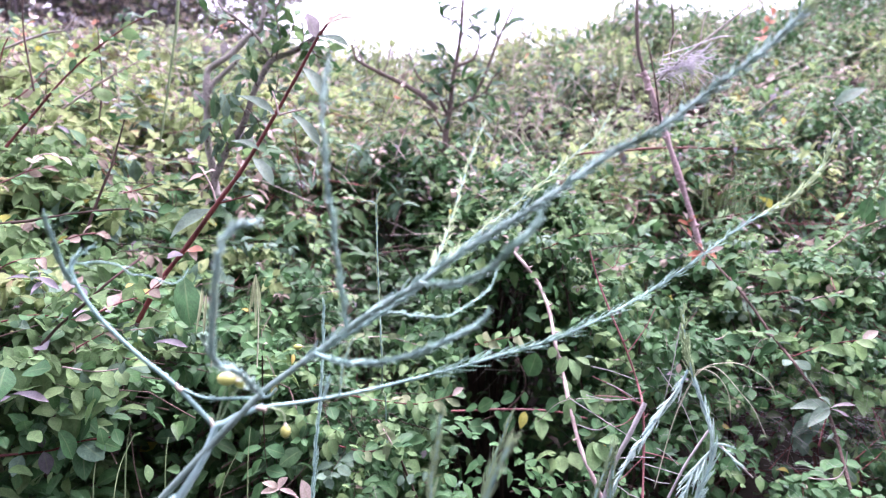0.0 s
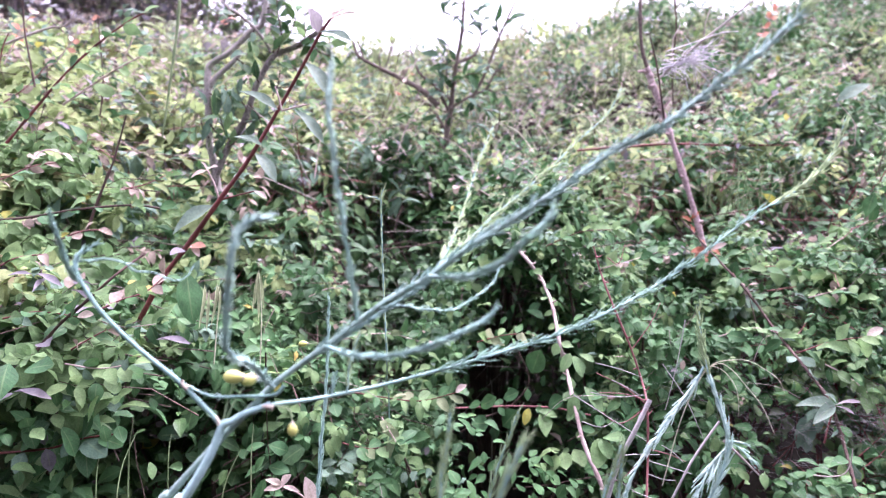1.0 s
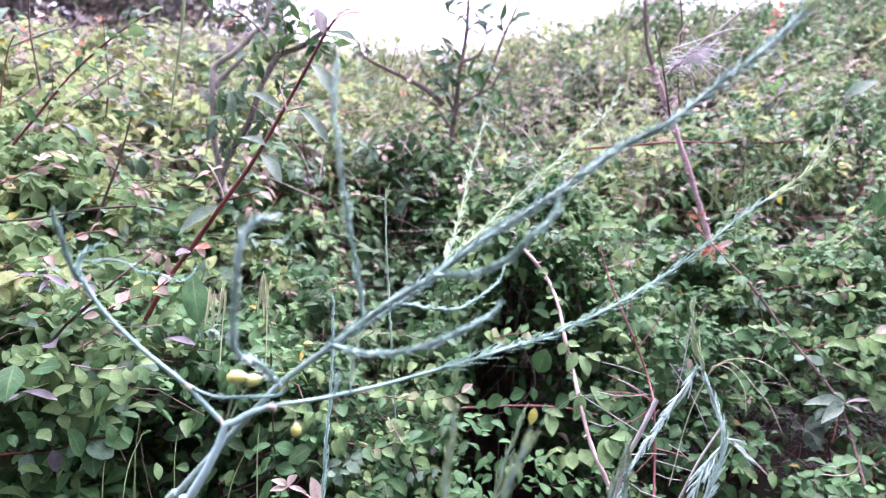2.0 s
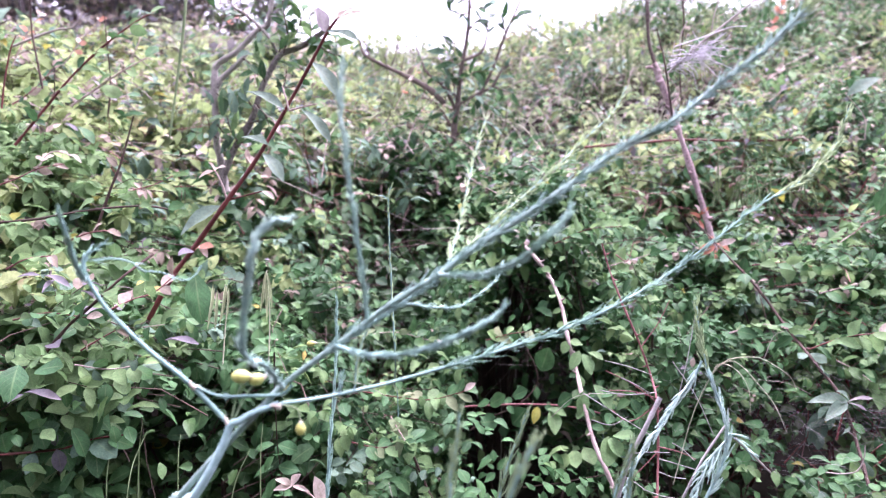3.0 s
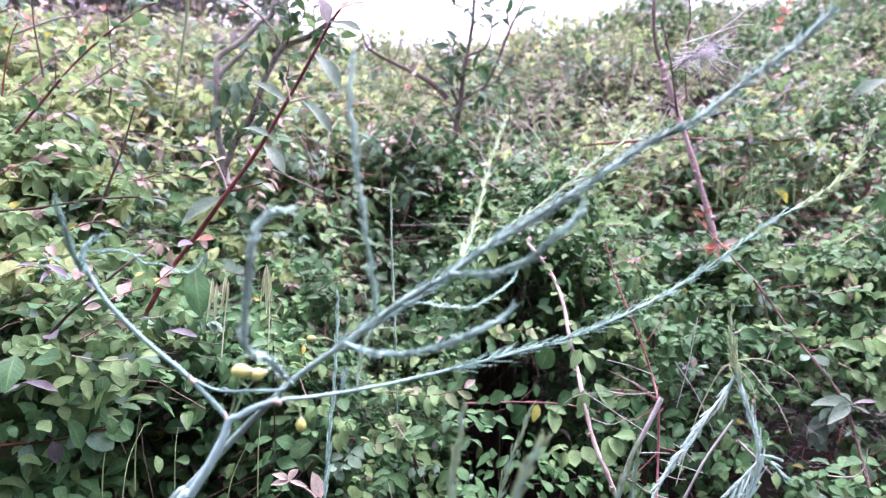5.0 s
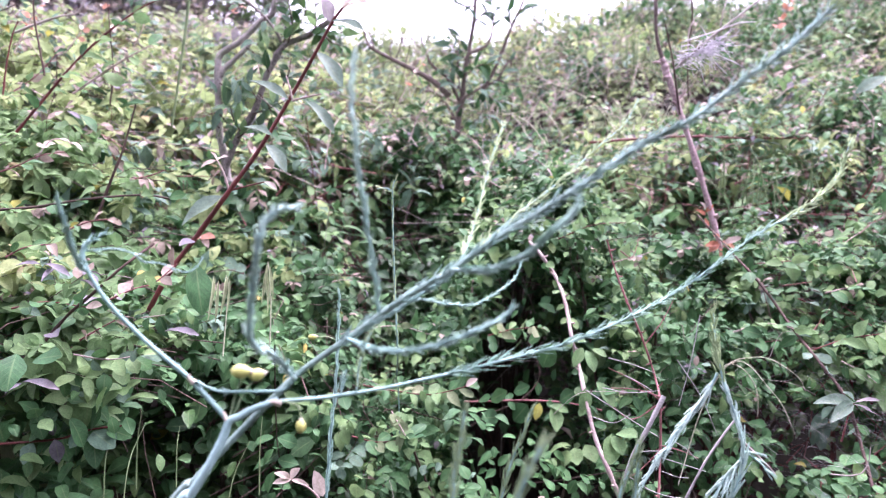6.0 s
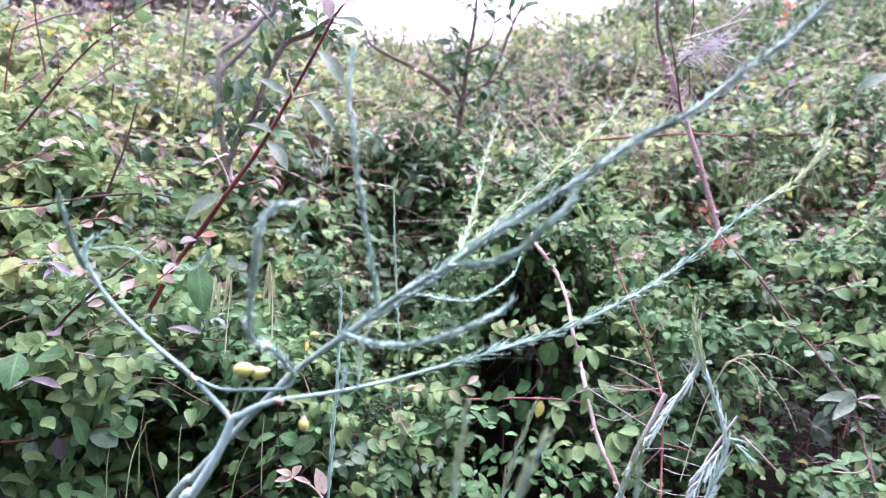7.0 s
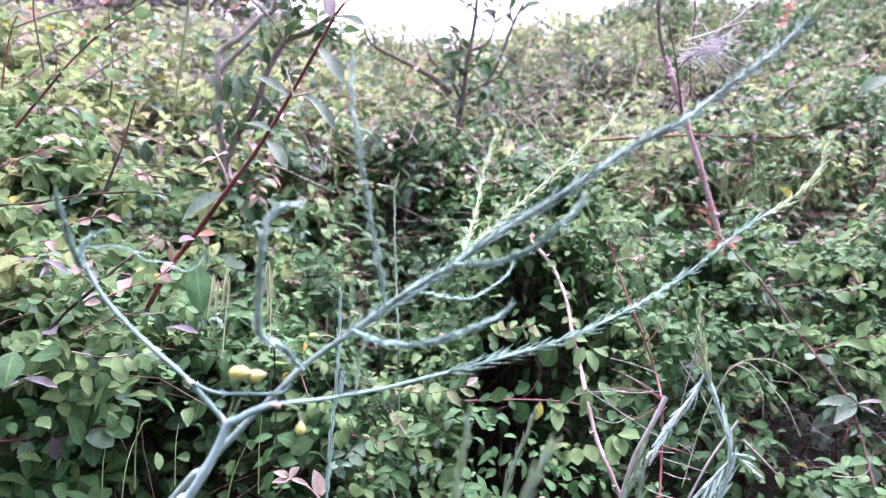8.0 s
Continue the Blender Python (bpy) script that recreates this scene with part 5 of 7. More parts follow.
    stem("grass_stalk", "tall pale green grass stalk", "grass", [(-0.464, 1.264, 1.489), (-0.456, 1.271, 1.546), (-0.446, 1.280, 1.622), (-0.439, 1.288, 1.679), (-0.435, 1.294, 1.731)], 0.0016, 0.0030, GRASS)
    t = stem("low_shoot", "low shoot with round grey-green leaves", "shoot", [(-0.609, 0.959, 1.055), (-0.563, 0.959, 1.059), (-0.517, 0.960, 1.064), (-0.478, 0.962, 1.076), (-0.436, 0.962, 1.082)], 0.0018, 0.0012, BARK_RED)
    for a, b, w in (((-0.561, 0.960, 1.061), (-0.520, 0.945, 1.102), 1.0), ((-0.555, 0.959, 1.058), (-0.560, 0.937, 1.039), 1.1), ((-0.478, 0.962, 1.076), (-0.460, 0.946, 1.111), 1.0), ((-0.482, 0.961, 1.074), (-0.492, 0.930, 1.067), 1.1),
                    ((-0.474, 0.961, 1.074), (-0.437, 0.930, 1.067), 1.1), ((-0.455, 0.962, 1.078), (-0.418, 0.941, 1.076), 0.9), ((-0.472, 0.961, 1.070), (-0.460, 0.927, 1.039), 0.9), ((-0.501, 0.971, 1.152), (-0.481, 0.948, 1.129), 1.1),
                    ((-0.458, 0.971, 1.152), (-0.454, 0.948, 1.130), 1.0), ((-0.520, 0.877, 1.204), (-0.513, 0.833, 1.176), 1.0), ((-0.499, 0.876, 1.197), (-0.461, 0.857, 1.210), 1.0), ((-0.425, 0.974, 1.177), (-0.392, 0.952, 1.166), 1.0)):
        leaf_between(t, a, b, LEAF if w < 1.05 else LEAF_BLUE, w * 0.85, (0.1, -0.6, 0.75), "ovate", 1)
    for a, b, w in (((-0.525, 0.892, 1.164), (-0.473, 0.873, 1.171), 0.8), ((-0.525, 0.892, 1.162), (-0.534, 0.871, 1.160), 0.8), ((-0.543, 0.989, 1.297), (-0.499, 0.968, 1.294), 0.8), ((-0.547, 0.989, 1.297), (-0.566, 0.969, 1.303), 0.8),
                    ((-0.379, 0.978, 1.209), (-0.330, 0.959, 1.218), 0.8), ((-0.528, 0.988, 1.291), (-0.529, 0.957, 1.285), 0.8)):
        leaf_between(t, a, b, LEAF_PURPLE, w * 0.45, (0.1, -0.4, 0.8))
    t = stem("pale_shoot", "low shoot with pale pink and whitish leaves", "shoot", [(-0.160, 0.949, 0.975), (-0.179, 0.952, 0.998), (-0.206, 0.954, 1.013)], 0.0018, 0.0012, BARK_PINK)
    for a, b, w in (((-0.206, 0.954, 1.013), (-0.224, 0.934, 1.017), 0.8), ((-0.208, 0.954, 1.015), (-0.197, 0.936, 1.035), 0.9), ((-0.208, 0.954, 1.015), (-0.221, 0.936, 1.029), 0.8), ((-0.164, 0.951, 0.990), (-0.171, 0.935, 1.027), 1.0), ((-0.206, 0.954, 1.012), (-0.183, 0.934, 1.017), 0.5)):
        leaf_between(t, a, b, LEAF_PALE, w * 0.7, (0.1, -0.75, 0.6))
    t = stem("pale_shoot", "shoot with whitish-green leaves above the dry grass", "shoot", [(0.533, 0.961, 1.070), (0.541, 0.965, 1.101), (0.549, 0.967, 1.122)], 0.0016, 0.001, BARK_RED)
    for a, b, w in (((0.549, 0.967, 1.122), (0.493, 0.949, 1.134), 0.9), ((0.549, 0.967, 1.122), (0.568, 0.949, 1.137), 0.8), ((0.549, 0.967, 1.120), (0.562, 0.947, 1.121), 0.8), ((0.547, 0.967, 1.122), (0.505, 0.926, 1.118), 0.9), ((0.549, 0.967, 1.124), (0.530, 0.950, 1.145), 0.9)):
        leaf_between(t, a, b, LEAF_MAUVE if b[0] > 0.56 else LEAF_WAN, w * 0.5, (0.1, -0.5, 0.8))


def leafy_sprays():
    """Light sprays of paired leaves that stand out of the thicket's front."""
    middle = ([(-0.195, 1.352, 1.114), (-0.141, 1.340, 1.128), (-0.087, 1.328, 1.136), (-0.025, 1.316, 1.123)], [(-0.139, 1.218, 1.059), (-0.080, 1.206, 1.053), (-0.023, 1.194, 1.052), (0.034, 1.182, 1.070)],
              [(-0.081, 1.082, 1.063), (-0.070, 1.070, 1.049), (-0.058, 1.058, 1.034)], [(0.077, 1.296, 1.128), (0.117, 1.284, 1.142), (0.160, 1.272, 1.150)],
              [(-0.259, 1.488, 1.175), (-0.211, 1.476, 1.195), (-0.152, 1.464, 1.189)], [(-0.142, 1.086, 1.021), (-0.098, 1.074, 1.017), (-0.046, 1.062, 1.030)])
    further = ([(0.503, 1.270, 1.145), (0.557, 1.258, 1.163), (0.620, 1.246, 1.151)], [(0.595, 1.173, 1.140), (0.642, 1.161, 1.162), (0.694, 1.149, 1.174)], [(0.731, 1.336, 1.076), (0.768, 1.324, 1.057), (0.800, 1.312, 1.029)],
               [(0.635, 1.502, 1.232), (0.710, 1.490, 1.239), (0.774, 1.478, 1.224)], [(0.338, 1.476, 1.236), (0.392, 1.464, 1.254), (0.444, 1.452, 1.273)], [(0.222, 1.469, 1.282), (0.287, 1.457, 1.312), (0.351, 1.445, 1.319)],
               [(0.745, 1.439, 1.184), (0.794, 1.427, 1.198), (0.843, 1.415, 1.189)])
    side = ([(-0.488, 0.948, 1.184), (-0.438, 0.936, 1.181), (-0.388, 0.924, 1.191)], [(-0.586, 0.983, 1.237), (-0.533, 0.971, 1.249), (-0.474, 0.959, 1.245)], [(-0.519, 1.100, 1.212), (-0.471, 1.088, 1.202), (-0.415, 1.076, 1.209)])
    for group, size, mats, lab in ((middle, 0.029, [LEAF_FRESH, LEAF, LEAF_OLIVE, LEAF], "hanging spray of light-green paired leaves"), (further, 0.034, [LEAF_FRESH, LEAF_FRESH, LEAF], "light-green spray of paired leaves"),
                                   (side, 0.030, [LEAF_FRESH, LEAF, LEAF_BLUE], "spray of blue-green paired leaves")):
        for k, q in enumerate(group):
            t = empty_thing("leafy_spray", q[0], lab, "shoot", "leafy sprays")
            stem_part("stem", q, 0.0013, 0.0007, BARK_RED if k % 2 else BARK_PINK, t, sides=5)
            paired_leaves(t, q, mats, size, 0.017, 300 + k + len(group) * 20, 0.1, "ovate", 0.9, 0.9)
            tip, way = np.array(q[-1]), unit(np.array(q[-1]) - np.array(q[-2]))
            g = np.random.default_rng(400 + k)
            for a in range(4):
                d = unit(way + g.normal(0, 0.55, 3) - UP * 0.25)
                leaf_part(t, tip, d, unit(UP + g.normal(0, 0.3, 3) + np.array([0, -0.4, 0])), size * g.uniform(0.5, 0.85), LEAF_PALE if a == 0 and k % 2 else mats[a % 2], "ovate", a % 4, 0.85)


def turned_twigs():
    """Thin twigs that bear turned leaves above the canopy."""
    def twig(pts, mat, size, gap, seed, lab, wide=1.0):
        t = empty_thing("turned_twig", pts[0], lab, "twig")
        stem_part("stem", pts, 0.0016, 0.0009, BARK_PINK, t, sides=5)
        paired_leaves(t, pts, mat, size, gap, seed, 0.3, "ovate", wide)

    twig([(-0.995, 1.740, 1.671), (-0.969, 1.746, 1.723), (-0.950, 1.751, 1.761), (-0.930, 1.754, 1.787)], [LEAF_PALE, LEAF_RED], 0.022, 0.022, 31, "twig with pinkish turned leaves")
    twig([(-0.930, 1.842, 1.684), (-0.888, 1.849, 1.739), (-0.854, 1.854, 1.780), (-0.833, 1.857, 1.807)], [LEAF_PALE, LEAF_YELLOW, LEAF_RED], 0.022, 0.024, 32, "twig with pink and yellow turned leaves")
    twig([(-0.571, 1.851, 1.752), (-0.530, 1.854, 1.780), (-0.495, 1.857, 1.807), (-0.475, 1.859, 1.824)], [LEAF_RED, LEAF_PALE], 0.021, 0.022, 33, "twig with orange-pink turned leaves")
    twig([(1.301, 3.079, 1.908), (1.347, 3.090, 2.000), (1.382, 3.097, 2.057), (1.405, 3.103, 2.102)], [LEAF_RED], 0.032, 0.04, 34, "twig with orange-red turned leaves")
    twig([(1.449, 3.442, 1.581), (1.514, 3.451, 1.659), (1.566, 3.459, 1.724), (1.605, 3.464, 1.762)], [LEAF_YELLOW, LEAF_RED, LEAF_PALE], 0.032, 0.04, 35, "twig with yellow and orange turned leaves")
    twig([(-0.155, 2.438, 1.616), (-0.118, 2.447, 1.689), (-0.081, 2.454, 1.744), (-0.063, 2.460, 1.789)], [LEAF_RED, LEAF_PALE, LEAF_OLIVE], 0.028, 0.04, 36, "twig with a few reddish leaves")
    twig([(-0.722, 1.741, 1.684), (-0.702, 1.746, 1.723), (-0.693, 1.750, 1.755), (-0.685, 1.754, 1.785)], [LEAF_YELLOW, LEAF_YOUNG], 0.025, 0.03, 37, "twig with yellow leaves")
    t = empty_thing("turned_twig", (1.151, 2.030, 1.50), "twig with one long pale bluish leaf", "twig")
    stem_part("stem", [(1.151, 2.030, 1.50), (1.140, 2.02, 1.56), (1.078, 2.000, 1.616)], 0.0016, 0.0009, BARK_PINK, t, sides=5)
    leaf_between(t, (1.078, 2.000, 1.616), (1.167, 2.000, 1.684), LEAF_WAN, 1.1, (-0.2, -0.8, 0.6), "lance", 1)
    twig([(-0.721, 1.307, 1.431), (-0.701, 1.311, 1.461), (-0.681, 1.312, 1.469), (-0.657, 1.311, 1.461)], [LEAF_PALE, LEAF_YOUNG], 0.026, 0.03, 39, "low twig with pinkish young leaves")
    twig([(0.132, 1.804, 1.369), (0.077, 1.807, 1.396), (0.043, 1.805, 1.383)], [LEAF_TIP, LEAF_OLIVE], 0.024, 0.03, 41, "twig with dull pinkish leaves")


# ---------------------------------------------------------------- wild asparagus
def needles(line, length, gap, seed, spread=0.22, thick=0.0006, start=0.0, per=3, end=1.0):
    """Short needle leaves pressed along a branch: places and faces."""
    g = np.random.default_rng(seed)
    d = np.concatenate([[0], np.cumsum(np.linalg.norm(np.diff(line, axis=0), axis=1))])
    out, s = [], start * d[-1]
    while s < d[-1] * end:
        p = np.array([np.interp(s, d, line[:, i]) for i in range(3)])
        lean = g.normal(0, 1, 3)
        q = np.array([np.interp(min(s + 0.006, d[-1] + 0.006), d, line[:, i]) for i in range(3)])
        q0 = np.array([np.interp(max(s - 0.006, 0), d, line[:, i]) for i in range(3)])
        way = unit(q - q0)
        k = 1 - 0.45 * s / d[-1]
        for _ in range(per):
            side = unit(np.cross(way, g.normal(0, 1, 3) + lean * 0.4))
            tip = p + way * length * k * g.uniform(0.7, 1.2) + side * length * k * spread * g.uniform(0.4, 1.5)
            mid = (p + tip) / 2 + side * length * 0.05
            v, f = tube(np.array([p, mid, tip]), thick, thick * 0.35, 4)
            out.append((v, f))
        s += gap * g.uniform(0.8, 1.2)
    return join(out)


SWAY = {}


def branch(thing, key, pts, r0, r1, needle=0.010, gap=0.006, spread=0.22, start=0.1, per=3, mat=None, name="branch", label="", thick=0.0006, bark=None, young=1.0):
    """A stem or branch whose base is its turning point; its pressed needles are a part of their own."""
    line = smooth_line(pts, 8)
    at = line[0]
    v, f = tube(line - at, r0, r1, 8, 0.05, len(SWAY))
    ob = part(name, mesh_from(name, v, f, None, [bark or SPEAR]), thing, label, at=Vector(at) - thing.location)
    if needle:
        v, f = needles(line - at, needle, gap, len(SWAY) + 100, spread, thick, start, per, young)
        part("needle_coat", mesh_from("needle_coat", v, f, None, [mat or NEEDLE]), ob, "fine blue-green needle leaves", kind="stuff")
        if young < 1:
            v, f = needles(line - at, needle, gap * 0.6, len(SWAY) + 200, spread, thick * 1.4, young, per)
            part("young_needle_coat", mesh_from("young_needle_coat", v, f, None, [NEEDLE_FRESH]), ob, "fine yellow-green young needle leaves", kind="stuff")
    SWAY[key] = (ob, Vector(at), Vector(at) - thing.location)
    return ob


def berry_part(parent, pts, r, stalk):
    """An oval berry with a small pointed end, and the stalk it hangs from."""
    holder, foot = SWAY[parent][0], np.array(SWAY[parent][1])
    a, b = np.array(pts[0]) - foot, np.array(pts[1]) - foot
    prof = [(0.0, 0.02), (0.06, 0.45), (0.2, 0.82), (0.42, 1.0), (0.64, 0.93), (0.84, 0.6), (0.95, 0.22), (1.0, 0.06)]
    line = np.array([a * (1 - q) + b * q for q, _ in prof])
    v, f = tube(line, 1, 1, 12)
    c = np.repeat(line, 12, axis=0)
    v = c + (v - c) * (np.repeat([q for _, q in prof], 12) * r)[:, None]
    part("berry", mesh_from("berry", v, f, None, [BERRY]), holder, "small oval yellow-green berry")
    d = (b - a) * 0.16
    v, f = tube(np.array([b - d * 0.4, b + d * 0.3, b + d]), r * 0.34, r * 0.1, 6, 0.5, 3)
    part("flower_end", mesh_from("flower_end", v, f, None, [SCALE]), holder, "dried brownish flower end")
    v, f = tube(smooth_line(np.array(stalk) - foot, 6), 0.0006, 0.0005, 6)
    part("berry_stalk", mesh_from("berry_stalk", v, f, None, [NEEDLE_GREEN]), holder)


def root_at(x, y):
    return Vector((x, y, float(ground_height(np.array([x]), np.array([y]))[0]) - 0.01))


def asparagus():
    """The near plant: two stems from one root, with long needled branches."""
    root = root_at(-0.42, 0.42)
    t = empty_thing("asparagus_plant", root, "wild asparagus plant with blue-green stems and feathery branches", "plant")
    SWAY["plant"] = (t, root, root)
    low = [tuple(root), (-0.43, 0.43, 0.50), (-0.345, 0.45, 0.98)]
    branch(t, "B", low[:2] + [(-0.285, 0.455, 0.98)] + [(-0.178, 0.452, 1.210), (-0.1625, 0.453, 1.233), (-0.1515, 0.453, 1.250), (-0.1415, 0.455, 1.269), (-0.137, 0.457, 1.281), (-0.131, 0.457, 1.284), (-0.122, 0.458, 1.289), (-0.114, 0.458, 1.292), (-0.106, 0.459, 1.295)], 0.0036, 0.0019, 0, name="stem", label="smooth pale blue-green stem", bark=SPEAR_PALE)
    branch(t, "A", low[:2] + [(-0.375, 0.46, 0.98)] + [(-0.194, 0.459, 1.207), (-0.172, 0.460, 1.230), (-0.153, 0.459, 1.251), (-0.135, 0.461, 1.270), (-0.114, 0.456, 1.292), (-0.099, 0.458, 1.307), (-0.063, 0.454, 1.334), (-0.027, 0.453, 1.361), (-0.001, 0.454, 1.376), (0.026, 0.447, 1.397), (0.050, 0.449, 1.412), (0.088, 0.452, 1.437), (0.119, 0.454, 1.458), (0.144, 0.446, 1.472), (0.173, 0.449, 1.494), (0.204, 0.451, 1.517), (0.232, 0.455, 1.543), (0.248, 0.457, 1.559)], 0.0028, 0.0010,
           0.016, 0.0058, 0.44, 0.785, 8, None, "stem", "long grey-green stem with pressed needles", bark=SPEAR_GREY, young=0.985)
    branch(t, "C", [(-0.138, 0.458, 1.280), (-0.142, 0.458, 1.286), (-0.165, 0.461, 1.309), (-0.189, 0.464, 1.328), (-0.211, 0.466, 1.349), (-0.223, 0.468, 1.364), (-0.231, 0.470, 1.378), (-0.233, 0.471, 1.387)], 0.0017, 0.0013, 0.007, 0.03, 0.4, 0.3, 2)
    branch(t, "C2", [(-0.231, 0.469, 1.374), (-0.216, 0.427, 1.392), (-0.208, 0.404, 1.409), (-0.206, 0.391, 1.425)], 0.0015, 0.0008, 0.009, 0.0026, 0.28, 0.0, 5, NEEDLE_PALE, bark=SPEAR_PALE)
    branch(t, "C3", [(-0.232, 0.471, 1.385), (-0.230, 0.471, 1.390), (-0.217, 0.472, 1.398)], 0.0009, 0.0005, 0.007, 0.004, 0.5, 0.0, 3, NEEDLE_PALE)
    branch(t, "C4", [(-0.231, 0.472, 1.386), (-0.216, 0.476, 1.387), (-0.205, 0.480, 1.384), (-0.200, 0.484, 1.378), (-0.189, 0.488, 1.376), (-0.176, 0.492, 1.370), (-0.169, 0.496, 1.373), (-0.166, 0.500, 1.379)], 0.0006, 0.0004, 0.010, 0.03, 0.3, 0.05, 2, NEEDLE_PALE, "tendril", "thin pale curling tendril", 0.0005)
    branch(t, "D", [(-0.114, 0.459, 1.292), (-0.106, 0.466, 1.292), (-0.080, 0.480, 1.291), (-0.043, 0.496, 1.293), (-0.015, 0.505, 1.297), (0.019, 0.517, 1.302), (0.064, 0.537, 1.309), (0.097, 0.547, 1.316), (0.138, 0.561, 1.329), (0.190, 0.589, 1.348), (0.231, 0.603, 1.371), (0.279, 0.619, 1.400), (0.321, 0.631, 1.419), (0.356, 0.643, 1.446), (0.376, 0.655, 1.481)], 0.0014, 0.0005,
           0.019, 0.0110, 0.30, 0.22, 6, NEEDLE_TIP, thick=0.00055, young=0.80)
    branch(t, "E", [(-0.097, 0.458, 1.307), (-0.104, 0.459, 1.301), (-0.124, 0.459, 1.300), (-0.143, 0.459, 1.300), (-0.157, 0.460, 1.305), (-0.163, 0.460, 1.309)], 0.0011, 0.0008, 0.007, 0.018, 0.5, 0.6, 3)
    branch(t, "F", [(-0.100, 0.454, 1.305), (-0.101, 0.404, 1.334), (-0.106, 0.381, 1.346), (-0.106, 0.371, 1.358), (-0.099, 0.353, 1.384), (-0.093, 0.340, 1.405), (-0.089, 0.342, 1.417), (-0.083, 0.342, 1.422), (-0.075, 0.342, 1.423)], 0.0015, 0.0008, 0.010, 0.0032, 0.36, 0.05, 6, NEEDLE_ICE, bark=SPEAR_PALE)
    branch(t, "G", [(-0.046, 0.454, 1.350), (-0.045, 0.425, 1.378), (-0.047, 0.404, 1.413), (-0.048, 0.379, 1.450), (-0.050, 0.376, 1.479), (-0.048, 0.378, 1.499)], 0.0009, 0.0005, 0.010, 0.0036, 0.30, 0.05, 4, NEEDLE_ICE, bark=SPEAR_PALE)
    branch(t, "H", [(0.005, 0.455, 1.381), (0.012, 0.485, 1.391), (0.019, 0.512, 1.407), (0.027, 0.543, 1.430), (0.037, 0.575, 1.459), (0.046, 0.596, 1.480)], 0.0006, 0.0004, 0.013, 0.0105, 0.32, 0.08, 5, NEEDLE_FRESH, thick=0.0006)
    branch(t, "I", [(0.002, 0.455, 1.379), (0.025, 0.491, 1.394), (0.046, 0.514, 1.410), (0.068, 0.535, 1.425), (0.091, 0.555, 1.442), (0.116, 0.575, 1.463), (0.141, 0.594, 1.483), (0.156, 0.610, 1.505)], 0.0007, 0.0004, 0.014, 0.0105, 0.30, 0.1, 5, NEEDLE_FRESH, thick=0.0006)
    branch(t, "J", [(0.000, 0.454, 1.377), (0.015, 0.413, 1.383), (0.025, 0.392, 1.388), (0.039, 0.369, 1.398), (0.046, 0.354, 1.408), (0.059, 0.355, 1.420), (0.062, 0.356, 1.425)], 0.0016, 0.0009, 0.010, 0.0026, 0.30, 0.12, 6, NEEDLE_PALE, bark=SPEAR_GREY)
    branch(t, "K", [(-0.066, 0.454, 1.332), (-0.047, 0.420, 1.336), (-0.026, 0.389, 1.343), (-0.007, 0.372, 1.351), (0.013, 0.357, 1.363), (0.030, 0.358, 1.372), (0.034, 0.359, 1.378)], 0.0014, 0.0009, 0.010, 0.0034, 0.30, 0.12, 5, NEEDLE_PALE)
    branch(t, "L", [(-0.030, 0.454, 1.359), (-0.017, 0.485, 1.352), (-0.001, 0.502, 1.346), (0.017, 0.517, 1.343), (0.036, 0.535, 1.350), (0.050, 0.549, 1.359), (0.054, 0.558, 1.369)], 0.0008, 0.0005, 0.009, 0.005, 0.3, 0.25, 3, NEEDLE_TIP)
    branch(t, "L2", [(-0.075, 0.456, 1.324), (-0.052, 0.465, 1.338), (-0.031, 0.466, 1.351), (-0.009, 0.468, 1.366), (0.006, 0.470, 1.378), (0.024, 0.472, 1.392), (0.044, 0.474, 1.409)], 0.0012, 0.0006, 0.009, 0.005, 0.35, 0.3, 3)
    branch(t, "M", [(-0.060, 0.488, 1.292), (-0.058, 0.490, 1.309), (-0.054, 0.492, 1.323), (-0.050, 0.493, 1.332)], 0.0007, 0.0004, 0.009, 0.004, 0.35, 0.1, 3, NEEDLE_GREEN)
    branch(t, "O", [(-0.070, 0.484, 1.292), (-0.068, 0.485, 1.302), (-0.066, 0.486, 1.308)], 0.0006, 0.0004, 0.008, 0.005, 0.35, 0.1, 3)
    for q in ([(-0.137, 0.457, 1.279), (-0.139, 0.457, 1.283), (-0.141, 0.458, 1.287)], [(-0.104, 0.457, 1.293), (-0.108, 0.457, 1.294), (-0.111, 0.457, 1.294)], [(-0.159, 0.460, 1.305), (-0.162, 0.460, 1.307), (-0.163, 0.460, 1.310)]):
        v, f = tube(local(smooth_line(q, 5), t), 0.0022, 0.0008, 7)
        part("scale_leaf", mesh_from("scale_leaf", v, f, None, [SCALE]), t, "small papery beige scale at the fork")
    holder, foot = SWAY["C"][0], np.array(SWAY["C"][1])
    v, f = tube(smooth_line(np.array([(-0.2325, 0.470, 1.378), (-0.2320, 0.470, 1.384), (-0.2300, 0.470, 1.390), (-0.2265, 0.470, 1.393)]) - foot, 5), 0.0019, 0.0012, 8, 0.3, 5)
    part("node", mesh_from("node", v, f, None, [SPEAR_PALE]), holder, "pale swollen node")
    berry_part("B", [(-0.137, 0.462, 1.312), (-0.123, 0.462, 1.312)], 0.0045, [(-0.138, 0.458, 1.280), (-0.133, 0.460, 1.299), (-0.130, 0.461, 1.307)])
    berry_part("B", [(-0.126, 0.464, 1.308), (-0.115, 0.464, 1.311)], 0.0041, [(-0.137, 0.458, 1.280), (-0.128, 0.460, 1.299), (-0.123, 0.464, 1.306)])
    berry_part("B", [(-0.092, 0.457, 1.274), (-0.092, 0.458, 1.283)], 0.0033, [(-0.103, 0.459, 1.294), (-0.094, 0.459, 1.291), (-0.092, 0.458, 1.282)])
    return t


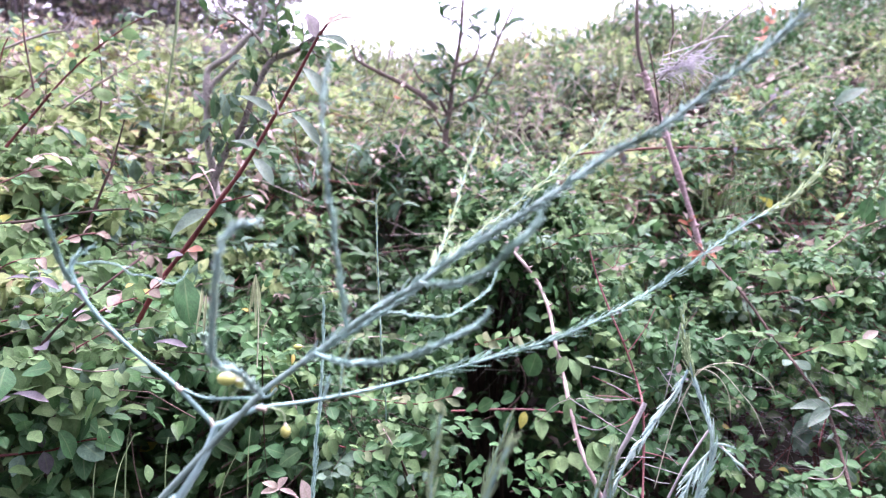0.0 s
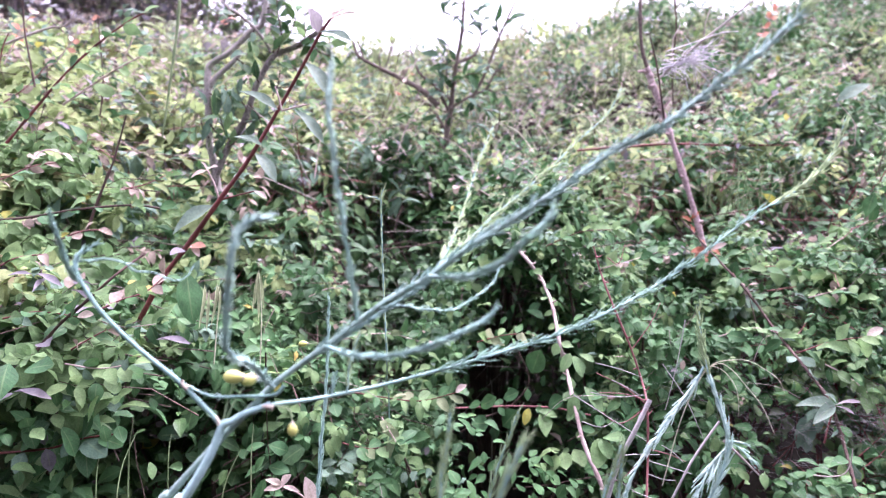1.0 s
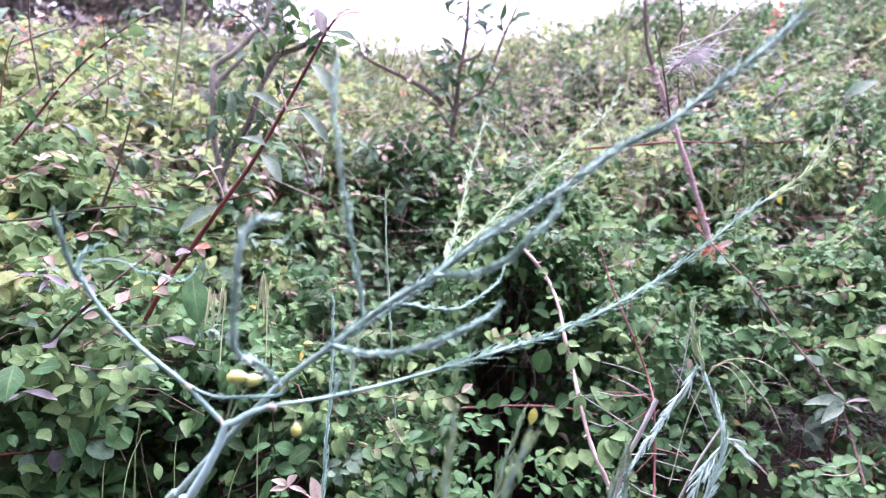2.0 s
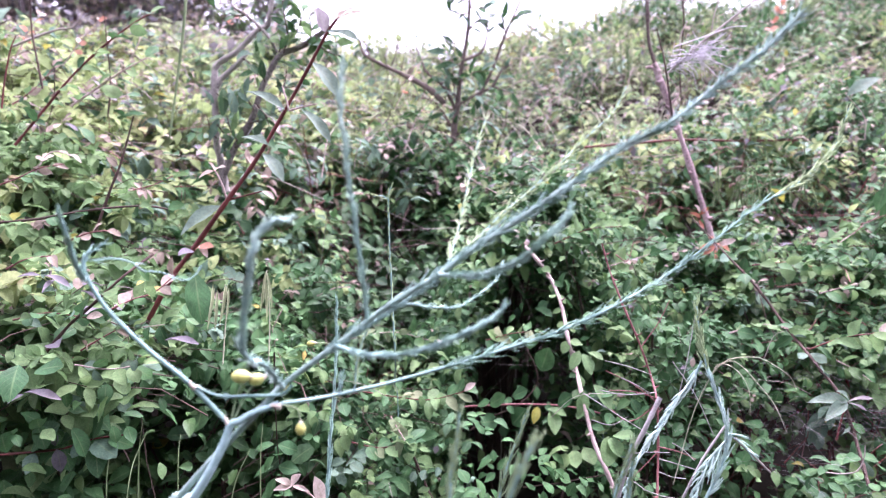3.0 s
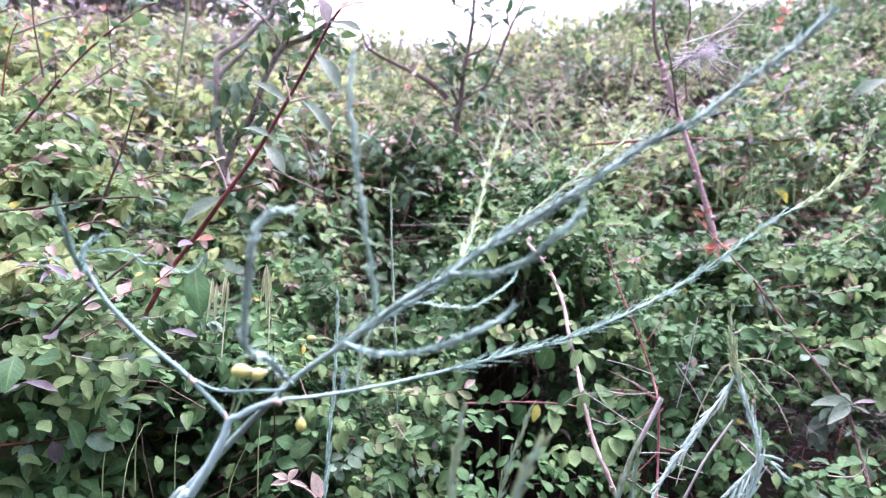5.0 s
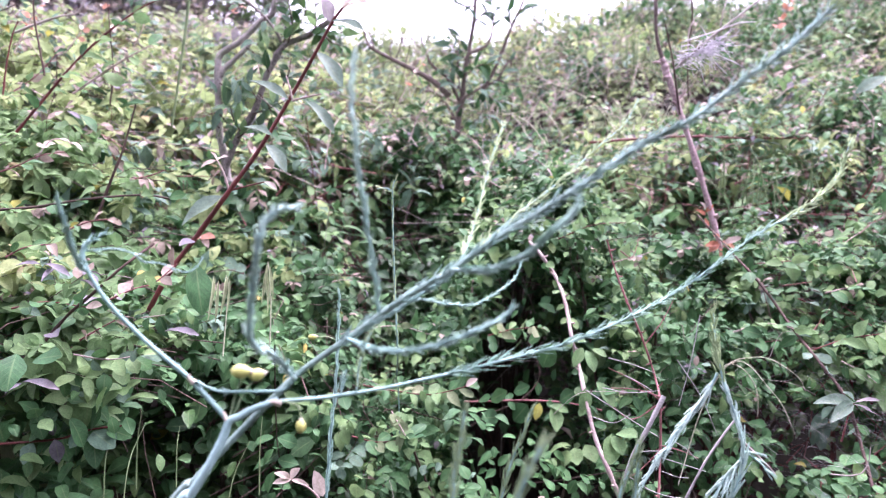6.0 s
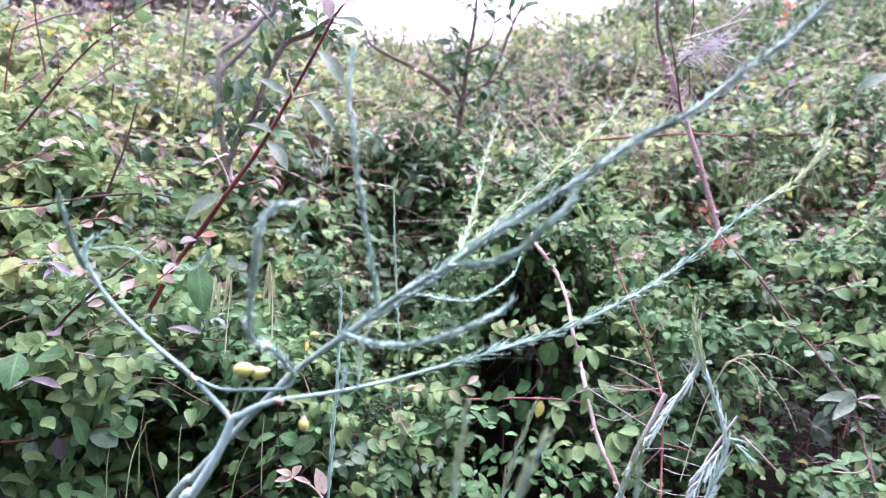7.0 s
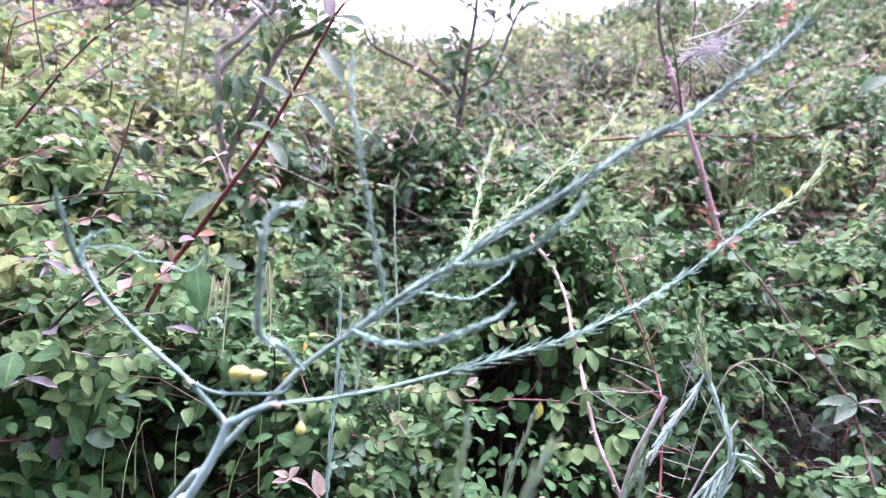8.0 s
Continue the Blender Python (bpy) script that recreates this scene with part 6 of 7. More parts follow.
def other_asparagus():
    def sprig(key, x, y, lab, branches):
        root = root_at(x, y)
        t = empty_thing("asparagus_sprig", root, lab, "plant", "asparagus sprigs")
        SWAY[key] = (t, root, root)
        for k, (q, r0, r1, nl, gap, sp, per, m) in enumerate(branches):
            if k == 0:
                top = Vector(q[0])
                up = [tuple(root.lerp(top, 0.4) + Vector((0, 0.02, 0))), tuple(root.lerp(top, 0.8) + Vector((0, 0.01, 0)))]
                line = smooth_line([tuple(root)] + up + [q[0]], 6)
                v, f = tube(line - np.array(root), r0 * 1.4, r0, 7)
                part("stem", mesh_from("stem", v, f, None, [SPEAR]), t)
            # P takes the paler bark in place of sky light on it
            branch(t, key + str(k), q, r0, r1, nl, gap, sp, 0.05, per, m, thick=0.0009 if key == "P" else 0.0006, bark=SPEAR_PALE if key == "P" else None)
        return t

    sprig("N", -0.120, 0.660, "upright thin asparagus sprig with a hanging berry", (([(-0.112, 0.665, 1.120), (-0.108, 0.673, 1.184), (-0.104, 0.678, 1.227), (-0.102, 0.684, 1.275), (-0.101, 0.689, 1.317)], 0.0012, 0.0008, 0.014, 0.006, 0.20, 4, NEEDLE_PALE),))
    berry_part("N", [(-0.130, 0.684, 1.277), (-0.121, 0.684, 1.278)], 0.0030, [(-0.102, 0.684, 1.274), (-0.112, 0.684, 1.278), (-0.121, 0.684, 1.277)])
    sprig("V", -0.07, 1.40, "thin upright asparagus tip with a forked end", (([(-0.075, 1.150, 1.080), (-0.062, 0.900, 1.170), (-0.052, 0.779, 1.231), (-0.056, 0.789, 1.314), (-0.058, 0.795, 1.359), (-0.059, 0.801, 1.411)], 0.0011, 0.0008, 0.013, 0.007, 0.18, 3, NEEDLE_FRESH),
                                ([(-0.059, 0.801, 1.408), (-0.066, 0.801, 1.412), (-0.076, 0.801, 1.411)], 0.0008, 0.0005, 0.010, 0.006, 0.4, 2, NEEDLE_FRESH), ([(-0.059, 0.801, 1.408), (-0.058, 0.802, 1.417), (-0.055, 0.803, 1.422)], 0.0008, 0.0005, 0.010, 0.006, 0.4, 2, NEEDLE_FRESH)))
    sprig("P", 0.22, 0.56, "drooping feathery asparagus sprig with long needles",
          (([(0.225, 0.589, 1.156), (0.238, 0.592, 1.182), (0.246, 0.595, 1.207), (0.241, 0.598, 1.236), (0.230, 0.602, 1.266)], 0.0014, 0.0010, 0.017, 0.0060, 0.26, 5, NEEDLE_ICE),
           ([(0.230, 0.602, 1.266), (0.223, 0.606, 1.295), (0.220, 0.609, 1.325)], 0.0009, 0.0006, 0.016, 0.0042, 0.26, 4, NEEDLE_FRESH),
           ([(0.224, 0.603, 1.277), (0.217, 0.602, 1.262), (0.200, 0.599, 1.239), (0.181, 0.595, 1.212), (0.164, 0.592, 1.184), (0.155, 0.589, 1.158)], 0.0011, 0.0008, 0.016, 0.0058, 0.22, 4, NEEDLE_ICE),
           ([(0.245, 0.595, 1.210), (0.226, 0.592, 1.184), (0.217, 0.589, 1.158)], 0.0008, 0.0005, 0.024, 0.005, 0.34, 3, NEEDLE_ICE),
           ([(0.245, 0.596, 1.215), (0.259, 0.595, 1.205), (0.269, 0.593, 1.191)], 0.0005, 0.0003, 0.016, 0.012, 0.4, 2, NEEDLE_PALE)))
    sprig("R", 0.04, 0.55, "asparagus tip standing among leaves", (([(0.043, 0.570, 1.167), (0.051, 0.574, 1.199), (0.060, 0.577, 1.222), (0.069, 0.580, 1.247)], 0.0010, 0.0006, 0.014, 0.004, 0.25, 3, NEEDLE_GREEN),))
    sprig("S", 0.000, 0.403, "asparagus tip standing among leaves", (([(0.003, 0.410, 1.246), (0.005, 0.413, 1.269), (0.008, 0.415, 1.286), (0.010, 0.418, 1.305)], 0.0010, 0.0006, 0.014, 0.004, 0.25, 3, NEEDLE_GREEN),))
    sprig("T", 0.023, 0.290, "soft asparagus tip beside its neighbours", (([(0.028, 0.314, 1.294), (0.033, 0.315, 1.307), (0.038, 0.316, 1.318), (0.042, 0.317, 1.325)], 0.0011, 0.0009, 0.012, 0.0035, 0.3, 3, NEEDLE_GREEN),))
    sprig("U", 0.12, 0.50, "soft green asparagus tip with a twin", (([(0.126, 0.522, 1.191), (0.130, 0.524, 1.208), (0.137, 0.526, 1.224), (0.141, 0.528, 1.239)], 0.0014, 0.0008, 0.014, 0.0035, 0.25, 4, NEEDLE_GREEN),
                                                                 ([(0.137, 0.522, 1.189), (0.140, 0.525, 1.212), (0.142, 0.527, 1.231)], 0.0018, 0.0010, 0.016, 0.0035, 0.25, 3, NEEDLE_GREEN)))


# ---------------------------------------------------------------- grasses and far trees
def grass_tuft(root, n, spread, height, lean, mat, seed, lab, thick=0.0009, bend=0.5):
    """Thin arching blades from one root."""
    g = np.random.default_rng(seed)
    t = empty_thing("grass_tuft", root, lab, "grass", "grass tufts")
    out = []
    for k in range(n):
        a = g.normal(0, spread * 0.3, 3) * np.array([1, 1, 0.2])
        d = unit(np.array([g.normal(lean, spread), g.normal(0, spread), 1.0]))
        h = height * g.uniform(0.6, 1.15)
        mid = a + d * h * 0.55
        tip = a + d * h + np.array([d[0] * bend * h, d[1] * bend * h, -bend * h * abs(g.normal(0.3, 0.3))])
        out.append(tube(smooth_line([a, mid, tip], 5), thick, thick * 0.3, 4))
    v, f = join(out)
    part("grass", mesh_from("grass", v, f, None, [mat]), t, kind="stuff")


def dry_sticks():
    """Broken grey stalks and straws round the red cane."""
    def stick(pts, r0, r1, mat, lab, name="dry_stick"):
        t = empty_thing(name, pts[0], lab, "stick", "dry sticks")
        stem_part("stalk", pts, r0, r1, mat, t, sides=7, knots=0.12)

    stick([(0.226, 0.930, 0.985), (0.246, 0.938, 1.052), (0.266, 0.943, 1.091), (0.288, 0.949, 1.135)], 0.0028, 0.0034, STALK_GREY, "weathered lilac-grey dead stalk leaning on a cane")
    stick([(0.268, 0.807, 1.046), (0.294, 0.813, 1.098), (0.313, 0.817, 1.127), (0.331, 0.820, 1.152)], 0.0016, 0.0013, STALK_GREY, "grey dry stalk leaning in the tangle")
    stick([(0.336, 0.817, 1.130), (0.359, 0.814, 1.108), (0.377, 0.812, 1.090)], 0.0018, 0.0010, TWIG_DRY, "short grey dry stalk")
    upper_straws = ([(0.230, 1.023, 1.165), (0.262, 1.022, 1.157), (0.296, 1.020, 1.145)], [(0.198, 1.017, 1.120), (0.250, 1.013, 1.087), (0.303, 1.009, 1.054)], [(0.253, 1.020, 1.141), (0.274, 1.019, 1.131), (0.295, 1.017, 1.118)], [(0.254, 0.959, 1.053), (0.281, 0.959, 1.055), (0.307, 0.959, 1.054)],
                    [(0.292, 0.958, 1.046), (0.319, 0.957, 1.038), (0.351, 0.956, 1.028)], [(0.292, 0.956, 1.028), (0.311, 0.955, 1.021), (0.328, 0.955, 1.019)], [(0.264, 0.934, 1.014), (0.297, 0.933, 1.003), (0.341, 0.932, 1.000)],)
    lower_straws = ([(0.237, 0.936, 1.032), (0.252, 0.935, 1.024), (0.269, 0.934, 1.012)], [(0.310, 0.961, 1.067), (0.325, 0.959, 1.058), (0.340, 0.958, 1.043)], [(0.233, 1.066, 1.108), (0.271, 1.065, 1.101), (0.317, 1.066, 1.104)], [(0.220, 1.061, 1.064), (0.250, 1.060, 1.056), (0.275, 1.061, 1.069)],
                    [(0.311, 0.974, 1.177), (0.342, 0.968, 1.131), (0.366, 0.962, 1.078)], [(0.376, 1.080, 1.216), (0.363, 1.071, 1.149), (0.346, 1.063, 1.082)],)
    for q in upper_straws + lower_straws:
        stick(q, 0.0008, 0.0005, STALK_GREY, "thin pale broken straw", "straw")


def grasses():
    t = empty_thing("grass_tuft", (0.206, 0.630, 1.160), "thin pale grass blades arching over to the side", "grass", "grass tufts")
    for q in ([(0.244, 0.620, 1.276), (0.257, 0.618, 1.280), (0.273, 0.620, 1.279), (0.289, 0.623, 1.271), (0.304, 0.626, 1.260), (0.311, 0.628, 1.248)],
              [(0.247, 0.620, 1.276), (0.258, 0.616, 1.272), (0.272, 0.614, 1.256), (0.285, 0.613, 1.240), (0.297, 0.612, 1.215)],
              [(0.240, 0.622, 1.273), (0.252, 0.620, 1.270), (0.262, 0.619, 1.258), (0.266, 0.618, 1.245), (0.267, 0.618, 1.228)]):
        stem_part("blade", [(0.206, 0.630, 1.160), (0.220, 0.627, 1.225), (0.234, 0.623, 1.263)] + q, 0.00045, 0.00025, GRASS_DRY, t, sides=5, knots=0.0)
    t = empty_thing("dry_tendril", (0.515, 0.950, 1.029), "thin dry brownish tendril curling up among the leaves", "tendril")
    stem_part("stalk", [(0.515, 0.950, 1.029), (0.538, 0.950, 1.027), (0.557, 0.950, 1.031), (0.565, 0.950, 1.047), (0.566, 0.950, 1.067)], 0.0011, 0.0007, TWIG_DRY, t, sides=5)
    grass_tuft((0.558, 0.885, 1.111), 170, 0.36, 0.075, -1.3, STALK_GREY, 2, "wispy dry greyish-purple grass", 0.00010, 0.6)
    grass_tuft((-0.371, 0.950, 0.979), 10, 0.24, 0.14, 0.05, GRASS, 3, "green grass blades among the leaves", 0.0012, 0.5)
    for stalk, heads in (([(-0.306, 0.993, 1.171), (-0.302, 1.000, 1.226), (-0.299, 1.005, 1.264), (-0.303, 1.007, 1.281)], (((-0.314, 0.996, 1.278), (-0.317, 0.970, 1.228)), ((-0.316, 0.997, 1.282), (-0.313, 0.973, 1.249)), ((-0.299, 0.997, 1.283), (-0.297, 0.973, 1.249)), ((-0.310, 0.996, 1.275), (-0.307, 0.970, 1.225)), ((-0.296, 0.997, 1.282), (-0.301, 0.971, 1.232)), ((-0.294, 0.996, 1.278), (-0.291, 0.972, 1.240)))),
                         ([(-0.252, 1.032, 1.160), (-0.250, 1.040, 1.225), (-0.252, 1.046, 1.273), (-0.255, 1.049, 1.294)], (((-0.254, 1.038, 1.291), (-0.255, 1.012, 1.243)), ((-0.253, 1.039, 1.292), (-0.251, 1.014, 1.255)), ((-0.251, 1.039, 1.292), (-0.242, 1.014, 1.259)), ((-0.253, 1.037, 1.283), (-0.246, 1.011, 1.231)), ((-0.249, 1.038, 1.287), (-0.239, 1.013, 1.247))))):
        t = empty_thing("wild_oat", stalk[0], "wild oat with pale hanging seed heads", "grass", "wild oats")
        stem_part("stalk", stalk, 0.0010, 0.0006, GRASS_DRY, t, sides=5)
        for a, b in heads:
            leaf_between(t, a, b, LEAF_CREAM, 0.30, (0.3, -0.8, 0.4), "lance")
    grass_tuft((0.824, 1.893, 1.33), 20, 0.22, 0.15, 0.0, GRASS, 6, "light green grass tuft above the leaves", 0.0024, 0.3)
    grass_tuft((0.863, 3.473, 1.840), 8, 0.15, 0.22, 0.0, GRASS, 7, "light green grass tuft on the bank", 0.0045, 0.3)
    grass_tuft((0.287, 0.863, 1.095), 9, 0.7, 0.10, -0.2, TWIG_DRY, 8, "tangle of dry broken grass stems", 0.0006, 0.4)
    grass_tuft((-0.505, 1.516, 1.485), 5, 0.15, 0.26, 0.25, GRASS, 9, "thin pale grass blades", 0.0008, 0.3)


def dry_grass():
    for k, (x, y, z, n, high, mat, lab) in enumerate(((-0.20, 2.42, 1.44, 26, 0.20, TWIG_DRY, "pinkish dry grass in front of the young tree"), (-0.06, 2.36, 1.41, 22, 0.18, BARK_PINK, "dry reddish stems at the foot of the young tree"),
                                                      (0.36, 3.0, 1.60, 30, 0.26, TWIG_DRY, "pale dry grass on the bank"), (0.52, 2.7, 1.48, 24, 0.22, GRASS_DRY, "straw-coloured dry grass on the bank"),
                                                      (0.62, 3.6, 1.80, 30, 0.34, TWIG_DRY, "tall pale dry grass on the bank"), (0.98, 3.2, 1.68, 24, 0.26, BARK_PINK, "dry reddish stems on the bank"), (-0.9, 2.5, 1.62, 16, 0.2, TWIG_DRY, "thin dry stems above the leaves"))):
        grass_tuft((x, y, z), n, 0.75, high, 0.15, mat, 50 + k, lab, 0.0017, 0.5)


def side_bushes():
    """The thicket goes on to both sides."""
    g = np.random.default_rng(66)
    for side in (-1, 1):
        for y, wide, high in ((1.5, 0.8, 1.25), (2.9, 1.1, 1.6), (4.8, 1.5, 2.1)):
            x = side * (0.74 * max(y, 1.5) + wide * 0.85)
            root = root_at(x, y)
            t = empty_thing("thicket_bush", root, "dense green bush that carries the thicket on", "bush", "bushes beside the thicket")
            n = 2400
            d = unit(g.normal(0, 1, (n, 3)) * np.array([1, 1, 0.9]) + np.array([0, 0, 0.35]))
            d[:, 2] = np.abs(d[:, 2])
            b = d * np.array([wide, wide, high - root[2] * 0.6]) * (1 + 0.12 * np.sin(7 * d[:, :1] + 5 * d[:, 1:2]) + g.normal(0, 0.06, (n, 1)))
            part("foliage", blades_mesh("foliage", ROUGH, b, unit(d * 0.5 + g.normal(0, 0.6, (n, 3)) - UP * 0.3), unit(UP + d * 0.6 + g.normal(0, 0.3, (n, 3))), 0.11 * g.uniform(0.6, 1.2, n), [LEAF, LEAF_FRESH, LEAF_OLIVE], g.integers(0, 3, n)), t, "dense oval leaves", kind="stuff")
            limbs = [tube(smooth_line([(0, 0, 0), b[k] * 0.5, b[k] * 0.98], 4), 0.012, 0.003, 5, 0.1, k) for k in range(26)]
            v, f = join(limbs)
            part("underwood", mesh_from("underwood", v, f, None, [BARK_BROWN]), t, "brown woody stems", kind="stuff")


def far_tree(x, y, height, width, n, mats, seed, lab, size=0.08, low=0.3):
    g = np.random.default_rng(seed)
    root = root_at(x, y)
    t = empty_thing("far_tree", root, lab, "tree", "trees behind the bank")
    limbs, B = [tube(smooth_line([(0, 0, 0), (0.05, 0, height * 0.35), (0, 0.05, height * 0.8)], 6), 0.035, 0.012, 7, 0.1, seed)], []
    for k in range(34):
        h = g.uniform(low, 0.85) * height
        d = unit(np.array([g.normal(0, 1), g.normal(0, 1), g.uniform(0.4, 1.4)]))
        L = width * g.uniform(0.35, 0.75)
        a = np.array([0, 0, h]); e = a + d * L; e[2] = min(e[2], height * 1.05)
        limbs.append(tube(smooth_line([a, a + d * L * 0.5 + g.normal(0, 0.05, 3), e], 5), 0.010, 0.003, 5, 0.1, k))
        for q in range(6):
            s = a + (e - a) * g.uniform(0.4, 1.0)
            w = s + unit(g.normal(0, 1, 3) + np.array([0, 0, 0.5])) * g.uniform(0.2, 0.45)
            limbs.append(tube(smooth_line([s, (s + w) / 2 + g.normal(0, 0.02, 3), w], 3), 0.006, 0.002, 4))
            m = max(1, n // 300)
            B.append(s + (w - s) * g.uniform(0, 1.1, (m, 1)) + g.normal(0, 0.07, (m, 3)))
    v, f = join(limbs)
    part("trunk", mesh_from("trunk", v, f, None, [BARK_HAZED]), t, "grey-brown branching trunk")
    b = np.concatenate(B)
    k = len(b)
    part("crown", blades_mesh("crown", FAR, b, g.normal(0, 1, (k, 3)), unit(UP + g.normal(0, 0.6, (k, 3))), size * g.uniform(0.6, 1.3, k), mats, g.integers(0, len(mats), k)), t, kind="stuff")


def sky_block_hedge():
    """An unseen hedge added behind; it keeps low sky light off the thicket."""
    g = np.random.default_rng(77)
    t = empty_thing("hedge", (0, -2.6, 0), "unseen tall green hedge added to block low sky light", "hedge")
    nx, nz = 40, 14
    X, Z = np.meshgrid(np.linspace(-7, 7, nx), np.linspace(0, 4.2, nz), indexing="ij")
    Y = -0.35 + 0.35 * (Z / 4.2) ** 2 * -1 + g.normal(0, 0.05, X.shape)
    v = np.stack([X, Y, Z], axis=-1).reshape(-1, 3)
    back = v.copy(); back[:, 1] -= 0.8
    i, j = np.meshgrid(np.arange(nx - 1), np.arange(nz - 1), indexing="ij")
    a = (i * nz + j).ravel()
    f = np.stack([a, a + nz, a + nz + 1, a + 1], axis=-1)
    top = np.array([[k * nz + nz - 1, (k + 1) * nz + nz - 1, (k + 1) * nz + nz - 1 + nx * nz, k * nz + nz - 1 + nx * nz] for k in range(nx - 1)])
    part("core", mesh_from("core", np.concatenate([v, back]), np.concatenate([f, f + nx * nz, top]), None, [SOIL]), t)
    n = 11000
    b = np.stack([g.uniform(-7, 7, n), g.uniform(-0.45, 0.05, n), g.uniform(0.02, 4.3, n)], axis=-1)
    part("foliage", blades_mesh("foliage", FAR, b, g.normal(0, 1, (n, 3)), unit(np.array([0, 0.6, 0.7]) + g.normal(0, 0.5, (n, 3))), 0.125 * g.uniform(0.6, 1.3, n), [LEAF, LEAF_DARK], g.integers(0, 2, n)), t, kind="stuff")


def far_trees():
    mauve = [LEAF_PURPLE, LEAF_PURPLE, LEAF_OLIVE, LEAF_PALE, LEAF_TIP]
    for x, y, height, width, n, seed, lab in ((-5.6, 9.4, 3.0, 2.6, 7000, 27, "purplish-brown leafless scrub tree behind the bank"), (-4.9, 8.8, 2.5, 2.6, 8000, 21, "thin purplish-brown twiggy tree behind the bank"),
                                              (-4.4, 10.2, 3.1, 2.8, 8000, 28, "hazy mauve tree further behind the bank"), (-3.9, 9.3, 2.3, 2.4, 7000, 26, "low purplish scrub tree behind the bank"),
                                              (-3.0, 8.9, 2.1, 2.2, 7000, 22, "thin twiggy tree with sparse olive leaves")):
        far_tree(x, y, height, width, n, mauve, seed, lab, 0.09, 0.03)
    far_tree(-2.2, 9.2, 1.5, 1.3, 3000, [LEAF_OLIVE, LEAF_FRESH, LEAF_PURPLE], 23, "sparse small tree behind the bank", 0.07, 0.05)
    far_tree(4.3, 8.8, 2.8, 1.5, 2200, [LEAF_OLIVE, LEAF_FRESH], 24, "leafy olive-green tree behind the bank")
    far_tree(5.3, 9.0, 3.5, 2.2, 3600, [LEAF_FRESH, LEAF], 25, "dense green tree behind the bank")


thicket()
leafy_roof()
inner_bush(-0.17, 1.94, 1500, 0.19, (0.7, 0.8, 0.95, 1.0, 1.0), 91, "green bush deep in the hollow of the thicket, coloured dark for shade")
inner_bush(0.30, 2.62, 2200, 0.45, (1.0, 1.0, 1.0, 1.0, 1.0), 93, "bush at the back of the hollow, coloured dark for shade")
inner_bush(-0.45, 1.28, 2600, 0.30, (1.0, 1.0, 1.0, 0.95, 0.9), 92, "bush behind the low leaves and grass blades, coloured dark for shade")
sky_block_hedge()
far_trees()
red_shoot_thing = red_honeysuckle()
SWAY["red"] = (red_shoot_thing, red_shoot_thing.location.copy(), red_shoot_thing.location.copy())
grey_shrub()
middle_tree()
dead_stem()
lone_stems()
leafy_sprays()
turned_twigs()
dry_sticks()
grasses()
dry_grass()
side_bushes()
asparagus()
other_asparagus()


def sway(key, turns, on="", on_turns=()):
    """Sways one stem about its base: seconds and a turn in degrees about x, y and z. on: the stem that bears it."""
    ob, _, at = SWAY[key]
    rows = []
    times = sorted({r[0] for r in turns} | {r[0] for r in on_turns})
    for t in times:
        m = pose(*at, *[float(np.interp(t, [r[0] for r in turns], [r[i] for r in turns])) for i in (1, 2, 3)])
        if on:
            foot = SWAY[on][2]
            turn = [float(np.interp(t, [r[0] for r in on_turns], [r[i] for r in on_turns])) for i in (1, 2, 3)]
            m = pose(*foot, *turn) @ Matrix.Translation(-foot) @ m
        rows.append((t, m))
    walk(ob, rows)


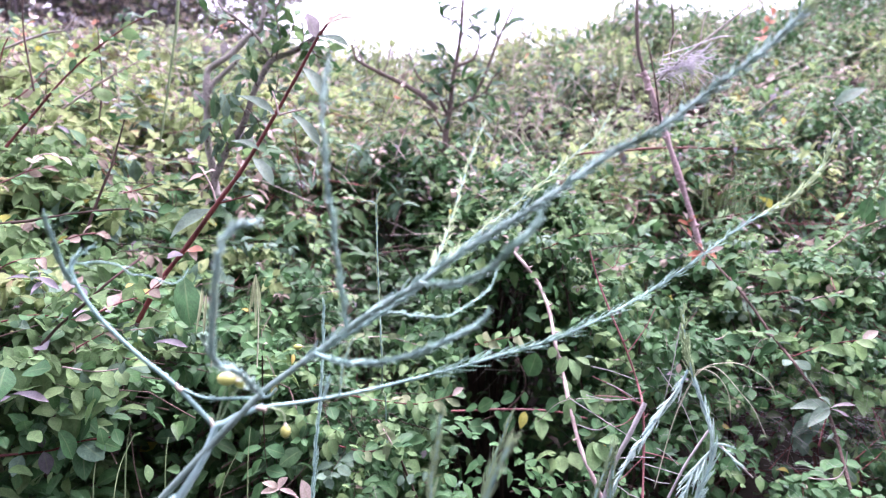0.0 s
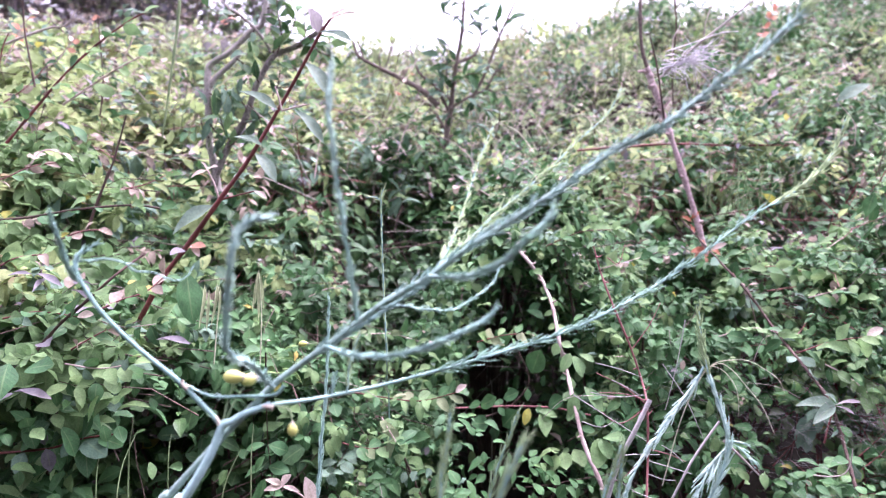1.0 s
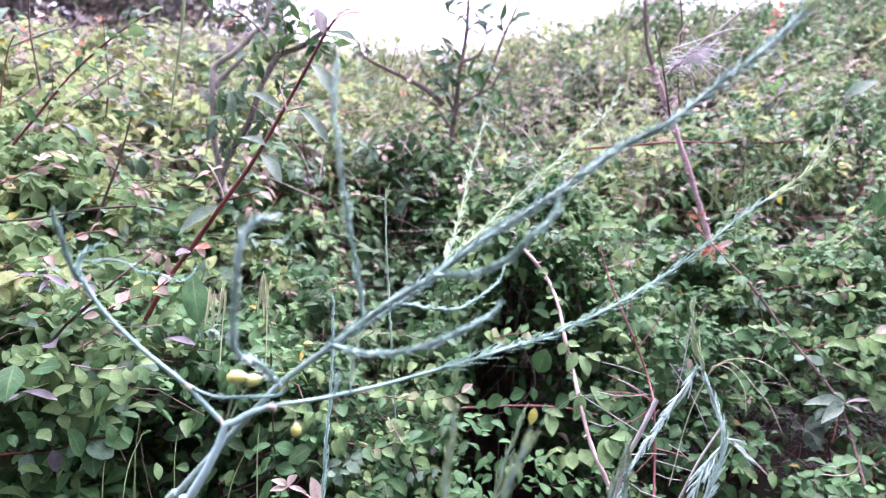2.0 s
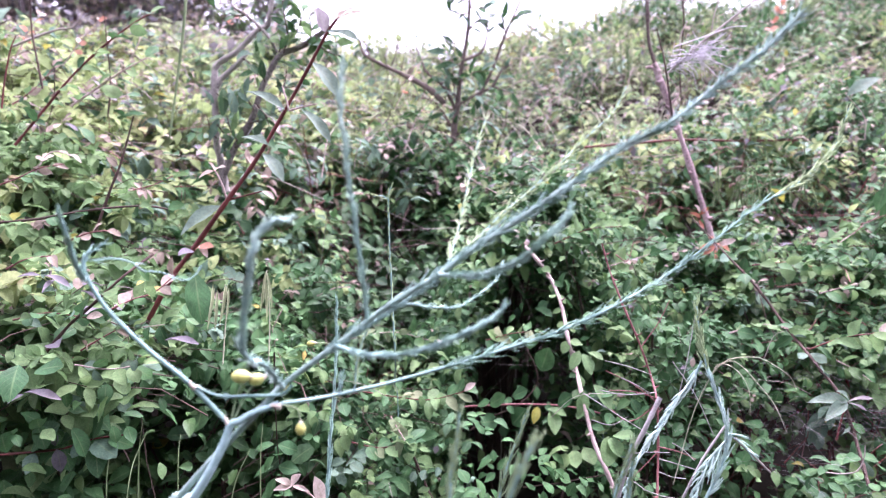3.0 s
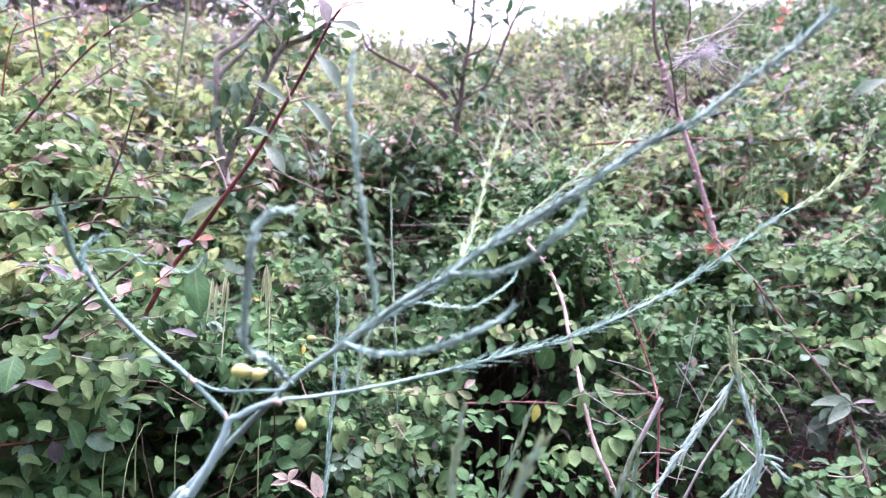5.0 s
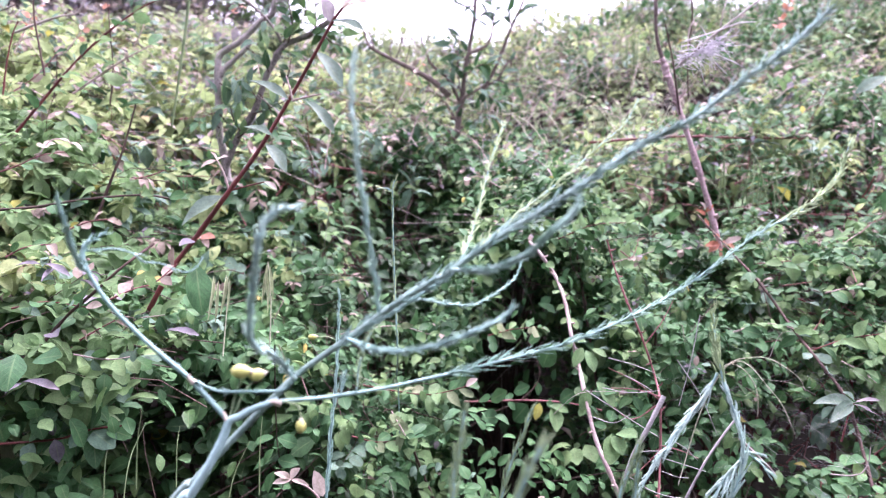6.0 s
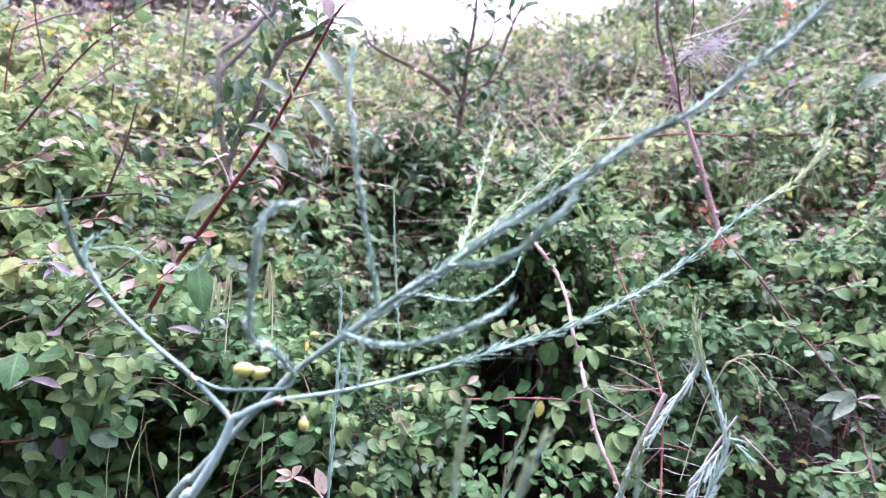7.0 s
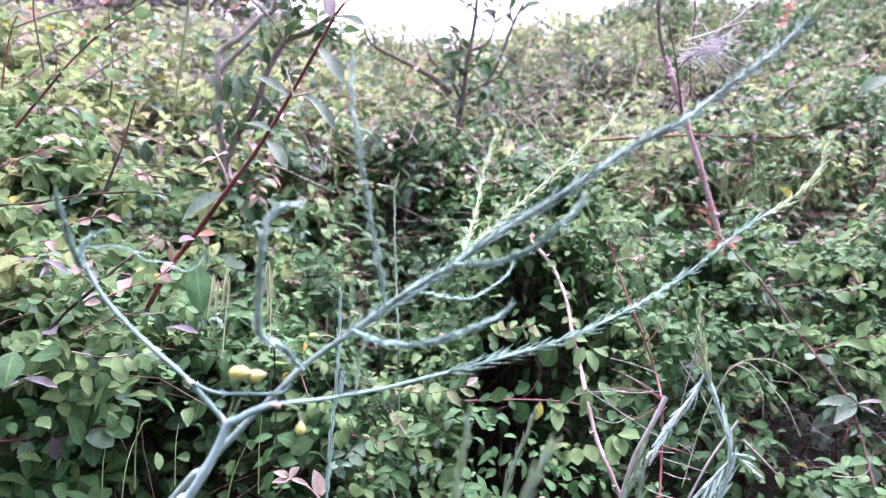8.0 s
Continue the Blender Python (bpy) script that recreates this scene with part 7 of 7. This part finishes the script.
def motions():
    """The wind in the asparagus and in the tall shoot."""
    sway("plant", [(0, 0.05, 0.03, -0.07), (0.5, 0.16, 0.02, 0.3), (1, 0.03, 0.02, -0.41), (1.5, 0.05, 0.02, -0.49), (3, 0.04, 0.0, -0.03), (3.5, 0.04, 0.02, -0.14), (4, -0.0, 0.0, -0.16), (4.5, -0.03, 0.02, 0.05), (6, -0.05, -0.01, -0.8), (6.5, -0.01, 0.01, -0.93), (7, -0.07, 0.02, -1.18), (7.5, -0.12, -0.06, -1.86), (8, -0.01, -0.03, -1.34)])
    sway("P", [(0, -0.23, 0.0, -0.05), (0.5, 0.28, 0.21, 0.06), (1, -0.23, 0.28, 0.01), (1.5, -0.2, -0.2, 0.05), (3, -0.82, 0.01, -0.03), (3.5, 0.09, -0.03, 0.0), (4, -0.06, -0.06, 0.03), (4.5, 1.22, 0.31, 0.01), (6, 0.98, -0.34, 0.09), (6.5, 0.69, -0.85, 0.11), (7, -0.03, -0.73, 0.0), (7.5, 0.46, -1.21, 0.05), (8, 1.0, -1.02, 0.13)])
    sway("red", [(0, 0.02, -0.21, -0.02), (0.5, -0.01, -0.23, 0.0), (1, -0.06, -0.24, 0.04), (1.5, -0.03, -0.07, 0.02), (3, -0.02, -0.06, 0.01), (3.5, 0.01, -0.05, -0.01), (4, -0.03, -0.1, 0.02), (4.5, 0.04, -0.38, -0.03), (6, -0.09, -0.11, 0.05), (6.5, -0.14, -0.19, 0.08), (7, -0.15, -0.26, 0.09), (7.5, -0.31, -0.12, 0.2), (8, -0.26, -0.22, 0.16)])
    turns_a = [(0, 0.09, -0.2, -0.99), (0.5, -0.03, -0.06, 0.18), (1, -0.07, -0.16, 0.73), (1.5, -0.52, -0.14, 0.02), (3, 0.44, -0.04, 2.8), (3.5, -0.11, -0.0, 0.09), (4, -0.6, 0.01, -0.53), (4.5, -0.01, 0.08, 0.4), (6, -0.74, 0.07, 0.45), (6.5, -0.65, -0.02, 0.83), (7, -0.91, -0.07, 0.58), (7.5, -0.98, 0.16, 3.66), (8, -1.16, 0.2, 3.7)]
    sway("A", turns_a)
    turns_c = [(0, 0.01, 0.03, 0.0), (0.5, 0.06, 0.09, 0.04), (1, -0.11, -0.25, -0.07), (1.5, -0.3, -0.37, -0.23), (3, 0.09, 0.29, 0.05), (3.5, -0.06, -0.06, -0.05), (4, -0.38, -0.42, -0.29), (4.5, -0.05, 0.11, -0.06), (6, -0.37, 0.15, -0.36), (6.5, -0.52, 0.25, -0.5), (7, -0.24, -0.02, -0.22), (7.5, -0.67, 0.34, -0.65), (8, -1.17, 0.27, -1.1)]
    sway("C", turns_c)
    turns_d = [(0, -0.59, -0.37, 1.47), (0.5, -1.26, 1.91, 0.04), (1, -0.8, -1.34, 1.4), (1.5, -2.31, -2.21, 2.31), (3, -1.16, -2.02, 1.33), (3.5, -0.16, -0.18, -0.06), (4, -0.85, -0.81, 0.18), (4.5, -1.21, -0.84, -0.07), (6, -5.28, -0.23, 3.19), (6.5, -7.64, -2.21, 4.64), (7, -6.41, -2.88, 5.15), (7.5, -8.91, -3.67, 6.78), (8, -7.62, -1.85, 5.87)]
    sway("D", turns_d)
    sway("F", [(0, -0.07, 0.25, 1.62), (1, 0.23, -0.08, 0.08), (1.5, 0.91, -0.89, 0.7), (3.5, 0.12, -0.22, 0.02), (4.5, 0.03, -0.58, -0.55), (6.5, 0.45, 1.14, -0.26), (7, 0.68, 1.22, -0.11), (8, 1.51, -2.58, -2.2)], "A", turns_a)
    sway("G", [(0, 0, 2.2, 0), (0.5, 0, -1.5, 0), (1, 0, -0.4, 0), (1.5, 0, -0.3, 0), (3, 0, -1.3, 0), (3.5, 0, -0.8, 0), (4, 0, -0.7, 0), (4.5, 0, -1.2, 0), (6, 0, -1.1, 0), (6.5, 0, -0.6, 0), (7, 0, -0.8, 0), (7.5, 0, -3.2, 0), (8, 0, -5.0, 0)], "A", turns_a)
    sway("H", [(0, 0.71, 1.36, 1.24), (1, 0.26, 1.89, -1.18), (1.5, 0.97, -0.17, 1.12), (3.5, 0.32, -0.01, 0.11), (4.5, -0.09, -0.09, -0.12), (6.5, -2.77, -0.98, 1.85), (7, -1.15, -1.49, 2.25), (8, -3.31, 0.73, 1.82)], "A", turns_a)
    sway("I", [(0, -1.24, 2.59, 3.08), (0.5, 0.95, -0.15, -1.17), (1, 1.76, 0, -0.57), (1.5, 1.46, -1.75, 0.09), (3, 0.85, -0.13, -2.44), (3.5, 0.25, -0.11, -0.12), (4, 1.03, 0.6, 0.02), (4.5, -1.56, 5.82, 2.44), (6, -1.95, 0.2, 0.62), (6.5, -1.96, -0.15, 1.68), (7, -1, -1.24, 1.89), (7.5, -0.77, 0.79, -0.11), (8, -0.25, -1.01, -0.76)], "A", turns_a)
    sway("J", [(0, 0, 0, 0), (8, 0, 0, 0)], "A", turns_a)
    sway("K", [(0, -0.77, 0.6, 2.4), (0.5, -0.14, 0.19, 0.19), (1, -0.11, 0.87, 0.16), (1.5, 0.25, 0.6, 0.73), (3, -0.04, -0.31, -2.28), (3.5, 0.11, -0.3, -0.44), (4, 0.75, -0.11, -0.51), (4.5, 0.16, -0.7, -1.96), (6, 0.55, 1.57, -2.43), (6.5, 2.85, -0.49, -1.69), (7, 1.37, 0.71, -0.74), (7.5, 2.55, 1, -3.87), (8, 2.47, 1.38, -5.63)], "A", turns_a)
    sway("L", [(0, 0, 0, 0), (8, 0, 0, 0)], "A", turns_a)
    sway("L2", [(0, 0, 0, 0), (8, 0, 0, 0)], "A", turns_a)
    sway("M", [(0, 0, 0, 0), (8, 0, 0, 0)], "D", turns_d)
    sway("O", [(0, 0, 0, 0), (8, 0, 0, 0)], "D", turns_d)
    sway("C2", [(0, 0.82, -0.32, 0.3), (1, 0.95, 1.32, 0.25), (1.5, 0.98, 0.86, 1.13), (3.5, -0, 0.11, 0.21), (4.5, 0.4, 0.15, -0.51), (6.5, 0.33, 1.35, 1.72), (7, 0.29, 1.29, 1.31), (8, 1.07, 0.96, 2.66)], "C", turns_c)
    sway("C3", [(0, 0, 0, 0), (8, 0, 0, 0)], "C", turns_c)
    sway("C4", [(0, 0, 0, 0), (8, 0, 0, 0)], "C", turns_c)


motions()
